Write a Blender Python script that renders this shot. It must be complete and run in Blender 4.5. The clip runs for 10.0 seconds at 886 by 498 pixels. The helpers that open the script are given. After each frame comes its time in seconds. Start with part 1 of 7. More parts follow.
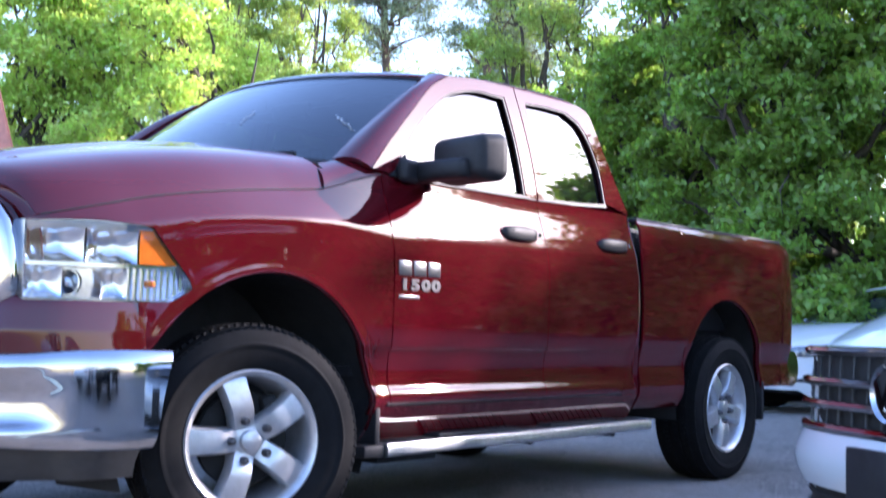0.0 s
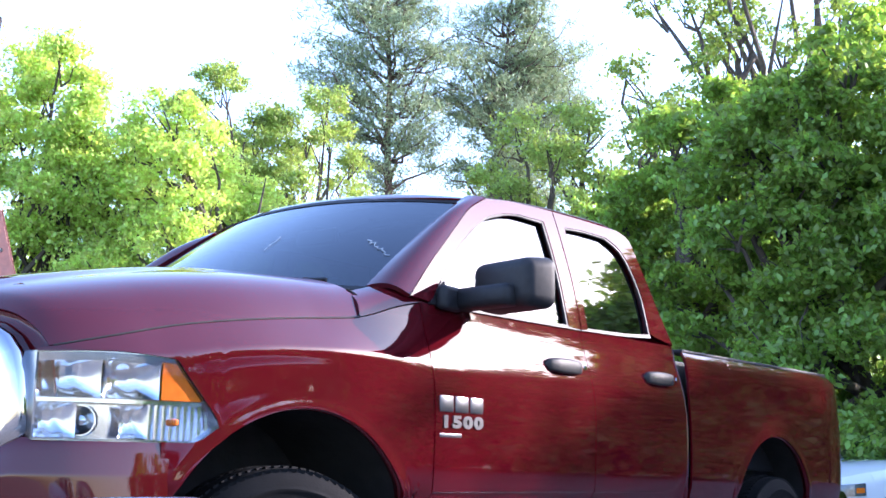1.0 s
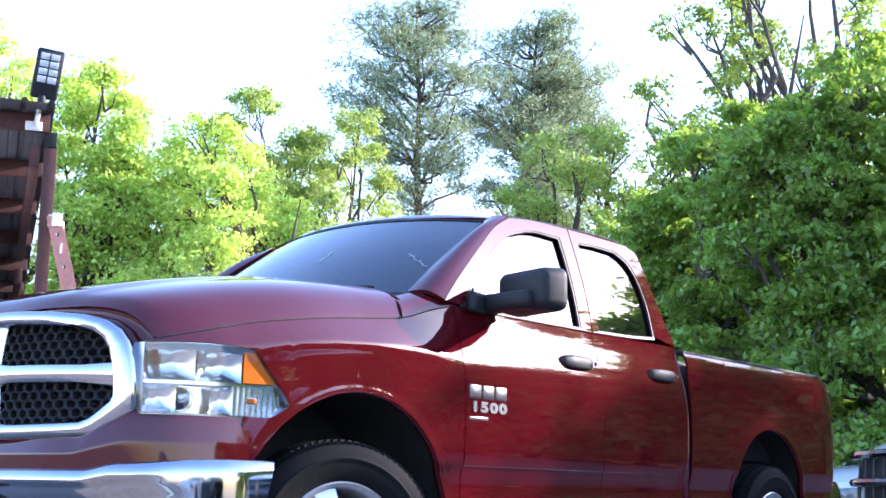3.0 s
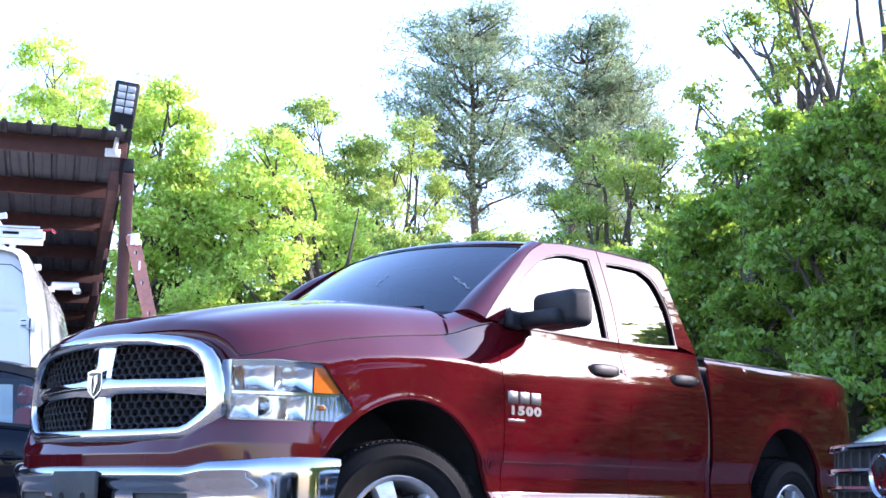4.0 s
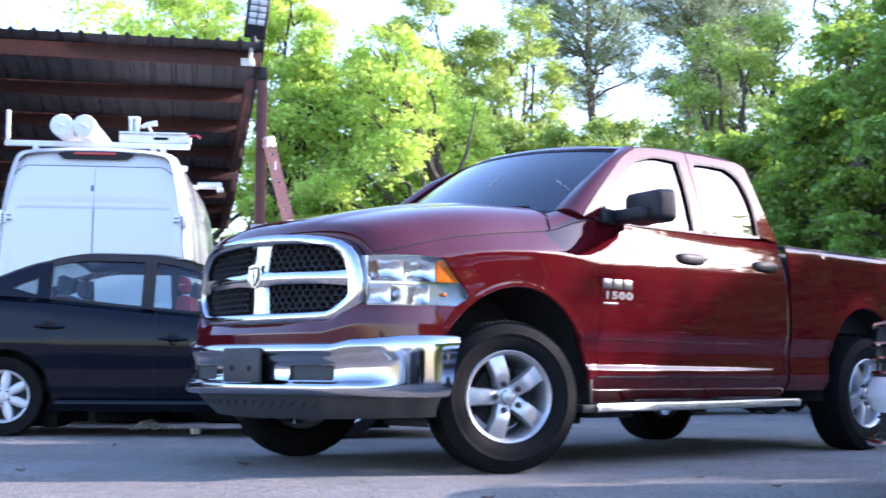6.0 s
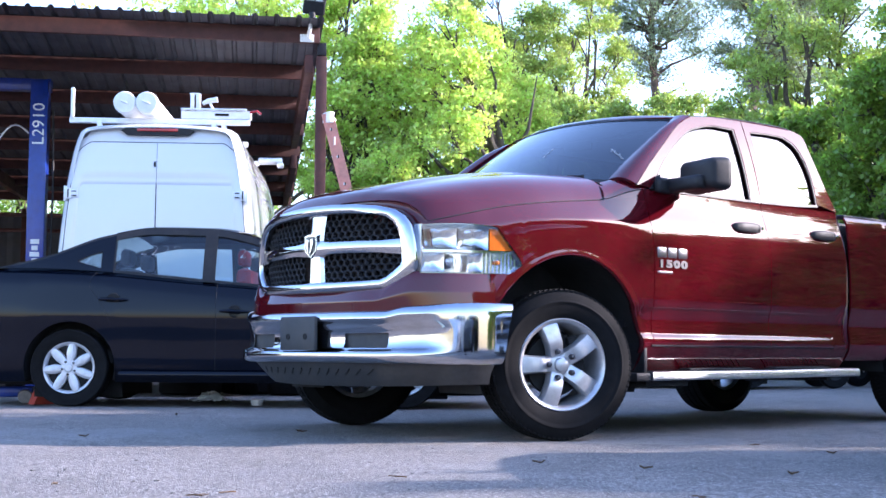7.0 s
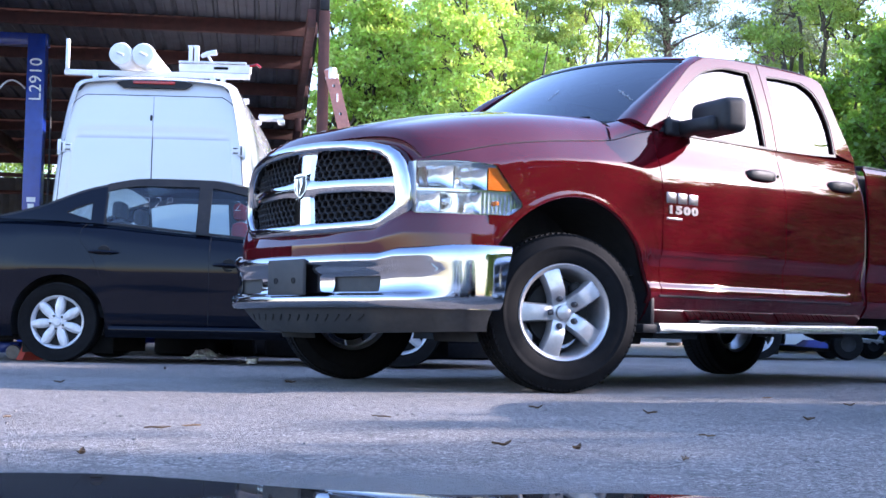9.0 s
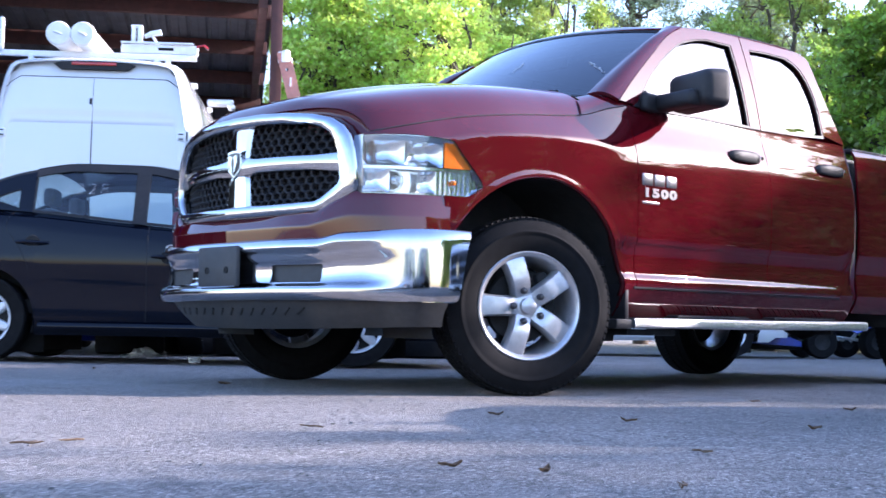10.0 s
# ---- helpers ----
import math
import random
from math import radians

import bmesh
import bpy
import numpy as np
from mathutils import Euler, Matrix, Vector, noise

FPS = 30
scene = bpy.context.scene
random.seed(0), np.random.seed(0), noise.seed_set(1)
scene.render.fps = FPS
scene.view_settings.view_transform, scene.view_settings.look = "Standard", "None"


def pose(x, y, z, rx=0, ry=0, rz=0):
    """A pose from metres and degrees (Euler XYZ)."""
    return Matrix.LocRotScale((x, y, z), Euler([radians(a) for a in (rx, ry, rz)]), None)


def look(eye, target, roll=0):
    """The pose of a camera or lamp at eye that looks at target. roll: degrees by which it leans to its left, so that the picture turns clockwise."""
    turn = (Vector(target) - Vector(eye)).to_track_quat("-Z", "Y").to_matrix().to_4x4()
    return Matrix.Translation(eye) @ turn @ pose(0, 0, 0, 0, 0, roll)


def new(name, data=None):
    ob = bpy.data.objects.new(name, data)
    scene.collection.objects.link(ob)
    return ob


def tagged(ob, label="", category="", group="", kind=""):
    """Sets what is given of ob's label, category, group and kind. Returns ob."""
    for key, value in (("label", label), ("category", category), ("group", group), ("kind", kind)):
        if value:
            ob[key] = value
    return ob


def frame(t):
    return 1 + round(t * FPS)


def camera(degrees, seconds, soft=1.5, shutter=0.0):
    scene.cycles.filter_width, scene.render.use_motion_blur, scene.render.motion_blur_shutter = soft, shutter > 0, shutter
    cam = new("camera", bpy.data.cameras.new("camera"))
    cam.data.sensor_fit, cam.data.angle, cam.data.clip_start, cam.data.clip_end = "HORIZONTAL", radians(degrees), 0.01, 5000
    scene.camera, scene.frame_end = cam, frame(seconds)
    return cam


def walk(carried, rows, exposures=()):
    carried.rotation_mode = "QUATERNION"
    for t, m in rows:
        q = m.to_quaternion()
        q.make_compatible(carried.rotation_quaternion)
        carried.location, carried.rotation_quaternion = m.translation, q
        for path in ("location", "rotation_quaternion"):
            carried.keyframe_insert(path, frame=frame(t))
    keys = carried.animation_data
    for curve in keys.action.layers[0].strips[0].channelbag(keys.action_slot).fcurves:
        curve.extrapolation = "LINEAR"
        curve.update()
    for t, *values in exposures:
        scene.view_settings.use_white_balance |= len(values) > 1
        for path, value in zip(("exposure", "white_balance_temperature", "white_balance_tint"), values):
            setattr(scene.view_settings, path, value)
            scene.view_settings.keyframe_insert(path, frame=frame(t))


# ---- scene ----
cam = camera(37.2, 10.0, 1.5, 0.35)
PATH = [
    (0, (-3.147, -4.217, 0.765), (-1.572, -2.991, 0.894), 1.2),
    (0.5, (-3.033, -4.006, 0.795), (-1.473, -2.787, 1.076), 0.8),
    (1, (-2.946, -3.862, 0.772), (-1.392, -2.649, 1.108), 0.9),
    (1.5, (-3.015, -3.814, 0.722), (-1.474, -2.593, 1.084), 1.1),
    (2, (-3.17, -3.928, 0.631), (-1.626, -2.711, 0.998), 0.7),
    (2.2, (-3.244, -4.011, 0.635), (-1.697, -2.795, 0.993), 0.7),
    (3.3, (-3.773, -4.541, 0.588), (-2.266, -3.278, 0.955), 0.9),
    (3.5, (-3.899, -4.665, 0.59), (-2.404, -3.388, 0.955), 0.8),
    (4, (-4.211, -4.981, 0.56), (-2.746, -3.67, 0.924), 0.6),
    (4.5, (-4.462, -5.329, 0.52), (-3.004, -4.006, 0.869), 0.6),
    (5, (-4.671, -5.534, 0.57), (-3.207, -4.194, 0.821), 0.4),
    (5.5, (-4.798, -5.662, 0.56), (-3.356, -4.292, 0.768), 0.7),
    (6, (-4.906, -5.737, 0.508), (-3.55, -4.279, 0.697), 0.4),
    (6.2, (-4.914, -5.752, 0.488), (-3.596, -4.26, 0.677), 0.4),
    (7.5, (-4.855, -5.813, 0.439), (-3.572, -4.285, 0.579), 0.5),
    (8, (-4.81, -5.775, 0.402), (-3.527, -4.246, 0.53), 0.5),
    (8.5, (-4.727, -5.705, 0.34), (-3.447, -4.173, 0.467), 0.6),
    (9, (-4.587, -5.561, 0.294), (-3.313, -4.024, 0.418), 1.0),
    (9.5, (-4.389, -5.338, 0.273), (-3.113, -3.804, 0.396), 1.0),
    (10, (-4.096, -5.071, 0.281), (-2.782, -3.568, 0.404), 1.0),
]
walk(cam, [(t, look(eye, target, roll)) for t, eye, target, roll in PATH], [(0, 2.24, 5500, 28), (2, 2.32, 5500, 28), (4.5, 2.26, 5500, 28), (6, 2.21, 5500, 28), (10, 2.21, 5500, 28)])

# ---- light ----
SUN_AZ, SUN_EL = radians(123), radians(21)      # azimuth clockwise from +y
SUN_DIR = Vector((math.sin(SUN_AZ) * math.cos(SUN_EL), math.cos(SUN_AZ) * math.cos(SUN_EL), math.sin(SUN_EL)))
world = bpy.data.worlds.new("sky")
scene.world = world
world.use_nodes = True
wn = world.node_tree.nodes
sky = wn.new("ShaderNodeTexSky")
sky.sky_type, sky.sun_disc = "NISHITA", False
sky.sun_elevation, sky.sun_rotation = SUN_EL, SUN_AZ
sky.air_density, sky.dust_density, sky.ozone_density = 1.4, 1.3, 2.6
wn["Background"].inputs["Strength"].default_value = 0.15
world.node_tree.links.new(sky.outputs[0], wn["Background"].inputs["Color"])
sun_data = bpy.data.lights.new("sun", "SUN")
sun_data.energy, sun_data.angle, sun_data.color = 3.2, radians(0.55), (1.0, 0.88, 0.70)
sun = new("sun", sun_data)
sun.matrix_world = look(SUN_DIR * 60, (0, 0, 0))


# ---- materials ----
def nodes_of(m):
    m.use_nodes = True
    return m.node_tree.nodes, m.node_tree.links, m.node_tree.nodes["Principled BSDF"]


def mat(name, color, rough=0.5, metal=0.0, coat=0.0, vary=0.0, scale=20.0, bump=0.0, bump_scale=60.0, spec=0.5, dirt=None, dirt_amount=0.0, dirt_scale=3.0, rand=0.0, transmission=0.0, ior=1.45, aniso=0.0):
    """A surface with grain, stains and fine relief."""
    m = bpy.data.materials.new(name)
    n, l, p = nodes_of(m)
    p.inputs["Roughness"].default_value = rough
    p.inputs["Metallic"].default_value = metal
    p.inputs["Coat Weight"].default_value = coat
    p.inputs["Coat Roughness"].default_value = 0.03
    p.inputs["Specular IOR Level"].default_value = spec
    p.inputs["Transmission Weight"].default_value = transmission
    p.inputs["IOR"].default_value = ior
    rgb = n.new("ShaderNodeRGB")
    rgb.outputs[0].default_value = (*color, 1)
    out = rgb.outputs[0]
    coord = n.new("ShaderNodeTexCoord")
    if vary or rand:
        hsv = n.new("ShaderNodeHueSaturation")
        noise_t = n.new("ShaderNodeTexNoise")
        noise_t.inputs["Scale"].default_value, noise_t.inputs["Detail"].default_value = scale, 6
        l.new(coord.outputs["Object"], noise_t.inputs["Vector"])
        ramp = n.new("ShaderNodeMapRange")
        ramp.inputs["From Min"].default_value, ramp.inputs["From Max"].default_value = 0.3, 0.7
        ramp.inputs["To Min"].default_value, ramp.inputs["To Max"].default_value = 1 - vary, 1 + vary
        l.new(noise_t.outputs["Fac"], ramp.inputs["Value"])
        value = ramp.outputs[0]
        if rand:
            info = n.new("ShaderNodeObjectInfo")
            span = n.new("ShaderNodeMapRange")
            span.inputs["To Min"].default_value, span.inputs["To Max"].default_value = 1 - rand, 1 + rand
            l.new(info.outputs["Random"], span.inputs["Value"])
            mul = n.new("ShaderNodeMath")
            mul.operation = "MULTIPLY"
            l.new(value, mul.inputs[0])
            l.new(span.outputs[0], mul.inputs[1])
            value = mul.outputs[0]
        l.new(out, hsv.inputs["Color"])
        l.new(value, hsv.inputs["Value"])
        out = hsv.outputs[0]
    if dirt:
        big = n.new("ShaderNodeTexNoise")
        big.inputs["Scale"].default_value, big.inputs["Detail"].default_value, big.inputs["Roughness"].default_value = dirt_scale, 8, 0.65
        l.new(coord.outputs["Object"], big.inputs["Vector"])
        cut = n.new("ShaderNodeMapRange")
        cut.inputs["From Min"].default_value, cut.inputs["From Max"].default_value = 0.45, 0.75
        cut.inputs["To Max"].default_value = dirt_amount
        l.new(big.outputs["Fac"], cut.inputs["Value"])
        mix = n.new("ShaderNodeMix")
        mix.data_type = "RGBA"
        l.new(cut.outputs[0], mix.inputs["Factor"])
        l.new(out, mix.inputs["A"])
        mix.inputs["B"].default_value = (*dirt, 1)
        out = mix.outputs["Result"]
        rr = n.new("ShaderNodeMapRange")
        rr.inputs["To Min"].default_value, rr.inputs["To Max"].default_value = rough, min(1.0, rough + 0.5)
        l.new(cut.outputs[0], rr.inputs["Value"])
        l.new(rr.outputs[0], p.inputs["Roughness"])
    l.new(out, p.inputs["Base Color"])
    if bump:
        fine = n.new("ShaderNodeTexNoise")
        fine.inputs["Scale"].default_value, fine.inputs["Detail"].default_value = bump_scale, 5
        l.new(coord.outputs["Object"], fine.inputs["Vector"])
        b = n.new("ShaderNodeBump")
        b.inputs["Strength"].default_value, b.inputs["Distance"].default_value = bump, 0.01
        l.new(fine.outputs["Fac"], b.inputs["Height"])
        l.new(b.outputs[0], p.inputs["Normal"])
    return m


def paint(name, color, metal=0.35, rough=0.32, fleck=0.12, under=0.12, coat=1.0, dust=0.02):
    """Clear-coated car paint with metal flake and a trace of road dust."""
    m = mat(name, color, rough, metal, coat, fleck, 900.0, 0.0, dirt=(0.10, 0.085, 0.075), dirt_amount=dust, dirt_scale=2.2)
    n, l, p = nodes_of(m)
    p.inputs["Coat IOR"].default_value = 1.58
    p.inputs["Specular IOR Level"].default_value = under
    wave = n.new("ShaderNodeTexNoise")
    wave.inputs["Scale"].default_value, wave.inputs["Detail"].default_value = 3.0, 1
    coord = n.new("ShaderNodeTexCoord")
    l.new(coord.outputs["Object"], wave.inputs["Vector"])
    b = n.new("ShaderNodeBump")
    b.inputs["Strength"].default_value, b.inputs["Distance"].default_value = 0.02, 0.02
    l.new(wave.outputs["Fac"], b.inputs["Height"])
    l.new(b.outputs[0], p.inputs["Coat Normal"])
    return m


def glass(name, tint=(0.55, 0.62, 0.62), through_part=0.35, mirror=0.06):
    """Thin tinted car glass: a clear sheet that darkens what lies behind and mirrors the sky."""
    m = bpy.data.materials.new(name)
    m.use_nodes = True
    n, l = m.node_tree.nodes, m.node_tree.links
    n.remove(n["Principled BSDF"])
    tr, gl, mix, fr = n.new("ShaderNodeBsdfTransparent"), n.new("ShaderNodeBsdfGlossy"), n.new("ShaderNodeMixShader"), n.new("ShaderNodeLayerWeight")
    tr.inputs["Color"].default_value = (*[c * through_part for c in tint], 1)
    gl.inputs["Roughness"].default_value = 0.02
    gl.inputs["Color"].default_value = (0.95, 0.97, 1.0, 1)
    fr.inputs["Blend"].default_value = 0.5
    power, share = n.new("ShaderNodeMath"), n.new("ShaderNodeMapRange")
    power.operation, power.inputs[1].default_value = "POWER", 3.6
    share.inputs["To Min"].default_value, share.inputs["To Max"].default_value = mirror, 1.0
    l.new(fr.outputs["Facing"], power.inputs[0])
    l.new(power.outputs[0], share.inputs["Value"])
    l.new(share.outputs[0], mix.inputs[0])
    l.new(tr.outputs[0], mix.inputs[1])
    l.new(gl.outputs[0], mix.inputs[2])
    l.new(mix.outputs[0], n["Material Output"].inputs["Surface"])
    return m


def leaf_mat(name, color, vary=0.3, glow=0.45):
    """Thin leaves that let part of the light through; each one has its own shade."""
    m = bpy.data.materials.new(name)
    m.use_nodes = True
    n, l = m.node_tree.nodes, m.node_tree.links
    n.remove(n["Principled BSDF"])
    geo = n.new("ShaderNodeNewGeometry")
    hsv = n.new("ShaderNodeHueSaturation")
    hsv.inputs["Color"].default_value = (*color, 1)
    val, hue = n.new("ShaderNodeMapRange"), n.new("ShaderNodeMapRange")
    val.inputs["To Min"].default_value, val.inputs["To Max"].default_value = 1 - vary, 1 + vary
    hue.inputs["To Min"].default_value, hue.inputs["To Max"].default_value = 0.485, 0.52
    l.new(geo.outputs["Random Per Island"], val.inputs["Value"])
    l.new(geo.outputs["Random Per Island"], hue.inputs["Value"])
    l.new(val.outputs[0], hsv.inputs["Value"])
    l.new(hue.outputs[0], hsv.inputs["Hue"])
    d, t, g, m1, m2 = n.new("ShaderNodeBsdfDiffuse"), n.new("ShaderNodeBsdfTranslucent"), n.new("ShaderNodeBsdfGlossy"), n.new("ShaderNodeMixShader"), n.new("ShaderNodeMixShader")
    bright = n.new("ShaderNodeHueSaturation")
    bright.inputs["Value"].default_value, bright.inputs["Saturation"].default_value, bright.inputs["Hue"].default_value = 1.5, 1.1, 0.485
    l.new(hsv.outputs[0], bright.inputs["Color"])
    l.new(hsv.outputs[0], d.inputs["Color"])
    l.new(bright.outputs[0], t.inputs["Color"])
    g.inputs["Roughness"].default_value = 0.45
    m1.inputs[0].default_value = glow
    m2.inputs[0].default_value = 0.04
    l.new(d.outputs[0], m1.inputs[1])
    l.new(t.outputs[0], m1.inputs[2])
    l.new(m1.outputs[0], m2.inputs[1])
    l.new(g.outputs[0], m2.inputs[2])
    l.new(m2.outputs[0], n["Material Output"].inputs["Surface"])
    return m


RED = paint("cherry_paint", (0.062, 0.0024, 0.0052), 0.0, 0.40, 0.10, 0.0, 1.0)
NAVY = paint("navy_paint", (0.0020, 0.0034, 0.0085), 0.0, 0.3, 0.10, 0.0, 0.42, 0.002)
SILVER = paint("silver_paint", (0.62, 0.66, 0.70), 0.25, 0.3, 0.03)
WHITE = paint("white_paint", (0.66, 0.68, 0.70), 0.0, 0.35, 0.02)
CHROME = mat("chrome", (0.50, 0.51, 0.54), 0.05, 1.0, vary=0.04, scale=8, dirt=(0.30, 0.29, 0.27), dirt_amount=0.25, dirt_scale=6)
ALLOY = mat("cast_alloy", (0.50, 0.51, 0.53), 0.34, 0.75, 0.3, vary=0.08, scale=30, dirt=(0.12, 0.10, 0.09), dirt_amount=0.35, dirt_scale=9)
COVER = mat("wheel_cover_plastic", (0.60, 0.61, 0.63), 0.36, 0.35, 0.2, vary=0.06, scale=30, dirt=(0.1, 0.09, 0.08), dirt_amount=0.3, dirt_scale=9)
RUBBER = mat("tyre_rubber", (0.0065, 0.0065, 0.007), 0.75, spec=0.12, vary=0.25, scale=25, bump=0.08, bump_scale=140, dirt=(0.05, 0.046, 0.042), dirt_amount=0.05, dirt_scale=5)
BLACK = mat("black_plastic", (0.016, 0.016, 0.018), 0.5, spec=0.28, vary=0.2, scale=40, bump=0.12, bump_scale=400, dirt=(0.09, 0.08, 0.07), dirt_amount=0.2, dirt_scale=4)
GREY = mat("grey_plastic", (0.030, 0.032, 0.035), 0.6, vary=0.15, scale=40, bump=0.15, bump_scale=300, dirt=(0.14, 0.12, 0.10), dirt_amount=0.3, dirt_scale=4)
DARK = mat("underbody", (0.012, 0.012, 0.012), 0.85, vary=0.4, scale=12, bump=0.3, bump_scale=30)
SEAT = mat("seat_cloth", (0.05, 0.052, 0.058), 0.9, vary=0.2, scale=60, bump=0.2, bump_scale=200)
GLASS = glass("tinted_glass", (0.50, 0.58, 0.60), 0.16, 0.12)
GLASS_WIND = glass("windscreen_glass", (0.50, 0.70, 0.70), 0.30, 0.07)
LENS = glass("clear_lens", (0.95, 0.97, 1.0), 0.93)
REFLECTOR = mat("lamp_reflector", (0.72, 0.75, 0.79), 0.17, 1.0, vary=0.05, scale=30)
BADGE = mat("satin_badge", (0.17, 0.174, 0.185), 0.34, 1.0, vary=0.05, scale=30)
NUT = mat("dark_steel", (0.10, 0.10, 0.11), 0.3, 0.9, vary=0.2, scale=30)
BRUSHED = mat("brushed_steel", (0.66, 0.67, 0.69), 0.33, 1.0, vary=0.10, scale=35, bump=0.05, bump_scale=300, dirt=(0.22, 0.20, 0.18), dirt_amount=0.35, dirt_scale=7)
CHROME_DIM = mat("dull_bright_trim", (0.30, 0.31, 0.33), 0.22, 1.0, vary=0.08, scale=20)
AMBER = mat("amber_lens", (0.66, 0.15, 0.01), 0.2, 0.0, 0.6, vary=0.15, scale=40)
LAMP_RED = mat("red_lens", (0.35, 0.008, 0.01), 0.15, 0.0, 0.8, vary=0.1, scale=40)


# ---- geometry helpers ----
class Geo:
    """Points and faces of one mesh, gathered piece by piece."""

    def __init__(self):
        self.v, self.f = [], []

    def add(self, verts, faces):
        k = len(self.v)
        self.v += [tuple(p) for p in verts]
        self.f += [tuple(i + k for i in q) for q in faces]
        return self

    def grid(self, fn, us, vs, closed=False, flip=False):
        """fn(u, v) over two lists of parameters; closed joins the last v to the first."""
        pts = [fn(u, v) for u in us for v in vs]
        nu, nv = len(us), len(vs)
        faces = []
        for i in range(nu - 1):
            for j in range(nv if closed else nv - 1):
                a, b = i * nv + j, i * nv + (j + 1) % nv
                q = (a, b, b + nv, a + nv)
                faces.append(q[::-1] if flip else q)
        return self.add(pts, faces)

    def box(self, c, s, m=None, bevel=0.0, seg=2):
        bm = bmesh.new()
        bmesh.ops.create_cube(bm, size=1.0, matrix=Matrix.Translation(c) @ Matrix.Diagonal((*s, 1)))
        if bevel:
            bmesh.ops.bevel(bm, geom=bm.edges[:], offset=bevel, segments=seg, profile=0.5, affect="EDGES")
        return self.bm(bm, m)

    def bm(self, bm, m=None):
        bm.verts.index_update()
        self.add([(m @ v.co) if m else v.co for v in bm.verts], [[v.index for v in f.verts] for f in bm.faces])
        bm.free()
        return self

    def tube(self, pts, r, n=8, caps=True):
        """A round bar along pts; r is one radius or one for each point."""
        pts = [Vector(p) for p in pts]
        rs = r if isinstance(r, (list, tuple)) else [r] * len(pts)
        rings, side = [], None
        for i, p in enumerate(pts):
            d = (pts[min(i + 1, len(pts) - 1)] - pts[max(i - 1, 0)]).normalized()
            side = (side - d * side.dot(d)).normalized() if side and (side - d * side.dot(d)).length > 1e-4 else d.orthogonal().normalized()
            up = d.cross(side)
            rings.append([p + (side * math.cos(a) + up * math.sin(a)) * rs[i] for a in [2 * math.pi * k / n for k in range(n)]])
        k = len(self.v)
        self.add([q for ring in rings for q in ring], [(i * n + j, i * n + (j + 1) % n, (i + 1) * n + (j + 1) % n, (i + 1) * n + j) for i in range(len(pts) - 1) for j in range(n)])
        if caps:
            self.f.append(tuple(k + j for j in range(n))[::-1])
            self.f.append(tuple(k + (len(pts) - 1) * n + j for j in range(n)))
        return self

    def lathe(self, prof, n=32, axis="y", centre=(0, 0, 0)):
        """Turns (radius, along) pairs about an axis through centre."""
        cx, cy, cz = centre
        def fn(u, v):
            r, h = u
            c, s = r * math.cos(v), r * math.sin(v)
            return {"x": (cx + h, cy + c, cz + s), "y": (cx + c, cy + h, cz + s), "z": (cx + c, cy + s, cz + h)}[axis]
        return self.grid(fn, prof, [2 * math.pi * k / n for k in range(n)], closed=True)

    def prism(self, outline, lift, a=0.0, b=0.02):
        """A flat outline (list of 2D points) drawn out from a to b; lift(u, v, h) gives the place."""
        n = len(outline)
        pts = [lift(u, v, a) for u, v in outline] + [lift(u, v, b) for u, v in outline]
        return self.add(pts, [tuple(range(n))[::-1], tuple(range(n, 2 * n))] + [(i, (i + 1) % n, n + (i + 1) % n, n + i) for i in range(n)])

    def moved(self, m):
        self.v = [tuple(m @ Vector(p)) for p in self.v]
        return self

    def mirrored(self):
        """A copy on the other side of y = 0."""
        g = Geo()
        g.v, g.f = [(x, -y, z) for x, y, z in self.v], [q[::-1] for q in self.f]
        return g


def build(name, g, material, sharp=32.0):
    me = bpy.data.meshes.new(name)
    if isinstance(g, Geo):
        me.from_pydata(g.v, [], g.f)
    else:
        g.to_mesh(me)
        g.free()
    me.materials.append(material)
    me.update()
    me.shade_smooth()
    me.set_sharp_from_angle(angle=radians(sharp))
    return me


def part(name, g, material, parent, label="", sharp=32.0, thick=0.0):
    """One mesh object under a thing or a part."""
    ob = new(name, build(name, g, material, sharp))
    if parent:
        ob.parent = parent
    if label:
        ob["label"] = label
    if thick:
        mod = ob.modifiers.new("thickness", "SOLIDIFY")
        mod.thickness, mod.offset = thick, 0.0
        ob.modifiers.new("crisp_edges", "EDGE_SPLIT").split_angle = radians(44)
    return ob


def thing(name, label, category, m=None, group="", kind=""):
    ob = new(name)
    ob.empty_display_size = 0.2
    if m:
        ob.matrix_world = m
    return tagged(ob, label, category, group, kind)


def lin(a, b, n):
    return [a + (b - a) * i / (n - 1) for i in range(n)]


def curve(pairs):
    """A smooth function through (x, y) pairs, monotone between them."""
    xs, ys = [p[0] for p in pairs], [p[1] for p in pairs]
    n = len(xs)
    d = [(ys[i + 1] - ys[i]) / (xs[i + 1] - xs[i]) for i in range(n - 1)]
    t = [d[0]] + [0.0 if d[i - 1] * d[i] <= 0 else 2 * d[i - 1] * d[i] / (d[i - 1] + d[i]) for i in range(1, n - 1)] + [d[-1]]

    def fn(x):
        if x <= xs[0]:
            return ys[0]
        if x >= xs[-1]:
            return ys[-1]
        i = max(k for k in range(n - 1) if xs[k] <= x)
        h = xs[i + 1] - xs[i]
        s = (x - xs[i]) / h
        return (2 * s**3 - 3 * s**2 + 1) * ys[i] + (s**3 - 2 * s**2 + s) * h * t[i] + (3 * s**2 - 2 * s**3) * ys[i + 1] + (s**3 - s**2) * h * t[i + 1]
    return fn


def soft(t):
    """A smooth step from 0 to 1."""
    t = min(1.0, max(0.0, t))
    return t * t * (3 - 2 * t)


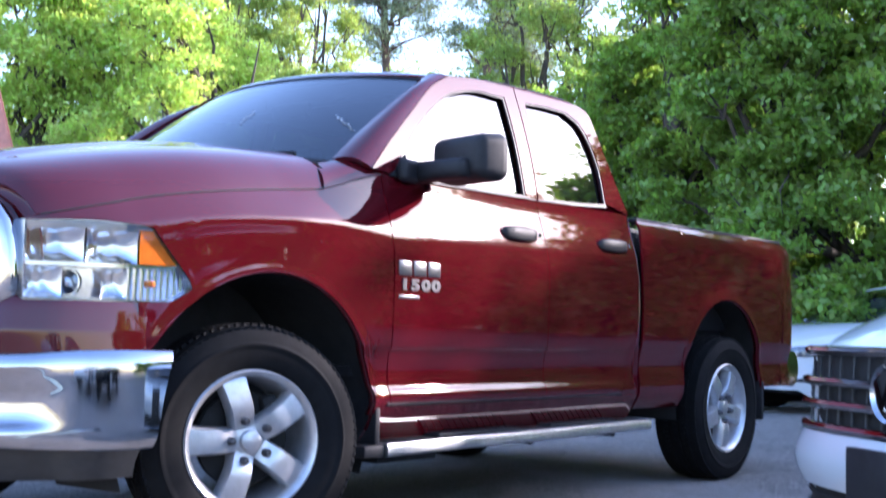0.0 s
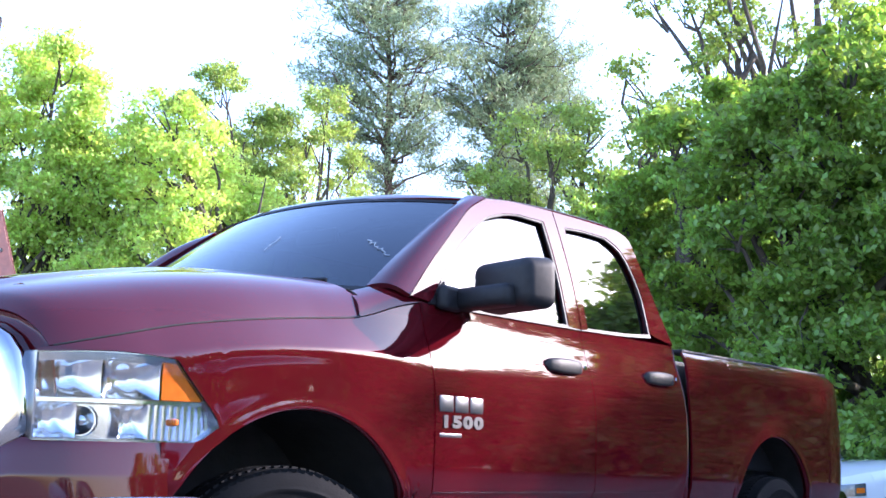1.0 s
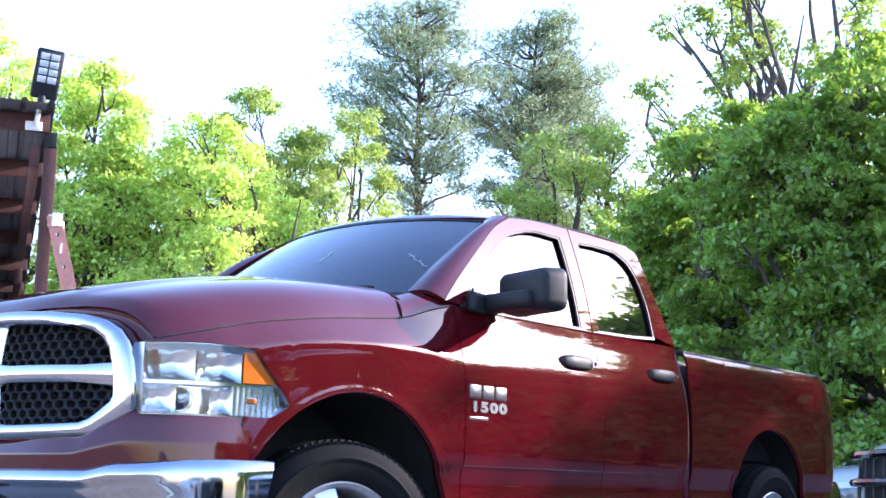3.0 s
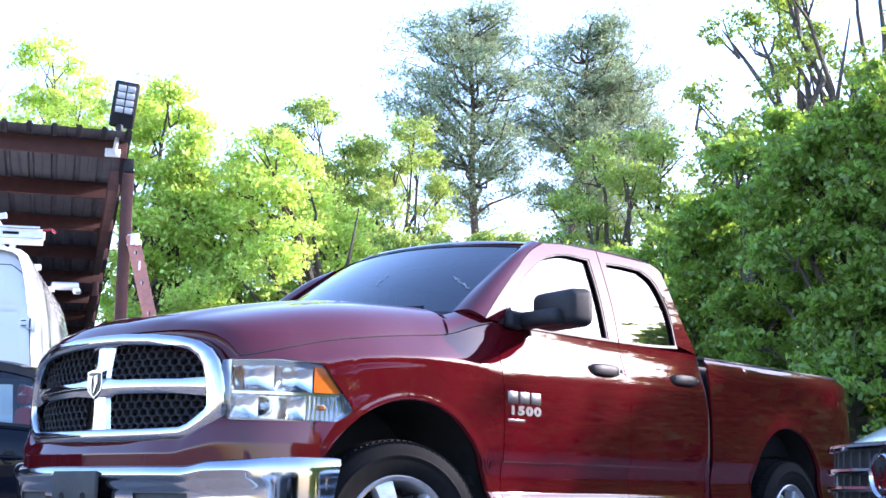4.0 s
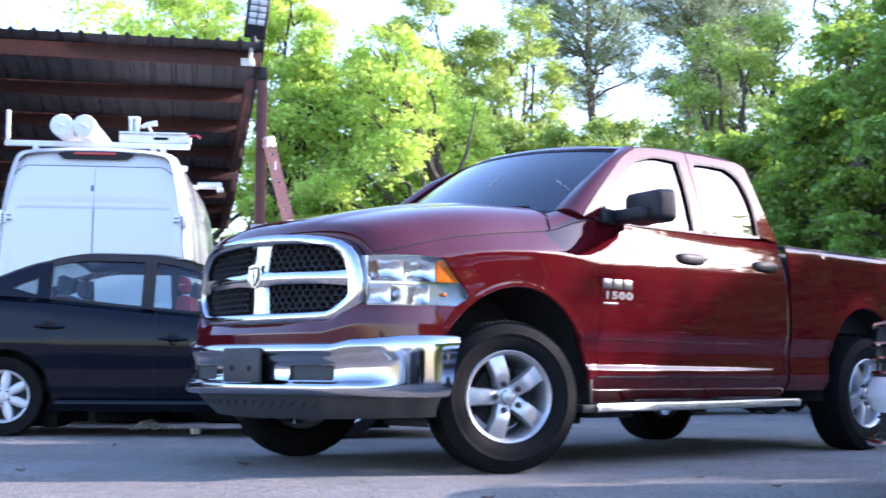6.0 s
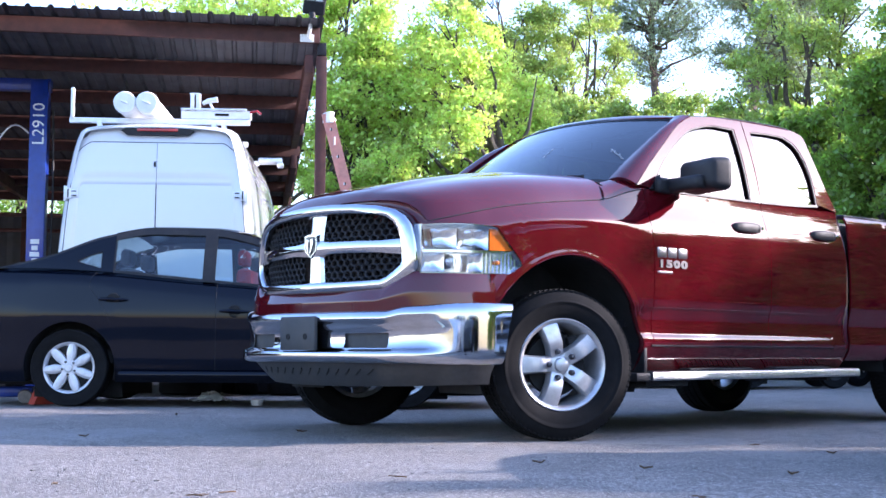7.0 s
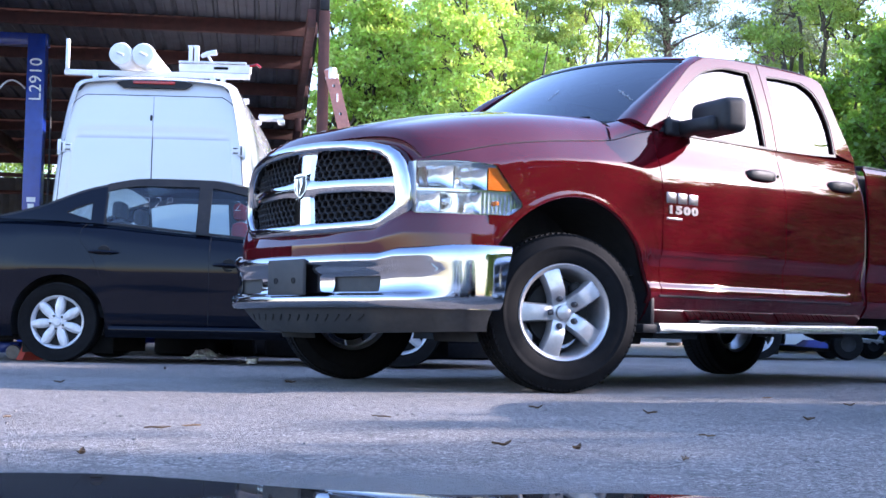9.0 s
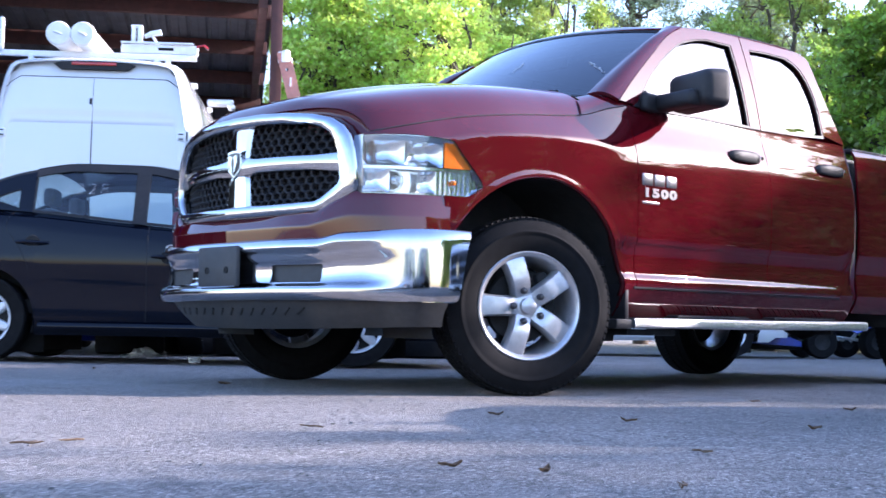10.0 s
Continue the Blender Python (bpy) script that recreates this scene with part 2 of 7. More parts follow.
def letters(text, size, depth, m, material, parent, name="lettering", spacing=1.0, thin=0.0):
    """Raised lettering in the built-in font, lying in the xy plane of m."""
    cu = bpy.data.curves.new(name, "FONT")
    cu.body, cu.size, cu.extrude, cu.space_character, cu.align_x, cu.align_y = text, size, depth, spacing, "CENTER", "CENTER"
    cu.offset = -thin
    tmp = bpy.data.objects.new(name, cu)
    scene.collection.objects.link(tmp)
    bpy.context.view_layer.update()
    me = bpy.data.meshes.new_from_object(tmp.evaluated_get(bpy.context.evaluated_depsgraph_get()))
    bpy.data.objects.remove(tmp)
    me.materials.clear()
    me.materials.append(material)
    me.transform(m)
    ob = new(name, me)
    if parent:
        ob.parent = parent
    return ob


# ---- pickup truck: x to its tail, y to its right-hand side, z up; front axle at x = 0 ----
truck = thing("pickup_truck", "cherry red quad-cab pickup truck with chrome grille and bumper", "pickup truck")
WB = 3.57
PROF = curve([(0.34, 0.90), (0.40, 0.945), (0.46, 0.975), (0.505, 0.998), (0.53, 0.999), (0.565, 0.982), (0.62, 0.979), (0.700, 0.986), (0.708, 0.997), (0.80, 1.003), (0.95, 1.006), (1.05, 1.003), (1.12, 0.994), (1.18, 0.980), (1.25, 0.958), (1.31, 0.940), (1.37, 0.928)])
BEDPROF = curve([(0.40, 0.93), (0.50, 0.985), (0.54, 0.985), (0.62, 0.976), (0.70, 0.988), (0.72, 0.996), (0.90, 1.002), (1.05, 0.998), (1.20, 0.988), (1.30, 0.978), (1.345, 0.955)])
PLAN = curve([(-0.95, 0.30), (-0.90, 0.50), (-0.84, 0.64), (-0.77, 0.735), (-0.66, 0.815), (-0.50, 0.885), (-0.30, 0.936), (-0.05, 0.975), (0.25, 0.995), (0.7, 1.0), (4.2, 1.0), (4.42, 0.99), (4.52, 0.955)])
HOODZ = curve([(-0.80, 1.090), (-0.60, 1.140), (-0.35, 1.197), (0.0, 1.247), (0.3, 1.279), (0.37, 1.288), (0.44, 1.305), (0.55, 1.340), (0.68, 1.372)])
FCREASE = curve([(-0.45, 1.095), (-0.2, 1.135), (0.0, 1.152), (0.4, 1.168), (0.68, 1.172)])
FA, RA = (0.06, 0.43, 0.535), (3.53, 0.51, 0.475)


def flare(x, z):
    out = 0.0
    for cx, cz, r in (FA, RA):
        d = math.hypot(x - cx, z - cz) - r
        out += 0.005 * math.exp(-((d - 0.004) / 0.022) ** 2) * (1 if z > cz - 0.1 else 0)
    return out


def side(x, z, push=0.0):
    """The skin of the left-hand flank."""
    if x > 2.58:
        w = BEDPROF(z)
    else:
        w = PROF(z)
        if x < 0.68:
            over = max(0.0, z - FCREASE(x))
            k = min(1.0, (0.68 - x) / 0.5)
            w += k * (0.010 * math.exp(-((min(0.0, z - FCREASE(x)) + 0.004) / 0.045) ** 2) - 0.46 * over)
    return (x, -(w * PLAN(x) + flare(x, z) + push), z)


def arch(x, base, a):
    cx, cz, r = a
    d = r * r - (x - cx) ** 2
    return max(base, cz + math.sqrt(d)) if d > 0 else base


def around(cx, r, n=30):
    return [cx - r * math.cos(math.pi * i / (n - 1)) for i in range(n)]


def flank(name, xs, low, high, nv=26, skin=side, thick=0.012, material=None, label=""):
    """Left- and right-hand copies of one body panel between two edge lines."""
    g = Geo()
    for seg in xs:
        g.grid(lambda x, v: skin(x, low(x) + (high(x) - low(x)) * v), seg, lin(0, 1, nv))
    a = part(name, g, material or RED, truck, label, 40, thick)
    b = part(name, g.mirrored(), material or RED, truck, label, 40, thick)
    return a, b


# fenders, with the headlamp opening left free
HL_TOP = curve([(-0.78, 1.088), (-0.60, 1.096), (-0.42, 1.085), (-0.415, 1.083)])
HL_EDGE = lambda z: -0.262 - 0.150 * max(0.0, (z - 0.90) / 0.185)
def fender_low(x):
    if x < -0.262:
        return HL_TOP(x) if x < -0.415 else 0.90 + (-0.262 - x) / 0.153 * 0.185
    return arch(x, 0.40, FA)
cx, cz, r = FA
flank("front_fender", [lin(-0.765, -0.42, 16) + lin(-0.41, -0.262, 10) + lin(-0.24, 0.57, 46) + [cx + r * math.sin(radians(a)) for a in lin(75, 89.9, 9)] + lin(0.5955, 0.673, 6)], fender_low, lambda x: HOODZ(x) - 0.004, 64)
# doors
flank("front_door", [lin(0.679, 1.7435, 40)], lambda x: 0.50, lambda x: 1.372, 96)
flank("rear_door", [lin(1.7485, 2.545, 30)], lambda x: 0.50 + 0.28 * max(0.0, (x - 2.36) / 0.185) ** 2.2, lambda x: 1.372, 96)
flank("rocker_panel", [lin(0.60, 2.56, 30)], lambda x: 0.36, lambda x: 0.493, 8)
flank("cab_corner", [lin(2.36, 2.565, 10)], lambda x: 0.40, lambda x: 0.495 + 0.28 * max(0.0, (x - 2.36) / 0.185) ** 2.2 if x < 2.548 else 1.372, 10)
for x0 in (0.676, 1.746):
    flank("door_seam", [lin(x0 - 0.02, x0 + 0.02, 3)], lambda x: 0.40, lambda x: 1.37, 30, lambda x, z: side(x, z, -0.016), 0.0, DARK)
flank("bed_gap", [lin(2.54, 2.62, 3)], lambda x: 0.42, lambda x: 1.34, 30, lambda x, z: side(2.54, z, -0.05), 0.0, DARK)
for s_ in (-1, 1):
    part("sill_groove", Geo().tube([(x, -s_ * (side(x, 0.497)[1] - 0.004), 0.497) for x in lin(0.66, 2.40, 24)], 0.0065, 6), DARK, truck)
# cargo bed
cx, cz, r = RA
flank("bed_side", [lin(2.600, cx - r - 0.0005, 14) + around(cx, r - 0.0003, 40) + lin(cx + r + 0.0005, 4.52, 16)], lambda x: arch(x, 0.42 if x < 3.5 else 0.50, RA), lambda x: 1.345 - 0.16 * max(0.0, (x - 4.33) / 0.19) ** 1.8, 34)
g = Geo()
g.box((4.46, 0, 0.94), (0.05, 1.76, 0.74), bevel=0.02)
part("tailgate", g, RED, truck)
g = Geo()
for s in (-1, 1):
    g.box((3.47, s * 0.925, 1.352), (1.74, 0.075, 0.022), bevel=0.008)
g.box((2.605, 0, 1.352), (0.04, 1.80, 0.022), bevel=0.008)
g.box((4.455, 0, 1.318), (0.055, 1.72, 0.02), bevel=0.008)
part("bed_rail_cap", g, BLACK, truck, "black plastic bed rail cap")
g = Geo()
g.box((3.56, 0, 0.80), (1.86, 1.55, 0.05), bevel=0.01)
g.box((2.61, 0, 1.05), (0.03, 1.78, 0.56), bevel=0.01)
for s in (-1, 1):
    g.box((3.56, s * 0.80, 1.07), (1.86, 0.04, 0.52), bevel=0.01)
part("bed_liner", g, BLACK, truck)
for s in (-1, 1):
    g = Geo().box((4.505, s * 0.905, 0.98), (0.075, 0.085, 0.38), bevel=0.025, seg=3)
    part("tail_light", g, LAMP_RED, truck, "red tail light")
g = Geo()
g.grid(lambda y, a: (4.60 + 0.10 * math.cos(a) - 0.10 * abs(y) ** 3, y * 0.97, 0.60 + 0.11 * math.sin(a)), lin(-1, 1, 25), [2 * math.pi * k / 14 for k in range(14)], closed=True)
n_ = 14
g.f.append(tuple(range(n_)))
g.f.append(tuple(range(24 * n_, 25 * n_))[::-1])
part("rear_bumper", g, CHROME, truck, "chrome rear bumper")
# fuel filler door: a thin round seam
g = Geo()
g.lathe([(0.082, -0.003), (0.086, 0.0), (0.082, 0.003), (0.079, 0.0)], 40, "y", (3.26, 0, 1.07))
g.v = [(x, side(x, z)[1] - 0.0005 + y * 0.6, z) for x, y, z in g.v]
part("fuel_door_seam", g, DARK, truck)

# hood
HC = curve([(-0.87, 1.238), (-0.80, 1.284), (-0.65, 1.336), (-0.35, 1.402), (-0.05, 1.450), (0.2, 1.474), (0.42, 1.484)])
def hood(u, v):
    """u from the nose (0) to the cowl (1), v across from -1 to 1."""
    a = abs(v)
    nose = -0.865 + 0.125 * a**2.2
    tail = 0.33 + 0.10 * min(1.0, a / 0.93) ** 2 - 0.06 * max(0.0, (a - 0.93) / 0.07)
    x = nose + (tail - nose) * u
    ez = HOODZ(x)
    ey = -side(x, ez)[1] - 0.003
    lift = min(1.0, 0.25 + 0.75 * u / 0.2)
    rise = 1 - 0.42 * a**2.4 - 0.58 * a**11
    bulge = 0.012 * (1 / (1 + math.exp((a - 0.50) / 0.022)) - 0.5) * lift * min(1.0, a / 0.3)
    z = ez + (HC(x) - ez) * rise + bulge
    if u < 0.06:
        z -= 0.02 * ((0.06 - u) / 0.06) ** 2 * (1 - a**8)
    return (x, v * ey, z)
us = [0, 0.005, 0.012, 0.02, 0.03, 0.045, 0.06] + lin(0.09, 1.0, 36)
vs = [math.sin(math.pi / 2 * t) for t in lin(-1, 1, 81)]
part("hood", Geo().grid(hood, us, vs), RED, truck, "", 45, 0.010)
for s_ in (-1, 1):
    line = [Vector(side(x, HOODZ(x) - 0.001, 0.0055)) for x in lin(-0.735, 0.365, 40)] + [Vector(hood(1.0, -q)) + Vector((0.005, -0.006, 0.004)) for q in lin(0.99, 0.88, 10)]
    part("hood_seam", Geo().tube([(p.x, p.y * -s_, p.z) for p in line], 0.0045, 5), DARK, truck)
# the painted edge under the hood lip, behind the grille surround
part("hood_edge", Geo().grid(lambda u, v: (hood(0, v)[0] + 0.012 + 0.03 * u, hood(0, v)[1] * (1 - 0.01 * u), hood(0, v)[2] - 0.002 - 0.16 * u), lin(0, 1, 6), vs), RED, truck, "", 60, 0.006)
# cowl
g = Geo()
g.grid(lambda u, v: (0.29 + 0.12 * abs(v)**1.5 + 0.26 * u, v * 0.84, 1.405 - 0.055 * abs(v)**2 + 0.035 * u), lin(0, 1, 6), lin(-1, 1, 21))
part("cowl", g, BLACK, truck)

# greenhouse
def gy(z):
    t = (z - 1.37) / 0.48
    return 0.928 - 0.105 * t - 0.030 * t * t
def gh(x, z, push=0.0):
    return (x, -(gy(z) + push), z)
def ribbon(a, b, push=0.0, n=10, m=4):
    """A skin strip between two (x, z) edge lines with as many points each."""
    fa, fb = [curve([(i, p[k]) for i, p in enumerate(a)]) for k in (0, 1)], [curve([(i, p[k]) for i, p in enumerate(b)]) for k in (0, 1)]
    return lambda u, v: gh(fa[0](u) * (1 - v) + fb[0](u) * v, fa[1](u) * (1 - v) + fb[1](u) * v, push)
GL1 = [(0.735, 1.378), (0.89, 1.552), (1.085, 1.705), (1.22, 1.780), (1.345, 1.815)]
GC = [(2.17, 1.840), (2.265, 1.798), (2.322, 1.720), (2.358, 1.560), (2.352, 1.408)]
ROOFZ = curve([(0.95, 1.80), (1.10, 1.845), (1.30, 1.884), (1.8, 1.920), (2.15, 1.924), (2.32, 1.910), (2.40, 1.885)])
def greenhouse_part(name, a, b, push, material, n=16, m=4, thick=0.02, label=""):
    g = Geo().grid(ribbon(a, b, push), lin(0, len(a) - 1, n), lin(0, 1, m))
    return part(name, g, material, truck, label, 40, thick), part(name, g.mirrored(), material, truck, label, 40, thick)
AP = [(0.62, 1.388), (0.74, 1.500), (0.95, 1.672), (1.12, 1.800), (1.25, 1.862)]
CO = [(2.30, 1.893), (2.385, 1.862), (2.418, 1.745), (2.472, 1.555), (2.548, 1.372)]
greenhouse_part("door_frame", AP, GL1, 0.004, RED)
greenhouse_part("door_frame", [(1.25, 1.862), (1.48, 1.885), (1.748, 1.893)], [(1.345, 1.815), (1.48, 1.832), (1.655, 1.832)], 0.004, RED)
greenhouse_part("door_frame", [(1.655, 1.832), (1.662, 1.60), (1.655, 1.378)], [(1.748, 1.893), (1.752, 1.60), (1.742, 1.372)], 0.004, RED)
greenhouse_part("door_frame", [(1.756, 1.893), (1.760, 1.60), (1.750, 1.372)], [(1.815, 1.832), (1.812, 1.60), (1.80, 1.378)], 0.004, RED)
greenhouse_part("door_frame", [(1.756, 1.893), (2.0, 1.895), (2.30, 1.893)], [(1.815, 1.832), (2.0, 1.842), (2.17, 1.840)], 0.004, RED)
greenhouse_part("c_pillar", GC, CO, 0.004, RED)
greenhouse_part("belt_molding", [(0.76, 1.368), (1.2, 1.368), (1.742, 1.370)], [(0.76, 1.384), (1.2, 1.383), (1.742, 1.384)], 0.009, BLACK, thick=0.008)
greenhouse_part("belt_molding", [(1.752, 1.370), (2.1, 1.378), (2.352, 1.392)], [(1.752, 1.384), (2.1, 1.392), (2.35, 1.408)], 0.009, BLACK, thick=0.008)
greenhouse_part("window_seal", [(x - 0.002, z + 0.002) for x, z in GL1], [(x + 0.006, z - 0.006) for x, z in GL1], 0.007, BLACK, thick=0.008)
greenhouse_part("window_seal", [(1.815, 1.834), (2.0, 1.844), (2.17, 1.842)], [(1.815, 1.826), (2.0, 1.836), (2.17, 1.834)], 0.007, BLACK, thick=0.008)
greenhouse_part("window_seal", [(1.640, 1.826), (1.648, 1.60), (1.642, 1.385)], [(1.658, 1.834), (1.665, 1.60), (1.658, 1.385)], 0.007, BLACK, thick=0.008)
greenhouse_part("window_seal", [(1.340, 1.817), (1.48, 1.834), (1.655, 1.834)], [(1.340, 1.809), (1.48, 1.826), (1.655, 1.824)], 0.007, BLACK, thick=0.008)
greenhouse_part("window_seal", [(x - 0.012, z - 0.006) for x, z in GC], [(x + 0.003, z + 0.002) for x, z in GC], 0.007, BLACK, thick=0.008)
greenhouse_part("mirror_sail", [(0.72, 1.372), (0.755, 1.402), (0.80, 1.440)], [(0.84, 1.372), (0.838, 1.402), (0.835, 1.470)], 0.010, BLACK, thick=0.012)
for pane in greenhouse_part("side_window", GL1, [(1.655, 1.378), (1.662, 1.50), (1.662, 1.62), (1.66, 1.73), (1.655, 1.832)], -0.008, GLASS, 16, 10, 0.0):
    pane.visible_shadow = False
for pane in greenhouse_part("side_window", [(1.80, 1.378), (1.806, 1.50), (1.810, 1.60), (1.813, 1.72), (1.815, 1.834)], GC[::-1], -0.008, GLASS, 16, 8, 0.0):
    pane.visible_shadow = False
def roof(u, v):
    a = abs(v)
    x0, x1 = 1.035 + 0.205 * a**2.2, 2.43 - 0.09 * a**3
    x = x0 + (x1 - x0) * u
    edge = ROOFZ(max(x, 1.24)) - 0.026
    ye = gy(edge) + 0.004
    crown = 0.046 * (1 - a**2.6)
    lip = -0.03 * max(0.0, (0.05 - u) / 0.05) ** 2 - 0.05 * max(0.0, (u - 0.93) / 0.07) ** 2
    return (x, v * ye, edge + crown + 0.012 * (1 - a**8) + lip * (1 - a**4))
part("roof", Geo().grid(roof, lin(0, 1, 34), [math.sin(math.pi / 2 * t) for t in lin(-1, 1, 41)]), RED, truck, "", 50, 0.02)
for s in (-1, 1):
    part("drip_rail", Geo().tube([(x, s * (gy(ROOFZ(x) - 0.028) - 0.015), ROOFZ(x) - 0.012) for x in lin(1.27, 2.30, 20)], 0.008, 6), BLACK, truck)
# windscreen and its pillars
def screen(u, v, push=0.0):
    """u up, v across."""
    a = abs(v)
    bx, tx = 0.40 + 0.17 * a**2.2, 1.045 + 0.175 * a**2.2
    bz, tz = 1.440 - 0.030 * a * a, 1.896 - 0.040 * a**2
    by, ty = 0.80, 0.745
    bow = 0.014 * math.sin(math.pi * u)
    return (bx + (tx - bx) * u - bow * 0.5 - push * 0.6, v * (by + (ty - by) * u), bz + (tz - bz) * u + bow * 0.8 + push * 0.8)
ws = part("windscreen", Geo().grid(screen, lin(0, 1, 16), lin(-1, 1, 31)), GLASS_WIND, truck, "windscreen with faint chalk marks")
ws.visible_shadow = False
for s in (-1, 1):
    g = Geo()
    ap = [[curve([(i, p[k]) for i, p in enumerate(AP)]) for k in (0, 1)]]
    def pillar(u, v):
        x, z = ap[0][0](u * 4), ap[0][1](u * 4)
        out = Vector((x, -(gy(z) + 0.004), z))
        inn = Vector(screen(u, -0.985, 0.012))
        q = out.lerp(inn, v) + Vector((-0.02, -0.02, 0.018)) * math.sin(math.pi * v) * (1 - 0.8 * u**3)
        return (q.x, q.y, q.z)
    g.grid(pillar, lin(0, 1, 16), lin(0, 1, 7))
    if s > 0:
        g = g.mirrored()
    part("a_pillar", g, RED, truck, "", 60, 0.02)
    # the panel between fender, cowl and pillar
    g = Geo()
    def shoulder(u, v):
        x = 0.372 + 0.318 * u
        a = Vector(side(x, HOODZ(x) if x < 0.68 else 1.372))
        b = Vector((0.428 + 0.225 * u, -0.800 - 0.015 * u, 1.384 + 0.062 * u))
        q = a.lerp(b, v) + Vector((0, -0.016, 0.012)) * math.sin(math.pi * v)
        return (q.x, q.y, q.z)
    g.grid(shoulder, lin(0, 1, 12), lin(0, 1, 10))
    if s > 0:
        g = g.mirrored()
    part("cowl_corner", g, RED, truck, "", 60, 0.012)
for y0, y1 in ((-0.62, 0.02), (-0.02, 0.60)):
    part("wiper", Geo().tube([screen(0.055, y0 / 0.8, 0.012), screen(0.045, (y0 + y1) / 1.6, 0.014), screen(0.04, y1 / 0.8, 0.012)], 0.009, 6), BLACK, truck)
g = Geo()
g.grid(lambda u, v: screen(u, v, 0.003), [0, 0.02, 0.03], lin(-1, 1, 21))
g.grid(lambda u, v: screen(u, v, 0.003), [0.955, 0.98, 1.0], lin(-1, 1, 21))
part("windscreen_band", g, BLACK, truck)
rnd = random.Random(4)
CHALK = mat("chalk", (0.40, 0.43, 0.45), 0.9, vary=0.4, scale=60)
line = []
for k in range(6):
    line += [screen(0.33 + 0.026 * k + 0.022 * math.sin(3.1 * j) + rnd.uniform(-0.01, 0.01), -0.93 + 0.030 * k + 0.009 * j, 0.004) for j in range(4)]
part("chalk_mark", Geo().tube(line, 0.0016, 4), CHALK, truck, "faint white chalk scribble")
part("chalk_mark", Geo().tube([screen(0.38 + 0.05 * j, -0.22 + 0.010 * (j % 2), 0.004) for j in range(4)], 0.0014, 4), CHALK, truck, "short faint chalk stroke")
# cab back
g = Geo()
CBACK = curve([(1.37, 2.545), (1.555, 2.468), (1.745, 2.414), (1.84, 2.385), (1.87, 2.36)])
def back(u, v):
    z = 1.37 + 0.50 * u
    return (CBACK(z) + 0.05 * u * (1 - abs(v) ** 3), v * (gy(z) - 0.004), z)
g.grid(back, lin(0, 0.25, 4), lin(-1, 1, 21))
g.grid(back, lin(0.88, 1, 3), lin(-1, 1, 21))
for a, b in ((-1, -0.8), (0.8, 1)):
    g.grid(back, lin(0.25, 0.88, 6), lin(a, b, 4))
part("cab_back", g, RED, truck, "", 40, 0.02)
pane = part("rear_window", Geo().grid(back, lin(0.25, 0.88, 6), lin(-0.8, 0.8, 13)), GLASS, truck)
pane.visible_shadow = False
part("cab_bulkhead", Geo().box((2.55, 0, 0.90), (0.03, 1.84, 0.94), bevel=0.01), RED, truck)
# interior
for y in (-0.42, 0.42):
    for x in (1.42, 2.18):
        g = Geo()
        g.box((x - 0.10, y, 0.98), (0.50, 0.54, 0.16), bevel=0.05)
        g.box((x + 0.16, y, 1.24), (0.15, 0.52, 0.56), pose(0, 0, 0), bevel=0.05)
        g.box((x + 0.20, y, 1.60), (0.10, 0.26, 0.16), bevel=0.04)
        part("seat", g, SEAT, truck)
g = Geo()
g.box((0.78, 0, 1.26), (0.46, 1.62, 0.22), bevel=0.06)
g.box((1.5, 0, 0.62), (1.9, 1.80, 0.04))
g.box((1.9, 0, 1.84), (1.0, 1.3, 0.015))
part("dashboard", g, BLACK, truck)
g = Geo()
g.lathe([(0.185, -0.015), (0.20, 0.0), (0.185, 0.015), (0.17, 0.0)], 28, "x")
g.box((0, 0, 0), (0.05, 0.14, 0.12), bevel=0.02)
g.box((0, 0, 0), (0.02, 0.34, 0.03), bevel=0.008)
g.moved(pose(1.10, -0.42, 1.34, 0, 22, 0))
part("steering_wheel", g, BLACK, truck)
g = Geo().box((1.12, 0.0, 1.765), (0.03, 0.24, 0.07), bevel=0.02)
part("inside_mirror", g, BLACK, truck)

# front fascia under lamps and grille
BUMP = lambda a: -0.938 + 0.553 * (1 - math.sqrt(max(0.0, 1 - (min(a, 1.005) / 1.005) ** 3.2)))
NOSE = curve([(0.0, -0.905), (0.35, -0.893), (0.55, -0.858), (0.70, -0.785), (0.80, -0.675), (0.87, -0.535), (0.915, -0.385), (0.94, -0.28)])
g = Geo()
def fascia(t, v):
    y = t
    a = abs(y)
    top = 0.764 + 0.086 * min(1.0, max(0.0, (a - 0.55) / 0.16))
    z = 0.655 + (top - 0.655) * v
    # a sloping upper face, a fold, and a steeper band down to the bumper
    bulge = (0.030 * min(1.0, (1 - v) / 0.5) + 0.006 * min(1.0, (1 - v) / 0.08)) * (1 - 0.5 * max(0, (a - 0.7) / 0.24))
    low = -0.006 * max(0.0, 0.45 - v)
    x = NOSE(a) - bulge - low
    yy = y + (0.02 if y > 0 else -0.02) * (1 - v) * max(0, (a - 0.7) / 0.24)
    return (x, yy, z)
g.grid(fascia, [0.908 * math.sin(math.pi / 2 * t) for t in lin(-1, 1, 81)], [0, 0.1, 0.2, 0.3, 0.4, 0.46, 0.49, 0.51, 0.54, 0.6, 0.7, 0.8, 0.9, 0.95, 1.0], flip=True)
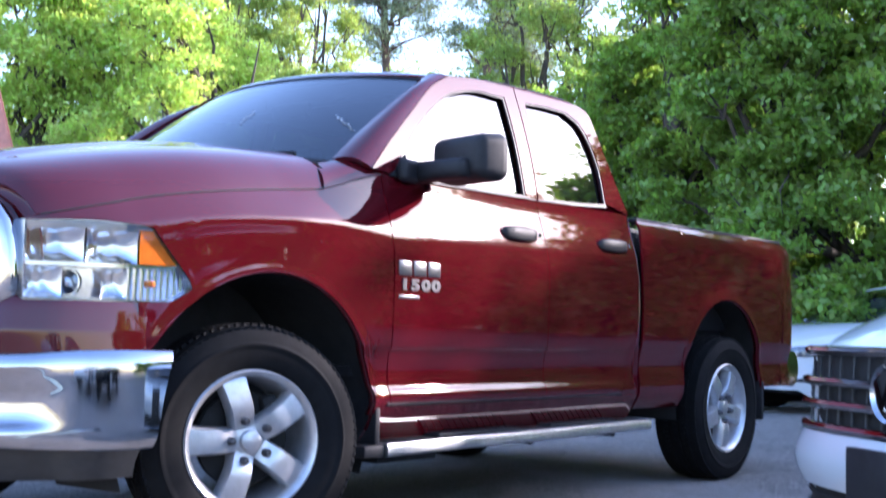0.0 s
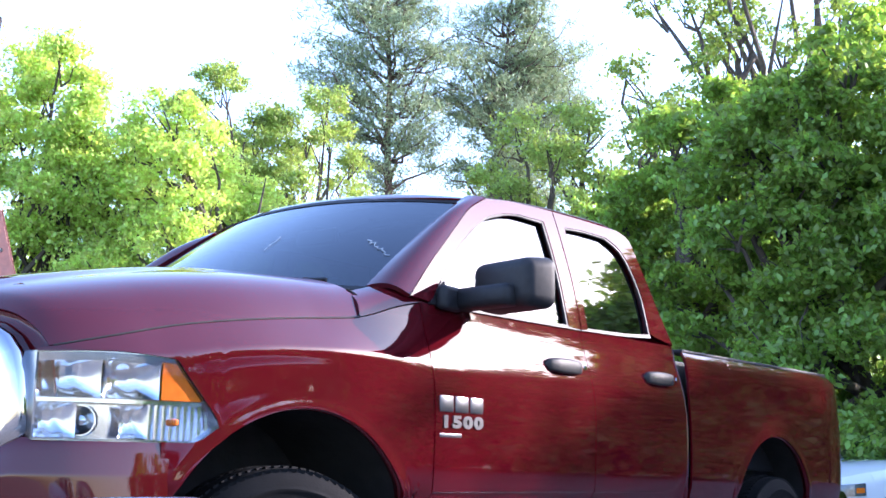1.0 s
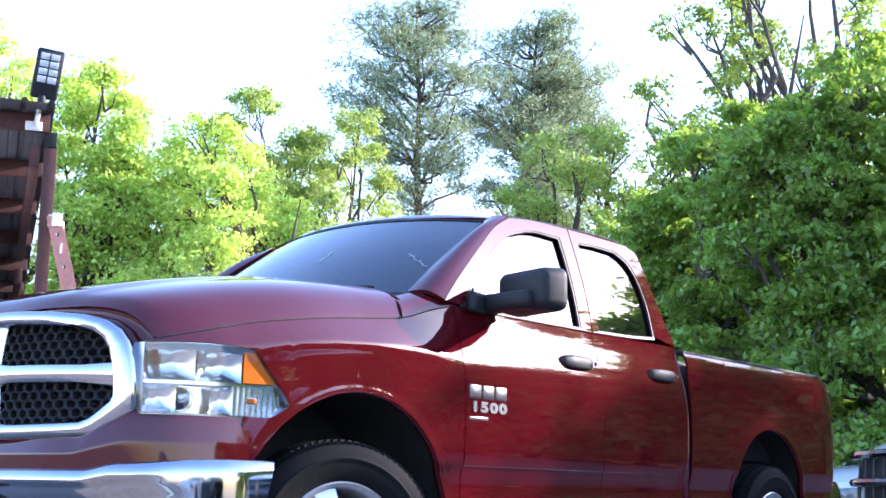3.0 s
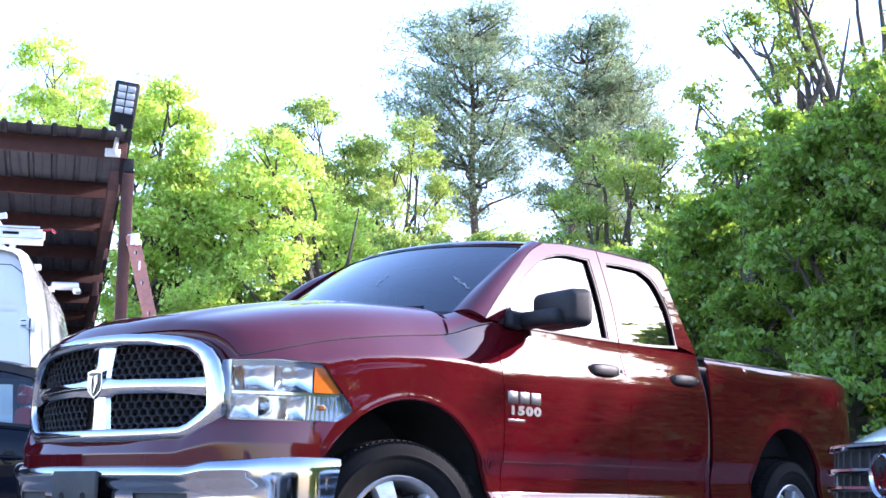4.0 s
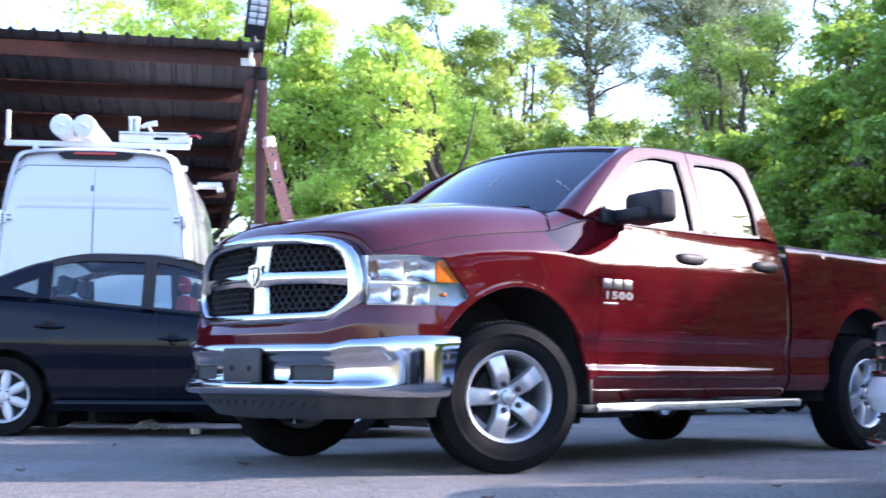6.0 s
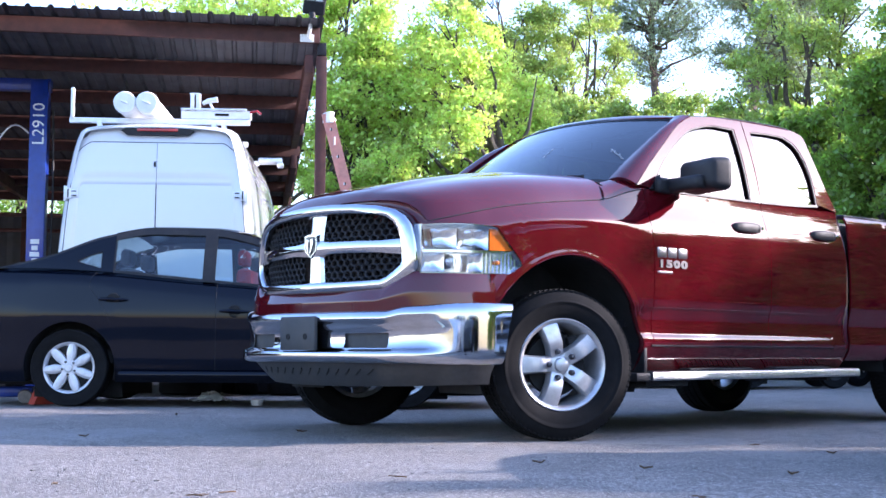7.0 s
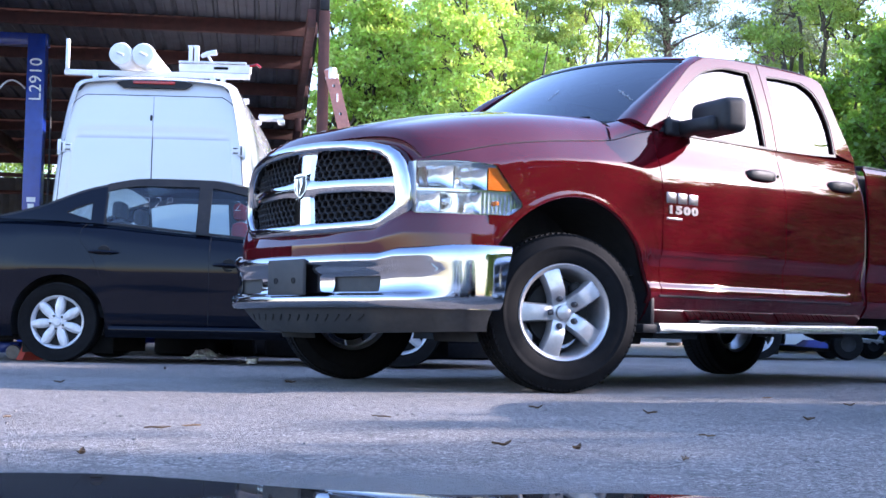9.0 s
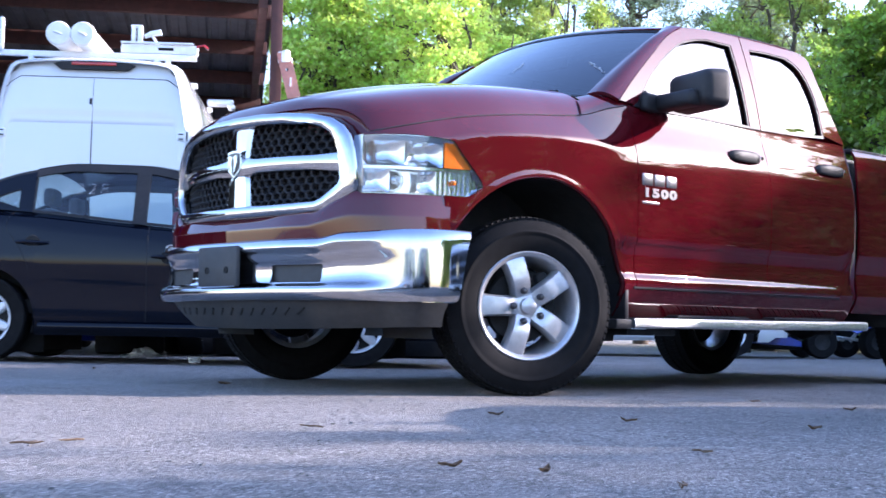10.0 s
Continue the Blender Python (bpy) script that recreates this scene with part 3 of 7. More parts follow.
for s in (-1, 1):
    # flank of the fascia between lamp, arch and bumper
    gg = Geo()
    def cheek(u, v):
        z = 0.66 + 0.2 * v
        for _ in range(4):
            xr = max(-0.40, FA[0] - math.sqrt(max(0.0, FA[2] ** 2 - (z - FA[1]) ** 2)))
            x = -0.45 + (xr + 0.45) * u
            zt = 0.847 if x < -0.34 else min(0.905, 0.847 + (x + 0.34) / 0.078 * 0.054)
            z = 0.66 + (zt - 0.66) * v
        return side(x, z, 0.002)
    gg.grid(cheek, lin(0, 1, 10), lin(0, 1, 10))
    if s > 0:
        gg = gg.mirrored()
    g.add(gg.v, gg.f)
part("front_fascia", g, RED, truck, "", 40, 0.01)

# grille: chrome frame, cross bars and four honeycomb inserts
def gx(y, z):
    return -0.918 + 0.150 * (abs(y) / 0.72) ** 2.2 + 0.16 * max(0.0, z - 1.02) ** 1.3 - 0.02 * max(0.0, 0.86 - z)
OUT = [(0.0, 0.757), (0.20, 0.757), (0.42, 0.760), (0.555, 0.766), (0.60, 0.782), (0.66, 0.815), (0.715, 0.852), (0.726, 0.875), (0.722, 0.95), (0.710, 1.03), (0.688, 1.09), (0.655, 1.135), (0.60, 1.170), (0.50, 1.195), (0.35, 1.212), (0.18, 1.221), (0.0, 1.224)]
INN = [(0.0, 0.815), (0.20, 0.815), (0.42, 0.818), (0.53, 0.822), (0.565, 0.835), (0.60, 0.862), (0.635, 0.892), (0.644, 0.91), (0.640, 0.96), (0.632, 1.02), (0.615, 1.07), (0.588, 1.105), (0.545, 1.132), (0.47, 1.148), (0.34, 1.160), (0.18, 1.168), (0.0, 1.171)]
ring_o = OUT + [(-y, z) for y, z in OUT[-2:0:-1]]
ring_i = INN + [(-y, z) for y, z in INN[-2:0:-1]]
def ring(k, s):
    o, i = ring_o[k % len(ring_o)], ring_i[k % len(ring_i)]
    y, z = o[0] + (i[0] - o[0]) * s[0], o[1] + (i[1] - o[1]) * s[0]
    return (gx(y, z) - s[1], y, z)
g = Geo()
secs = [(0.0, -0.03), (0.0, 0.006), (0.04, 0.018), (0.12, 0.025), (0.45, 0.030), (0.78, 0.028), (0.93, 0.018), (1.0, 0.0), (1.0, -0.05)]
g.grid(lambda s, k: ring(k, s), secs, list(range(len(ring_o))), closed=True)
grille = part("grille_frame", g, CHROME, truck, "chrome grille surround with cross bars", 50)
g = Geo()
def bar_h(y, s):
    a, x = s
    w = 0.036 + 0.016 * max(0.0, 1 - abs(y) / 0.16) + 0.012 * max(0, (abs(y) - 0.5) / 0.14)
    z = 0.993 + w * a - 0.02 * (abs(y) / 0.64) ** 2 * 0.6
    return (gx(y, z) - x + 0.018, y, z)
bar = [(-1.0, -0.045), (-1.0, -0.005), (-0.8, 0.012), (-0.2, 0.020), (0.3, 0.020), (0.85, 0.010), (1.0, -0.006), (1.0, -0.045)]
g.grid(bar_h, lin(-0.642, 0.642, 41), bar, flip=True)
part("grille_bar", g, CHROME, grille)
g = Geo()
def bar_v(z, s):
    a, x = s
    w = 0.072 + 0.014 * ((z - 1.0) / 0.2) ** 2 + 0.008 * soft((0.97 - z) / 0.04)
    return (gx(0, z) - x + 0.026, w * a, z)
g.grid(bar_v, lin(0.80, 1.185, 24), bar)
part("grille_bar", g, CHROME, grille)
g = Geo()
shield = [(u * 1.20, v * 0.78) for u, v in [(-0.048, 0.06), (-0.05, 0.075), (-0.03, 0.082), (0.03, 0.082), (0.05, 0.075), (0.048, 0.06), (0.05, 0.0), (0.042, -0.04), (0.0, -0.085), (-0.042, -0.04), (-0.05, 0.0)]]
for k, (sc, x0) in enumerate(((1.0, 0.0), (0.93, 0.010))):
    g.prism([(u * sc, v * sc) for u, v in shield], lambda u, v, h: (-0.900 - h, u, 1.010 + v), x0, x0 + 0.012)
part("emblem", g, CHROME, grille, "chrome shield emblem")
g = Geo()
g.prism([(u * 0.74, v * 0.80) for u, v in shield], lambda u, v, h: (-0.9222 - h, u, 1.010 + v), 0.0, 0.003)
part("emblem_field", g, NUT, grille, "dark field of the shield emblem")
g = Geo()
for sy in (-1, 1):
    g.prism([(0.005 * sy, 0.034), (0.030 * sy, 0.040), (0.034 * sy, 0.008), (0.020 * sy, -0.018), (0.012 * sy, -0.036), (0.004 * sy, -0.040), (0.013 * sy, 0.0)], lambda u, v, h: (-0.925 - h, u, 1.010 + v), 0.0, 0.006)
part("emblem_relief", g, CHROME, grille)
def inside(y, z, poly):
    hit = False
    for i in range(len(poly)):
        (y0, z0), (y1, z1) = poly[i], poly[i - 1]
        if (z0 > z) != (z1 > z) and y < (y1 - y0) * (z - z0) / (z1 - z0) + y0:
            hit = not hit
    return hit
def hexmesh(y0, y1, z0, z1):
    """One honeycomb insert: a web of six-sided cells with depth, clipped to the frame."""
    g, px, pz = Geo(), 0.050, 0.036
    for i in range(int((y1 - y0) / px) + 2):
        for j in range(int((z1 - z0) / pz) + 2):
            yc, zc = y0 + i * px + (j % 2) * px / 2, z0 + j * pz * 0.86
            if not inside(yc, zc, ring_i) or not (y0 - 0.01 < yc < y1 + 0.01 and z0 - 0.01 < zc < z1 + 0.01):
                continue
            pts = []
            for rad, dep in ((1.02, 0.0), (0.76, 0.004), (0.70, 0.028)):
                for k in range(6):
                    a = math.pi / 6 + k * math.pi / 3
                    y, z = yc + rad * px / 2 * 1.155 * math.cos(a), zc + rad * pz / 2 * 1.155 * math.sin(a)
                    pts.append((gx(y, z) + 0.028 + dep, y, z))
            g.add(pts, [(r * 6 + k, r * 6 + (k + 1) % 6, r * 6 + 6 + (k + 1) % 6, r * 6 + 6 + k) for r in (0, 1) for k in range(6)])
    return g
for y0, y1 in ((-0.64, -0.07), (0.07, 0.64)):
    for z0, z1 in ((0.82, 0.955), (1.03, 1.165)):
        part("grille_mesh", hexmesh(y0, y1, z0, z1), BLACK, grille, "black honeycomb insert", 25)
g = Geo().grid(lambda y, z: (gx(y, z) + 0.075, y, z), lin(-0.66, 0.66, 20), lin(0.80, 1.18, 6))
part("radiator_shroud", g, DARK, truck, "", 40, 0.01)

# headlamps
def lamp_edge(x, v):
    """v from the lamp's foot (0) to its top (1) at a place along it."""
    top = HL_TOP(x) if x < -0.415 else 0.90 + (-0.262 - x) / 0.153 * 0.185
    low = 0.848 if x < -0.34 else 0.848 + (x + 0.34) / 0.078 * 0.052
    return low + (max(top, low + 0.001) - low) * v
LAMP_X = lin(-0.765, -0.415, 14) + lin(-0.40, -0.263, 8)
for s in (-1, 1):
    flip = (lambda q: q) if s < 0 else (lambda q: q.mirrored())
    hl = part("headlight", flip(Geo().grid(lambda x, v: side(x, lamp_edge(x, v), -0.075), LAMP_X, lin(0, 1, 8))), REFLECTOR, truck, "clear headlight with amber corner", 30, 0.004)
    g = Geo()
    for v0 in (0.0, 1.0):
        g.grid(lambda x, d: side(x, lamp_edge(x, v0), -d), LAMP_X, [0.0, 0.03, 0.075])
    g.grid(lambda v, d: side(-0.765, lamp_edge(-0.765, v), -d), lin(0, 1, 5), [0.0, 0.03, 0.075])
    part("bezel", flip(g), CHROME_DIM, hl, "", 40, 0.006)
    g = Geo()
    g.grid(lambda x, v: side(x, lamp_edge(x, 0.90 + 0.10 * v), -0.006 - 0.010 * (1 - v)), LAMP_X, [0, 0.5, 1])
    part("bezel", flip(g), REFLECTOR, hl, "bright trim along the lamp top")
    pane = part("lens", flip(Geo().grid(lambda x, v: side(x, lamp_edge(x, v), 0.004), LAMP_X, lin(0, 1, 8))), LENS, hl, "clear plastic lens")
    pane.visible_shadow = False
    for xa, xb, za, zb, deep in ((-0.757, -0.612, 0.966, 1.080, 0.055), (-0.606, -0.452, 0.966, 1.078, 0.050), (-0.757, -0.668, 0.854, 0.950, 0.045), (-0.560, -0.482, 0.856, 0.948, 0.035)):
        g = Geo()
        def dish(u, v):
            x, z = (xa + xb) / 2 + (xb - xa) / 2 * u, (za + zb) / 2 + (zb - za) / 2 * v
            facet = 0.004 * math.sin(9 * u + 2 * v) * (1 - u * u)
            return side(x, z, -0.014 - deep * (1 - abs(u) ** 2.4) * (1 - v * v) ** 0.6 + facet)
        g.grid(dish, lin(-1, 1, 21), lin(-1, 1, 13))
        part("reflector_bowl", flip(g), REFLECTOR, hl, "", 60)
    for xa, za, rr in ((-0.615, 0.902, 0.040),):
        base = Vector(side(xa, za, -0.065))
        nose = Vector((-0.82, -0.57, 0.0)).normalized()
        m = Matrix.Translation(base) @ nose.to_track_quat("Z", "Y").to_matrix().to_4x4()
        g = Geo().lathe([(0.012, 0.0), (rr * 0.55, 0.006), (rr * 0.85, 0.022), (rr, 0.05), (rr * 1.08, 0.05), (rr * 1.1, 0.03)], 24, "z")
        part("reflector_bowl", flip(g.moved(m)), REFLECTOR, hl)
        g = Geo().lathe([(0.0, 0.052), (0.014, 0.046), (0.016, 0.0)], 12, "z")
        part("bulb", flip(g.moved(m)), REFLECTOR, hl)
    g = Geo().grid(lambda u, v: (lambda z: side(-0.448 + u * (HL_EDGE(z) - 0.008 + 0.448), z, -0.010))(0.966 + 0.106 * (1 - v)), lin(0, 1, 8), lin(0, 1, 8))
    part("corner_reflector", flip(g), AMBER, hl, "amber corner reflector", 30, 0.006)
    g = Geo()
    for k in range(9):
        x = -0.476 + 0.0225 * k
        g.grid(lambda xx, v: side(xx, 0.853 + (min(0.952, lamp_edge(xx, 0.94)) - 0.853) * v, -0.030 + 0.0012 * math.sin(math.pi * (xx - x) / 0.0225)), lin(x, x + 0.0225, 4), lin(0, 1, 4))
    part("fluted_reflector", flip(g), REFLECTOR, hl, "", 20)
    g = Geo().lathe([(0.0, -0.012), (0.012, -0.008), (0.014, 0.0), (0.012, 0.008), (0.0, 0.012)], 10, "z", side(-0.40, 0.905, -0.018))
    part("bulb", flip(g), AMBER, hl, "amber bulb")
    g = Geo().grid(lambda x, v: side(x, 0.952 + 0.012 * v, -0.020), lin(-0.765, -0.30, 16), [0, 1])
    part("divider", flip(g), REFLECTOR, hl, "", 30, 0.006)

# bumper
def bumper(y, s):
    a = abs(y)
    top = 0.657 + 0.022 * soft((a - 0.60) / 0.13) + 0.016 * soft((a - 0.73) / 0.27)
    z, out = s
    inset = (1 - soft((a - 0.79) / 0.09)) * soft((z - 0.20) / 0.07) * soft((0.86 - z) / 0.12)
    round_ = soft((a - 0.80) / 0.12)
    ball = 0.026 * (1 - abs(2 * z - 1) ** 9)
    zz = 0.395 + (top - 0.395) * z
    trim = 1 - 0.0062 * (1 - z)
    push = out * (1 - round_) + ball * round_ - 0.020 * inset
    wrap = soft((a - 0.86) / 0.14)
    return (BUMP(a * trim) - push * (1 - wrap), y * trim + math.copysign(push * wrap, y), zz)
BPF = curve([(0.0, 0.0), (0.012, 0.020), (0.05, 0.036), (0.11, 0.046), (0.17, 0.046), (0.23, 0.036), (0.30, 0.022), (0.40, 0.014), (0.50, 0.012), (0.59, 0.015), (0.66, 0.024), (0.76, 0.031), (0.86, 0.029), (0.94, 0.020), (0.985, 0.006), (1.0, -0.006)])
BP = [(1.0, -0.045)] + [(z, BPF(z)) for z in [1.0, 0.992] + lin(0.98, 0.02, 44) + [0.008, 0.0]] + [(0.0, -0.03)]
ys = [1.005 * math.sin(math.pi / 2 * t) for t in lin(-1, 1, 161)]
g = Geo()
OPEN = lambda y, z: 0.320 < abs(y) < 0.615 and 0.295 < z < 0.58
pts = [[bumper(y, s) for s in BP] for y in ys]
nv = len(BP)
faces = []
for i in range(len(ys) - 1):
    for j in range(nv - 1):
        if OPEN((ys[i] + ys[i + 1]) / 2, (BP[j][0] + BP[j + 1][0]) / 2):
            continue
        faces.append((i * nv + j, (i + 1) * nv + j, (i + 1) * nv + j + 1, i * nv + j + 1))
g.add([p for row in pts for p in row], faces)
bump_ob = part("front_bumper", g, CHROME, truck, "polished chrome front bumper", 50, 0.004)
for s in (-1, 1):
    g = Geo().grid(lambda y, z: (BUMP(abs(y)) + 0.022, y, z), [s * q for q in lin(0.295, 0.635, 8)], lin(0.455, 0.565, 4), flip=s < 0)
    part("bumper_insert", g, GREY, bump_ob, "grey blank in the bumper opening", 30, 0.006)
# air dam
g = Geo()
def dam(y, v):
    a = abs(y)
    z = 0.41 - 0.135 * v
    sh = 0.95 - 0.09 * v
    return (BUMP(a) + 0.010 + 0.055 * v + 0.04 * v * v - (0.080 + 0.06 * v) * soft((a - 0.84) / 0.165), y * sh, z + 0.02 * v * (a / 1.0) ** 2)
g.grid(dam, ys, lin(0, 1, 8), flip=True)
air = part("air_dam", g, GREY, truck, "grey plastic air dam with slanted ribs", 40, 0.008)
for k in range(13):
    y = -0.54 + 0.09 * k
    q0, q1 = Vector(dam(y, 0.35)), Vector(dam(y + 0.05, 0.55))
    g = Geo().tube([q0 + Vector((-0.005, 0, 0)), q1 + Vector((-0.005, 0, 0))], 0.005, 5)
    part("rib", g, BLACK, air)
# licence plate bracket
g = Geo()
g.box((-0.976, 0.020, 0.547), (0.022, 0.325, 0.178), bevel=0.008)
plate = part("plate_bracket", g, GREY, truck, "blank dark grey licence plate bracket")
for y in (-0.045, 0.115):
    part("slot", Geo().lathe([(0.0, 0.0), (0.016, 0.0), (0.016, -0.003)], 14, "x", (-0.988, y - 0.015, 0.53)), DARK, plate)

# door handles
for x0 in (1.55, 2.34):
    for s in (-1, 1):
        g = Geo()
        def grip(u, a):
            x = x0 - 0.135 + 0.27 * u
            e = math.sin(math.pi * u) ** 0.18 if 0 < u < 1 else 0.0
            y = -(PROF(1.205) + 0.022 * min(1, 4 * u * (1 - u) + 0.25) + 0.016 * math.copysign(abs(math.cos(a)) ** 0.6, math.cos(a)) * e)
            return (x, y, 1.205 + 0.031 * math.copysign(abs(math.sin(a)) ** 0.6, math.sin(a)) * e)
        g.grid(grip, lin(0, 1, 18), [2 * math.pi * k / 12 for k in range(12)], closed=True)
        if s > 0:
            g = g.mirrored()
        part("door_handle", g, BLACK, truck, "black pull handle", 60)
        g = Geo().lathe([(0.011, -0.006), (0.010, -0.010), (0.0, -0.010)], 12, "y", (x0 + 0.105, -PROF(1.205) - 0.036, 1.205))
        if s > 0:
            g = g.mirrored()
        part("lock_cylinder", g, CHROME, truck)

# side steps
for s in (-1, 1):
    g = Geo()
    def step(u, v):
        x = 0.640 + 2.012 * u
        pts = [(-0.90, 0.352), (-1.012, 0.354), (-1.026, 0.349), (-1.030, 0.340), (-1.030, 0.312), (-1.022, 0.304), (-0.90, 0.304)]
        return (x, pts[v][0], pts[v][1] + 0.014 * u + 0.001 * math.sin(9 * u))
    g.grid(step, lin(0, 1, 14), list(range(7)), closed=True)
    g.f.append(tuple(range(7)))
    g.f.append(tuple(range(13 * 7, 14 * 7))[::-1])
    if s > 0:
        g = g.mirrored()
    board = part("running_board", g, BRUSHED, truck, "brushed metal running board", 30)
    part("step_cover", Geo().grid(lambda x, v: (x, s * (0.905 + 0.106 * v), 0.3565 + 0.007 * (x - 0.64) - 0.002 * v), lin(0.665, 2.63, 12), [0, 0.5, 1], flip=s > 0), BLACK, board, "black grained top of the running board", 40, 0.003)
    for xa, xb in ((0.98, 1.56), (1.78, 2.36)):
        g = Geo().box(((xa + xb) / 2, s * 0.965, 0.361 + 0.007 * ((xa + xb) / 2 - 0.64)), (xb - xa, 0.085, 0.014), bevel=0.005)
        part("step_pad", g, BLACK, board, "black ribbed step pad")
        for k in range(12):
            g = Geo().box((xa + 0.03 + k * (xb - xa - 0.06) / 11, s * 0.965, 0.3695 + 0.007 * (xa + 0.03 + k * (xb - xa - 0.06) / 11 - 0.64)), (0.012, 0.07, 0.005))
            part("tread_rib", g, BLACK, board)
    part("end_cap", Geo().box((0.580, s * 0.958, 0.325), (0.118, 0.120, 0.046), bevel=0.010), BLACK, board, "black plastic end cap")
    part("bracket_plate", Geo().box((0.83, s * 0.91, 0.287), (0.36, 0.12, 0.030), bevel=0.006), DARK, board)
    for xa in (0.95, 1.7, 2.40):
        g = Geo().tube([(xa, s * 0.96, 0.312), (xa, s * 0.86, 0.31), (xa, s * 0.74, 0.44)], 0.022, 8)
        part("bracket", g, DARK, board)

# tow mirrors
for s in (-1, 1):
    flip = (lambda q: q) if s < 0 else (lambda q: q.mirrored())
    g = Geo()
    bm = bmesh.new()
    bmesh.ops.create_cube(bm, size=1.0, matrix=Matrix.Diagonal((0.15, 0.335, 0.192, 1)))
    for v in bm.verts:
        if v.co.x < 0:
            v.co.y *= 0.93
            v.co.z *= 0.90
    bmesh.ops.bevel(bm, geom=bm.edges[:], offset=0.042, segments=5, profile=0.5, affect="EDGES")
    g.bm(bm, pose(0.948, -1.150, 1.448, 0, 0, -14))
    head = part("mirror_head", flip(g), BLACK, truck, "black tow mirror head", 40)
    g = Geo().box((0, 0, 0), (0.012, 0.285, 0.152), pose(1.024, -1.131, 1.450, 0, 0, -14), bevel=0.01)
    part("mirror_glass", flip(g), REFLECTOR, head)
    g = Geo().box((0, 0, 0), (0.11, 0.30, 0.080), pose(0.880, -1.075, 1.402, 0, 0, -8), bevel=0.026, seg=3)
    part("mirror_arm", flip(g), BLACK, head)
    g = Geo().box((0, 0, 0), (0.14, 0.05, 0.09), pose(0.825, -0.955, 1.400, 0, 0, 8), bevel=0.02, seg=3)
    part("mirror_foot", flip(g), BLACK, head)

# badge on the front doors: block shapes, then the model number
for s in (-1, 1):
    flip = (lambda q: q) if s < 0 else (lambda q: q.mirrored())
    bx, bz, by = 0.845, 1.020, PROF(1.0) + 0.001
    badge = None
    for k in range(3):
        g = Geo().box((bx - 0.104 + 0.089 * k, -by - 0.004, bz - 0.006), (0.080, 0.010, 0.060), bevel=0.007)
        ob = part("badge" if badge is None else "badge_block", flip(g), BADGE, badge or truck, "satin silver door badge" if badge is None else "")
        badge = badge or ob
    part("badge_bar", flip(Geo().box((bx - 0.078, -by - 0.003, bz - 0.116), (0.13, 0.006, 0.016), bevel=0.002)), BADGE, badge)
    for k, digit in enumerate("1500"):
        off = -0.110 + 0.064 * k
        m = pose(bx + off, -by - 0.005, bz - 0.070, 90, 0, 0) if s < 0 else pose(bx - off - 0.03, by + 0.005, bz - 0.070, 90, 0, 180)
        letters(digit, 0.056, 0.005, m @ Matrix.Diagonal((1.85, 1, 1, 1)), BADGE, badge, "digit", 1.0, -0.0034)

# wheels
def tyre_geo(rad, width, rim):
    h = width / 2
    prof = [(rim - 0.012, h * 0.70), (rim + 0.004, h * 0.86), (rim + 0.03, h * 0.96), (rim + 0.07, h * 1.02), (rim + 0.082, h * 1.022), (rim + 0.086, h * 1.045), (rim + 0.094, h * 1.045), (rim + 0.098, h * 1.018), (rad - 0.055, h * 1.0), (rad - 0.025, h * 0.93), (rad - 0.008, h * 0.84), (rad - 0.004, h * 0.6), (rad - 0.004, 0.0)]
    prof = prof + [(r_, -w_) for r_, w_ in prof[-2::-1]]
    g = Geo().lathe([(r_, w_) for r_, w_ in prof], 64, "y")
    return g
def tread(g, rad, width, n=84):
    """Staggered tread blocks round the rim of a tyre."""
    for row, (o, w_, ph) in enumerate(((-0.37, 0.15, 0.0), (-0.19, 0.14, 0.5), (0.0, 0.14, 0.2), (0.19, 0.14, 0.7), (0.37, 0.15, 0.4))):
        for k in range(n):
            a = 2 * math.pi * (k + ph) / n
            drop = 0.009 if abs(o) > 0.3 else 0.0
            m = Matrix.Rotation(a, 4, "Y") @ Matrix.Translation((0, o * width, rad - 0.003 - drop)) @ Matrix.Rotation(radians(18 if row % 2 else -18), 4, "Z")
            b = Geo().box((0, 0, 0), (2 * math.pi * rad / n * 0.80, w_ * width * 1.02, 0.010))
            g.add([tuple(m @ Vector(p)) for p in b.v], b.f)
    return g
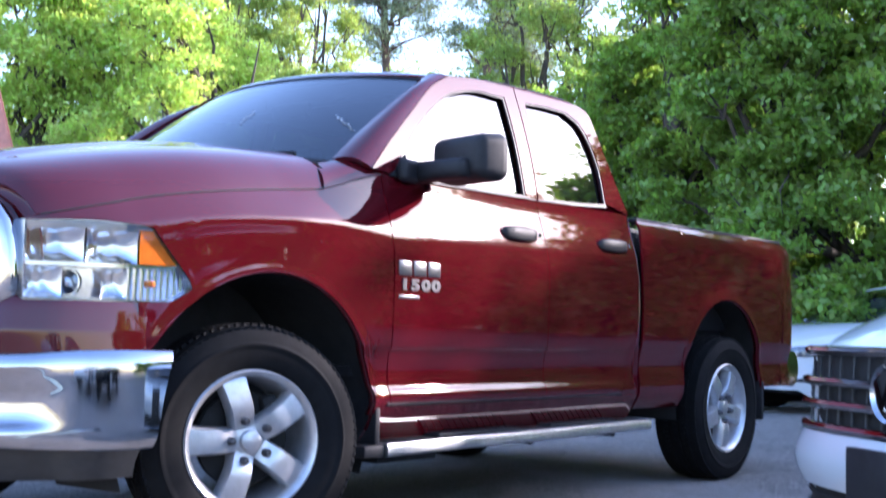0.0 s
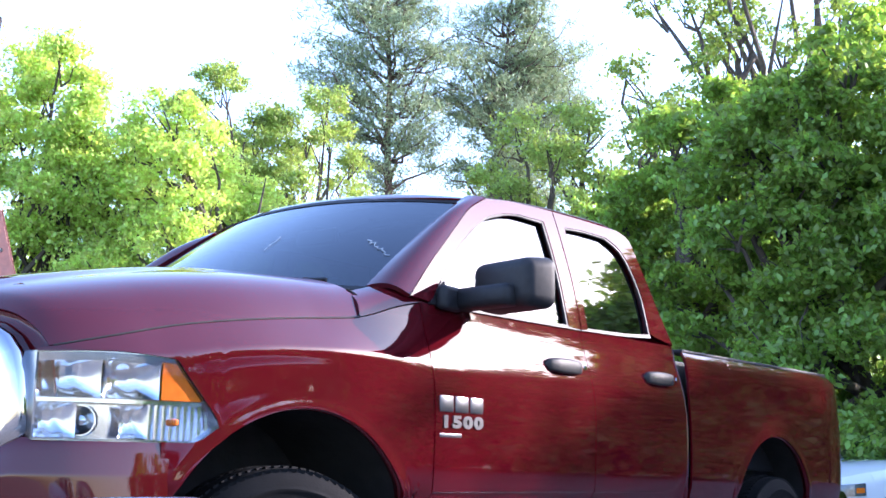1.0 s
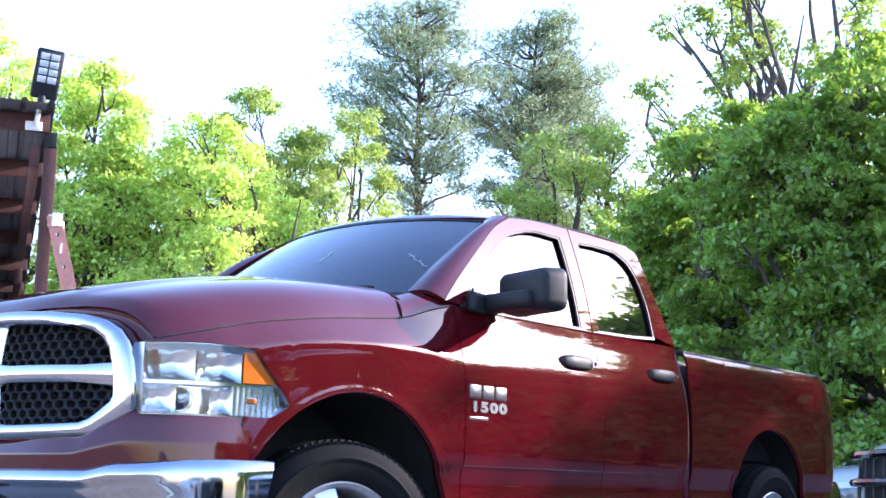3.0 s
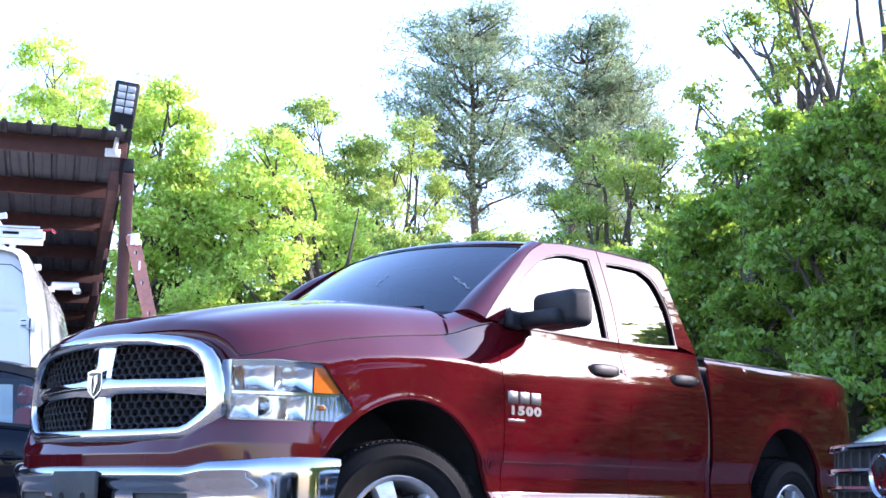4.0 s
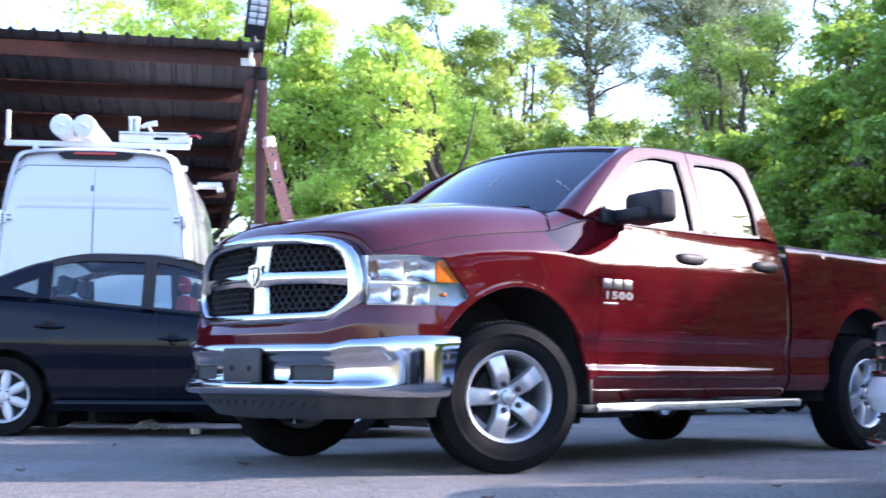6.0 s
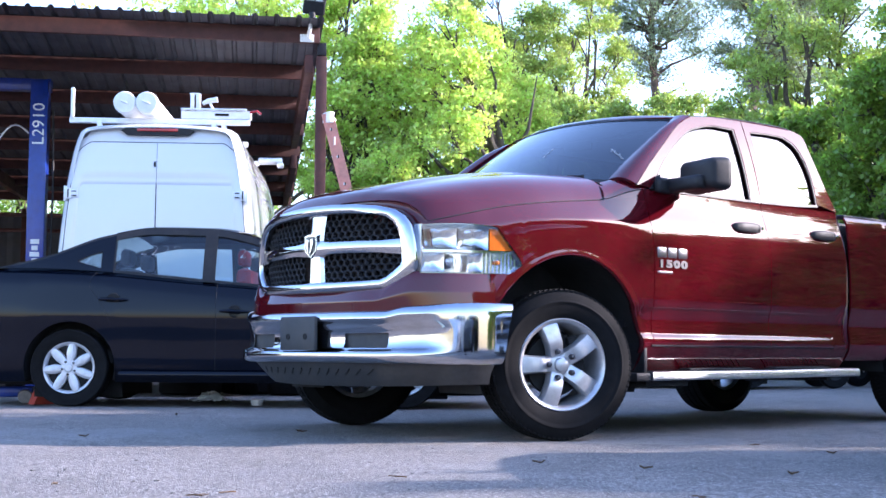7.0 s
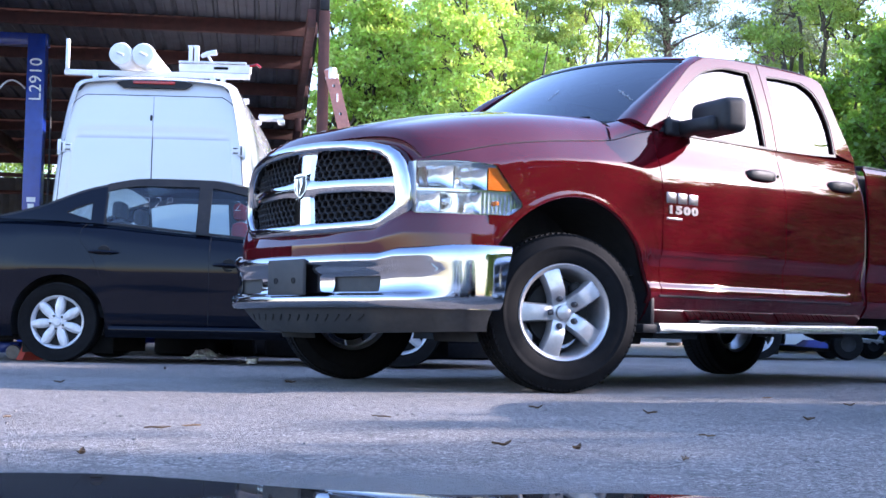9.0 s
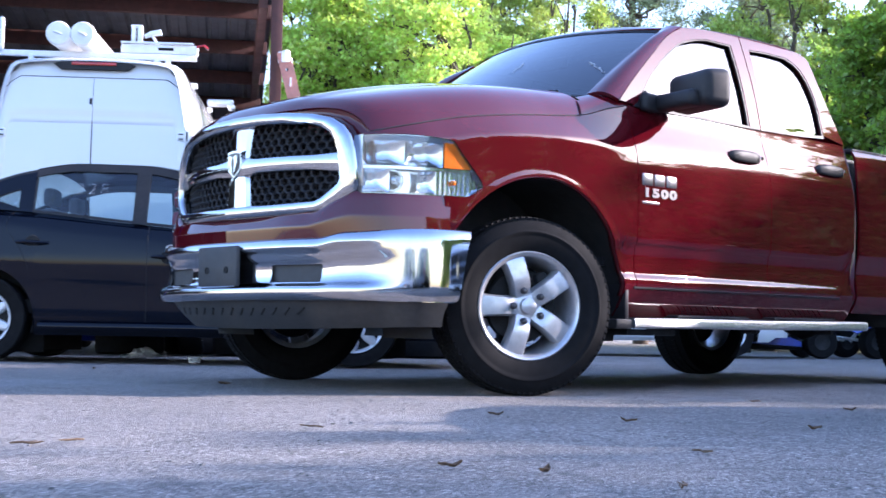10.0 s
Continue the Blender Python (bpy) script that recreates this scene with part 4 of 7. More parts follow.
def truck_wheel(parent, m):
    """Outer face toward -y."""
    R, W, rim = 0.396, 0.268, 0.232
    w = new("wheel")
    w.parent, w.matrix_local = parent, m
    ty = part("tyre", tyre_geo(R - 0.004, W, rim), RUBBER, w, "black all-terrain tyre", 40)
    tagged(part("tread", tread(Geo(), R - 0.003, W), RUBBER, ty, "", 40), kind="stuff")
    g = Geo().lathe([(rim + 0.008, -0.105), (rim + 0.009, -0.118), (rim + 0.003, -0.123), (rim - 0.005, -0.118), (rim - 0.018, -0.100), (rim - 0.034, -0.02), (rim - 0.034, 0.10), (rim - 0.01, 0.115)], 64, "y")
    rm = part("rim", g, ALLOY, w, "silver five-spoke alloy rim", 40)
    for k in range(5):
        a = radians(90 + 72 * k)
        g = Geo()
        def spoke(u, v):
            rr = 0.045 + (rim - 0.058) * u
            hw = 0.043 + 0.006 * u + 0.006 * u**6
            edge = [(-1, -0.050), (-0.98, -0.094), (-0.80, -0.110), (-0.35, -0.112), (0.35, -0.112), (0.80, -0.110), (0.98, -0.094), (1, -0.050)][v]
            d = -0.004 * math.sin(math.pi * u) + 0.020 * (1 - soft((u - 0.12) / 0.22)) + 0.010 * u**4
            x, z = rr, hw * edge[0]
            return (x * math.cos(a) - z * math.sin(a), edge[1] + d, x * math.sin(a) + z * math.cos(a))
        g.grid(spoke, lin(0, 1, 9), list(range(8)))
        part("spoke", g, ALLOY, rm, "", 30)
    g = Geo().lathe([(0.0, -0.090), (0.050, -0.089), (0.064, -0.084), (0.070, -0.072), (0.070, -0.03)], 40, "y")
    part("hub", g, ALLOY, rm)
    g = Geo().lathe([(0.0, -0.114), (0.026, -0.113), (0.034, -0.109), (0.037, -0.088)], 28, "y")
    part("centre_cap", g, ALLOY, rm)
    for k in range(5):
        a = radians(90 + 72 * k)
        g = Geo().lathe([(0.0, -0.126), (0.008, -0.125), (0.0145, -0.115), (0.0155, -0.090), (0.023, -0.0885)], 14, "y", (0.070 * math.cos(a), 0, 0.070 * math.sin(a)))
        part("lug_nut", g, NUT, rm, "dark steel lug nut")
    g = Geo().lathe([(0.0, -0.02), (0.16, -0.02), (0.165, 0.0), (0.16, 0.02)], 36, "y")
    g.box((0.12, -0.03, 0.05), (0.06, 0.06, 0.14), bevel=0.02)
    part("brake_disc", g, DARK, w)
    return w
STEER = 23
truck_wheel(truck, pose(0.026, -0.882, 0.393, 0, -18, -STEER))
truck_wheel(truck, pose(0.026, 0.882, 0.393, 0, -20, 180 - STEER))
truck_wheel(truck, pose(WB, -0.872, 0.393, 0, 33, 0))
truck_wheel(truck, pose(WB, 0.872, 0.393, 0, -8, 180))

# wheel housings and underbody
for (cx, cz, r), inner in ((FA, 0.52), (RA, 0.60)):
    for s in (-1, 1):
        g = Geo().grid(lambda a, d: (cx - (r + 0.012) * math.cos(a), s * (lambda o: o - (o - inner) * d)(abs(side(cx - r * math.cos(a), max(0.45, cz + r * math.sin(a)))[1]) - 0.022), cz + (r + 0.012) * math.sin(a)), lin(-0.35, math.pi + 0.35, 30), [0, 0.3, 0.7, 1.0], flip=s < 0)
        g.box((cx, s * inner, 0.74), (2 * r + 0.1, 0.02, 0.72))
        part("wheel_housing", g, DARK, truck, "", 40)
        g = Geo()
        lip = [(0.002, 0.004), (-0.004, 0.008), (-0.006, 0.016), (0.0, 0.022), (0.004, 0.034)]
        g.grid(lambda a, v: (cx - (r + lip[v][0]) * math.cos(a), s * (abs(side(cx - r * math.cos(a), max(0.42, cz + r * math.sin(a)))[1]) + 0.003 - lip[v][1]), cz + (r + lip[v][0]) * math.sin(a)), lin(0.05, math.pi - 0.05, 40), [0, 1, 2, 3, 4], flip=s > 0)
        part("arch_lip", g, RED, truck, "", 60)
        gl = Geo()
        gl.box((cx + r + 0.02, s * 0.93, 0.42), (0.03, 0.14, 0.22), bevel=0.01)
        part("mud_flap", gl, BLACK, truck)
g = Geo()
for s in (-1, 1):
    g.box((1.8, s * 0.46, 0.46), (5.2, 0.08, 0.16), bevel=0.01)
g.box((1.6, 0, 0.52), (2.0, 1.70, 0.06))
g.box((-0.25, 0, 0.62), (0.8, 1.1, 0.35))
g.box((3.55, 0, 0.70), (1.9, 1.60, 0.05))
g.box((2.7, 0.55, 0.48), (0.9, 0.4, 0.26), bevel=0.04)
g.tube([(WB, -0.8, 0.40), (WB, 0.8, 0.40)], 0.05, 10)
g.lathe([(0.0, -0.14), (0.10, -0.12), (0.14, 0.0), (0.10, 0.12), (0.0, 0.14)], 16, "y", (WB, 0.0, 0.40))
g.tube([(0, -0.8, 0.40), (0, 0.8, 0.40)], 0.035, 10)
g.box((0.05, 0, 0.40), (0.35, 0.6, 0.2), bevel=0.04)
g.tube([(1.0, 0.30, 0.40), (2.4, 0.30, 0.42), (3.2, 0.45, 0.45), (4.3, 0.65, 0.42)], 0.035, 8)
g.tube([(0.3, 0.0, 0.42), (WB, 0.0, 0.42)], 0.04, 8)
part("chassis", g, DARK, truck)


# ---- ground ----
PUDDLE = ((-3.66, -3.84), (1.50, 0.64), radians(-45))      # centre, half axes, turn
def ground_mat():
    m = bpy.data.materials.new("worn_gravel_asphalt")
    n, l, p = nodes_of(m)
    co = n.new("ShaderNodeTexCoord")
    def tex(scale, detail=6, rough=0.6):
        t = n.new("ShaderNodeTexNoise")
        t.inputs["Scale"].default_value, t.inputs["Detail"].default_value, t.inputs["Roughness"].default_value = scale, detail, rough
        l.new(co.outputs["Object"], t.inputs["Vector"])
        return t.outputs["Fac"]
    def mixed(fac, a, b, lo=0.35, hi=0.65):
        r_ = n.new("ShaderNodeMapRange")
        r_.inputs["From Min"].default_value, r_.inputs["From Max"].default_value = lo, hi
        l.new(fac, r_.inputs["Value"])
        x = n.new("ShaderNodeMix")
        x.data_type = "RGBA"
        l.new(r_.outputs[0], x.inputs["Factor"])
        for key, val in (("A", a), ("B", b)):
            if isinstance(val, tuple):
                x.inputs[key].default_value = (*val, 1)
            else:
                l.new(val, x.inputs[key])
        return x.outputs["Result"]
    c = mixed(tex(0.8), (0.218, 0.197, 0.180), (0.308, 0.282, 0.262))
    c = mixed(tex(7, 8, 0.7), c, (0.216, 0.198, 0.183), 0.5, 0.75)
    vor = n.new("ShaderNodeTexVoronoi")
    vor.inputs["Scale"].default_value = 150
    l.new(co.outputs["Object"], vor.inputs["Vector"])
    c = mixed(tex(2.6, 8, 0.75), c, (0.15, 0.138, 0.13), 0.52, 0.72)
    c = mixed(tex(16, 6, 0.8), c, (0.135, 0.122, 0.112), 0.48, 0.66)
    c = mixed(tex(130, 3, 0.75), c, (0.055, 0.050, 0.048), 0.50, 0.60)
    c = mixed(tex(75, 3, 0.75), c, (0.54, 0.50, 0.46), 0.54, 0.65)
    c = mixed(tex(24, 4, 0.8), c, (0.10, 0.092, 0.088), 0.60, 0.70)
    # hairline cracks and worn seams
    warp = n.new("ShaderNodeVectorMath")
    warp.operation, warp.inputs["Scale"].default_value = "SCALE", 0.35
    wob = n.new("ShaderNodeTexNoise")
    wob.inputs["Scale"].default_value, wob.inputs["Detail"].default_value = 3.0, 6
    l.new(co.outputs["Object"], wob.inputs["Vector"])
    l.new(wob.outputs["Color"], warp.inputs[0])
    sumv = n.new("ShaderNodeVectorMath")
    l.new(co.outputs["Object"], sumv.inputs[0])
    l.new(warp.outputs[0], sumv.inputs[1])
    crack = n.new("ShaderNodeTexVoronoi")
    crack.feature, crack.inputs["Scale"].default_value = "DISTANCE_TO_EDGE", 0.9
    l.new(sumv.outputs[0], crack.inputs["Vector"])
    c = mixed(crack.outputs["Distance"], (0.13, 0.122, 0.118), c, 0.0005, 0.006)
    c = mixed(tex(0.45, 5, 0.7), c, (0.30, 0.285, 0.275), 0.52, 0.75)
    # damp margin round the puddle
    mp, ln, dw = n.new("ShaderNodeMapping"), n.new("ShaderNodeVectorMath"), n.new("ShaderNodeMath")
    (px, py), (a, b), t = PUDDLE
    mp.vector_type = "TEXTURE"
    mp.inputs["Location"].default_value, mp.inputs["Rotation"].default_value, mp.inputs["Scale"].default_value = (px, py, 0), (0, 0, t), (a, b, 1)
    l.new(co.outputs["Object"], mp.inputs["Vector"])
    ln.operation = "LENGTH"
    l.new(mp.outputs[0], ln.inputs[0])
    dw.operation, dw.inputs[1].default_value = "MULTIPLY_ADD", 0.5
    l.new(tex(2.2, 5), dw.inputs[0])
    l.new(ln.outputs["Value"], dw.inputs[2])
    wet = n.new("ShaderNodeMapRange")
    wet.inputs["From Min"].default_value, wet.inputs["From Max"].default_value = 1.48, 1.72
    wet.inputs["To Min"].default_value, wet.inputs["To Max"].default_value = 1.0, 0.0
    l.new(dw.outputs[0], wet.inputs["Value"])
    damp = n.new("ShaderNodeMix")
    damp.data_type = "RGBA"
    damp.inputs["B"].default_value = (0.085, 0.08, 0.076, 1)
    fac = n.new("ShaderNodeMath")
    fac.operation, fac.inputs[1].default_value = "MULTIPLY", 0.72
    l.new(wet.outputs[0], fac.inputs[0])
    l.new(fac.outputs[0], damp.inputs["Factor"])
    l.new(c, damp.inputs["A"])
    l.new(damp.outputs["Result"], p.inputs["Base Color"])
    gloss = n.new("ShaderNodeMapRange")
    gloss.inputs["To Min"].default_value, gloss.inputs["To Max"].default_value = 0.9, 0.38
    l.new(wet.outputs[0], gloss.inputs["Value"])
    l.new(gloss.outputs[0], p.inputs["Roughness"])
    p.inputs["Specular IOR Level"].default_value = 0.3
    b = n.new("ShaderNodeBump")
    b.inputs["Strength"].default_value, b.inputs["Distance"].default_value = 0.8, 0.013
    add = n.new("ShaderNodeMath")
    l.new(tex(90, 6, 0.75), add.inputs[0])
    l.new(vor.outputs["Distance"], add.inputs[1])
    l.new(add.outputs[0], b.inputs["Height"])
    l.new(b.outputs[0], p.inputs["Normal"])
    return m
GROUND = ground_mat()
def puddle_r(x, y):
    (px, py), (a, b), t = PUDDLE
    dx, dy = x - px, y - py
    u, v = dx * math.cos(t) + dy * math.sin(t), -dx * math.sin(t) + dy * math.cos(t)
    return math.hypot(u / a, v / b) + 0.25 * (noise.noise((x * 1.7, y * 1.7, 3.1))) 
def ground_z(x, y):
    near = math.exp(-((x + 1.5) ** 2 + (y + 1.0) ** 2) / 200.0)
    z = 0.010 * noise.noise((x * 0.6, y * 0.6, 0.0)) + 0.005 * noise.noise((x * 2.3, y * 2.3, 1.0))
    if x > -1.3 and abs(y) < 1.3 and x < 4.8:
        z *= 0.2
    d = puddle_r(x, y)
    if d < 1.5:
        z -= 0.030 * (1 - min(1.0, max(0.0, (d - 0.75) / 0.65))) ** 1.3
    return z * min(1.0, near + 0.3)
spread = [-900, -400, -180, -90, -50, -30, -20, -14] + lin(-10, 12, 221) + [14, 18, 24, 32, 45, 70, 120, 200, 400, 900]
ground = part("ground", Geo().grid(lambda x, y: (x, y, ground_z(x, y)), spread, spread, flip=True), GROUND, None, sharp=60)
tagged(ground, "worn grey gravel and asphalt yard with loose grit", "ground", kind="structure")
water = bpy.data.materials.new("puddle_water")
n_, l_, p_ = nodes_of(water)
p_.inputs["Base Color"].default_value = (0.030, 0.027, 0.024, 1)
p_.inputs["Roughness"].default_value, p_.inputs["IOR"].default_value, p_.inputs["Specular IOR Level"].default_value = 0.015, 1.33, 0.6
g = Geo()
g.grid(lambda r_, a: (PUDDLE[0][0] + r_ * 1.7 * math.cos(a), PUDDLE[0][1] + r_ * 1.7 * math.sin(a), -0.0115), lin(0.01, 1.0, 8), [2 * math.pi * k / 40 for k in range(40)], closed=True)
tagged(part("puddle", g, water, None), "shallow still puddle of dark rainwater on the asphalt", "puddle", kind="structure")
# loose grit and small stones
rng = np.random.default_rng(5)
STONE = mat("grit", (0.17, 0.16, 0.152), 0.9, vary=0.5, scale=9)
n_st = 9000
sx, sy = rng.uniform(-5.5, 6.5, n_st), rng.uniform(-4.5, 7.5, n_st)
sr = 0.0016 + 0.0032 * rng.random(n_st) ** 5
g = Geo()
cube = [(-1, -1, -0.6), (1, -1, -0.5), (1, 1, -0.6), (-1, 1, -0.5), (-0.7, -0.6, 0.7), (0.6, -0.7, 0.6), (0.7, 0.6, 0.75), (-0.6, 0.7, 0.6)]
cf = [(0, 1, 2, 3)[::-1], (4, 5, 6, 7), (0, 1, 5, 4), (1, 2, 6, 5), (2, 3, 7, 6), (3, 0, 4, 7)]
for x, y, r_, a in zip(sx, sy, sr, rng.uniform(0, 6.28, n_st)):
    if puddle_r(x, y) < 1.25:
        continue
    c_, s_ = math.cos(a) * r_, math.sin(a) * r_
    z = ground_z(x, y)
    g.add([(x + px * c_ * 1.3 - py * s_, y + px * s_ * 1.3 + py * c_, z + r_ * 0.35 + pz * r_ * 0.8) for px, py, pz in cube], cf)
tagged(part("grit", g, STONE, None, sharp=20), "scattered grey grit and small stones on the asphalt", "grit", kind="stuff")
LITTER = mat("dry_leaf", (0.10, 0.06, 0.03), 0.8, vary=0.4, scale=40)
LEAF_MADE = Geo().grid(lambda u, v: (0.026 * u, 0.010 * v * (1 - u * u), 0.003 + 0.007 * u * u + 0.006 * v * v + 0.002 * math.sin(5 * u)), lin(-1, 1, 7), lin(-1, 1, 4))
TWIG_MADE = Geo().tube([(-0.035, 0.0, 0.004), (-0.012, 0.006, 0.006), (0.014, -0.003, 0.004), (0.038, 0.008, 0.007)], [0.0022, 0.003, 0.0026, 0.0014], 5).tube([(0.0, 0.002, 0.005), (0.025, 0.016, 0.008)], [0.0018, 0.001], 4)
for k, (x, y) in enumerate(((-0.72, 0.34), (-3.0, -1.55), (0.4, -2.3), (-1.9, 0.6), (-2.69, -2.14), (-3.29, -2.72), (-3.36, -2.35), (-2.81, -2.16), (-0.70, 0.41), (-0.39, 2.38), (-1.92, -2.04), (-2.30, -3.05), (-2.22, -3.24), (-1.61, -3.15), (-0.97, -2.38), (-0.71, -2.87), (-2.15, -3.53), (0.97, -0.30), (-1.08, -1.90), (0.55, -1.76))):
    m = Matrix.Translation((x, y, ground_z(x, y) + 0.003)) @ pose(0, 0, 0, 0, 0, 47 * k)
    if k % 3 == 1:
        tw = thing("twig", "thin broken twig lying on the asphalt", "twig", m, "twigs")
        part("stick", TWIG_MADE, LITTER, tw, "", 60)
    else:
        lf = thing("dry_leaf", "curled brown dry leaf lying on the asphalt", "leaf", m, "dry leaves")
        part("blade", LEAF_MADE, LITTER, lf, "", 60, 0.001)


# ---- parked cars ----
def car_wheel(parent, m, R=0.31, W=0.20, petals=7, width=0.040, label="silver wheel cover"):
    w = new("wheel")
    w.parent, w.matrix_local = parent, m
    rim = R * 0.655
    part("tyre", tyre_geo(R, W, rim), RUBBER, w, "", 40)
    g = Geo().lathe([(rim + 0.004, -0.080), (rim, -0.094), (rim - 0.010, -0.090), (rim - 0.022, -0.07), (rim - 0.03, 0.05)], 48, "y")
    rm = part("rim", g, COVER, w, label, 40)
    part("rim_back", Geo().lathe([(0.0, -0.045), (rim - 0.012, -0.050)], 36, "y"), DARK, w)
    for k in range(petals):
        a = radians(90 + 360 / petals * k)
        g = Geo()
        def petal(u, v):
            rr = 0.035 + (rim - 0.045) * u
            hw = width * (0.35 + 0.9 * math.sin(math.pi * min(1, u * 0.75 + 0.08)) )
            e = [(-1, -0.055), (-0.9, -0.085), (-0.4, -0.096), (0.4, -0.096), (0.9, -0.085), (1, -0.055)][v]
            x, z = rr, hw * e[0]
            return (x * math.cos(a) - z * math.sin(a), e[1], x * math.sin(a) + z * math.cos(a))
        g.grid(petal, lin(0, 1, 9), list(range(6)))
        part("spoke", g, COVER, rm, "", 30)
    part("hub", Geo().lathe([(0.0, -0.104), (0.028, -0.102), (0.036, -0.094), (0.068, -0.090), (0.072, -0.06)], 28, "y"), COVER, rm)
    for k in range(5):
        a = radians(54 + 72 * k)
        part("lug_nut", Geo().lathe([(0.0, -0.104), (0.008, -0.103), (0.010, -0.088)], 8, "y", (0.053 * math.cos(a), 0, 0.053 * math.sin(a))), DARK, rm)
    return w


def parked_car(name, label, m, body, L=4.50, front=0.88, wb=2.65, half=0.885, top=1.47, R=0.31, xa=0.42, xc=3.25, hood=0.96, deck=1.06, belt0=0.93, belt1=1.04, petals=7, petal_w=0.040, bp=1.46, grip=0.12, crease=0.0):
    """A saloon: front axle at x = 0, tail toward +x, left-hand side at -y."""
    car = thing(name, label, "car", m)
    rear = L - front
    PL = curve([(-front, half * 0.62), (-front + 0.10, half * 0.80), (-front + 0.35, half * 0.93), (-0.1, half * 0.985), (0.6, half), (wb, half), (rear - 0.35, half * 0.95), (rear - 0.08, half * 0.84), (rear, half * 0.74)])
    BELT = curve([(-front, 0.70), (-front + 0.12, 0.765), (-0.2, hood - 0.09), (xa, belt0), (bp, (belt0 + belt1) / 2), (wb, belt1), (xc, belt1 + 0.015), (rear - 0.15, deck - 0.06), (rear, deck - 0.16)])
    TOPD = curve([(-front, 0.735), (-front + 0.12, 0.805), (-0.25, hood - 0.02), (xa, hood + 0.03), (xa + 0.1, hood + 0.03), (xc - 0.1, deck), (rear - 0.12, deck - 0.005), (rear, deck - 0.12)])
    arches = ((0.0, R + 0.01, R + 0.048), (wb, R + 0.01, R + 0.048))
    def low(x):
        z = 0.20 + (0.06 if x < -front + 0.2 or x > rear - 0.25 else 0.0)
        for a_ in arches:
            z = max(z, arch(x, z, a_))
        return z
    WP = lambda z, b: -0.055 * max(0, (0.34 - z) / 0.15) ** 1.5 + 0.006 * math.sin(min(1, max(0, (z - 0.3) / (b - 0.3))) * math.pi) - 0.055 * max(0, (z - b + 0.10) / 0.10) ** 2 - crease * max(0.0, (z - 0.735) / 0.3) - 0.5 * crease * max(0.0, min(0.22, 0.735 - z) / 0.22)
    def flank_pt(x, v):
        z0, z1 = low(x), BELT(x)
        z = z0 + (z1 - z0) * v
        return (x, -(PL(x) + WP(z, z1)), z)
    xs = sorted(set([round(q, 4) for q in lin(-front, rear, 46) + [c + (r_ - 0.0005) * math.sin(radians(d)) for c, _, r_ in arches for d in lin(-90, 90, 25)] + [c + s_ * (r_ + 0.001) for c, _, r_ in arches for s_ in (-1, 1)]]))
    g = Geo()
    vs_ = lin(0, 1, 14)
    g.grid(flank_pt, xs, vs_)
    mir = g.mirrored()
    g.add(mir.v, mir.f)
    for x0, x1 in ((-front, xa + 0.06), (xc - 0.06, rear)):
        def deck_pt(x, v):
            y = v * (PL(x) - 0.055 + 0.006 * 0)
            b, t = BELT(x), TOPD(x)
            return (x, y, b + (t - b) * (1 - abs(v) ** 3.5))
        g.grid(deck_pt, lin(x0, x1, 20), lin(-1, 1, 25))
    for x0, s_ in ((-front, -1), (rear, 1)):
        def face(v, w_):
            z0, z1 = low(x0), BELT(x0) + (TOPD(x0) - BELT(x0)) * (1 - abs(w_) ** 3.5)
            z = z0 + (z1 - z0) * v
            return (x0 + s_ * 0.05 * math.sin(math.pi * min(1, v * 1.05)) * (1 - w_ ** 4), w_ * (PL(x0) + WP(z, BELT(x0))), z)
        g.grid(face, lin(0, 1, 10), lin(-1, 1, 25), flip=s_ > 0)
    part("body", g, body, car, "", 35, 0.006)
    sp = (xc - xa) / 2.83
    ROOF = curve([(xa, belt0 + 0.005), (xa + 0.38 * sp, belt0 + 0.25), (xa + 0.80 * sp, top - 0.10), (xa + 1.15 * sp, top - 0.035), (xa + 1.60 * sp, top - 0.03), (xa + 2.0 * sp, top - 0.10), (xa + 2.45 * sp, top - 0.27), (xc, belt1 + 0.02)])
    TY = lambda x, z: PL(x) - 0.055 - 0.42 * max(0.0, z - BELT(x)) ** 1.15
    SP = lambda x, z, push=0.0: (x, -(TY(x, z) + push), z)
    for s_ in (-1, 1):
        fl = (lambda q: q) if s_ < 0 else (lambda q: q.mirrored())
        fr = Geo().grid(lambda x, v: SP(x, ROOF(x) - (0.055 * (1 - v)) * min(1, (ROOF(x) - BELT(x)) / 0.12), 0.002), lin(xa, xc, 46), lin(0, 1, 4))
        part("window_frame", fl(fr), BLACK, car, "", 40, 0.012)
        for x0, x1 in ((xa + 0.16, bp - 0.04), (bp + 0.04, wb - 0.31)):
            pane = part("side_window", fl(Geo().grid(lambda x, v: SP(x, BELT(x) + 0.012 + (max(0.004, ROOF(x) - 0.05 - BELT(x) - 0.012)) * v, -0.006), lin(x0, x1, 14), lin(0, 1, 6))), GLASS_CAR, car)
            pane.visible_shadow = False
        # small three-cornered quarter pane: tall at the door, a point toward the tail
        q0, q1 = wb - 0.225, wb - 0.03
        QW = lambda x: (x - q0) / (q1 - q0)
        QLOW = lambda x: BELT(x) + 0.022 + 0.045 * QW(x)
        QTOP = lambda x: QLOW(x) + max(0.003, (min(0.145, ROOF(q0) - BELT(q0) - 0.07)) * (1 - QW(x)) ** 0.85)
        pane = part("quarter_window", fl(Geo().grid(lambda x, v: SP(x, QLOW(x) + (QTOP(x) - QLOW(x)) * v, -0.004), lin(q0, q1, 12), lin(0, 1, 4))), GLASS_CAR, car)
        pane.visible_shadow = False
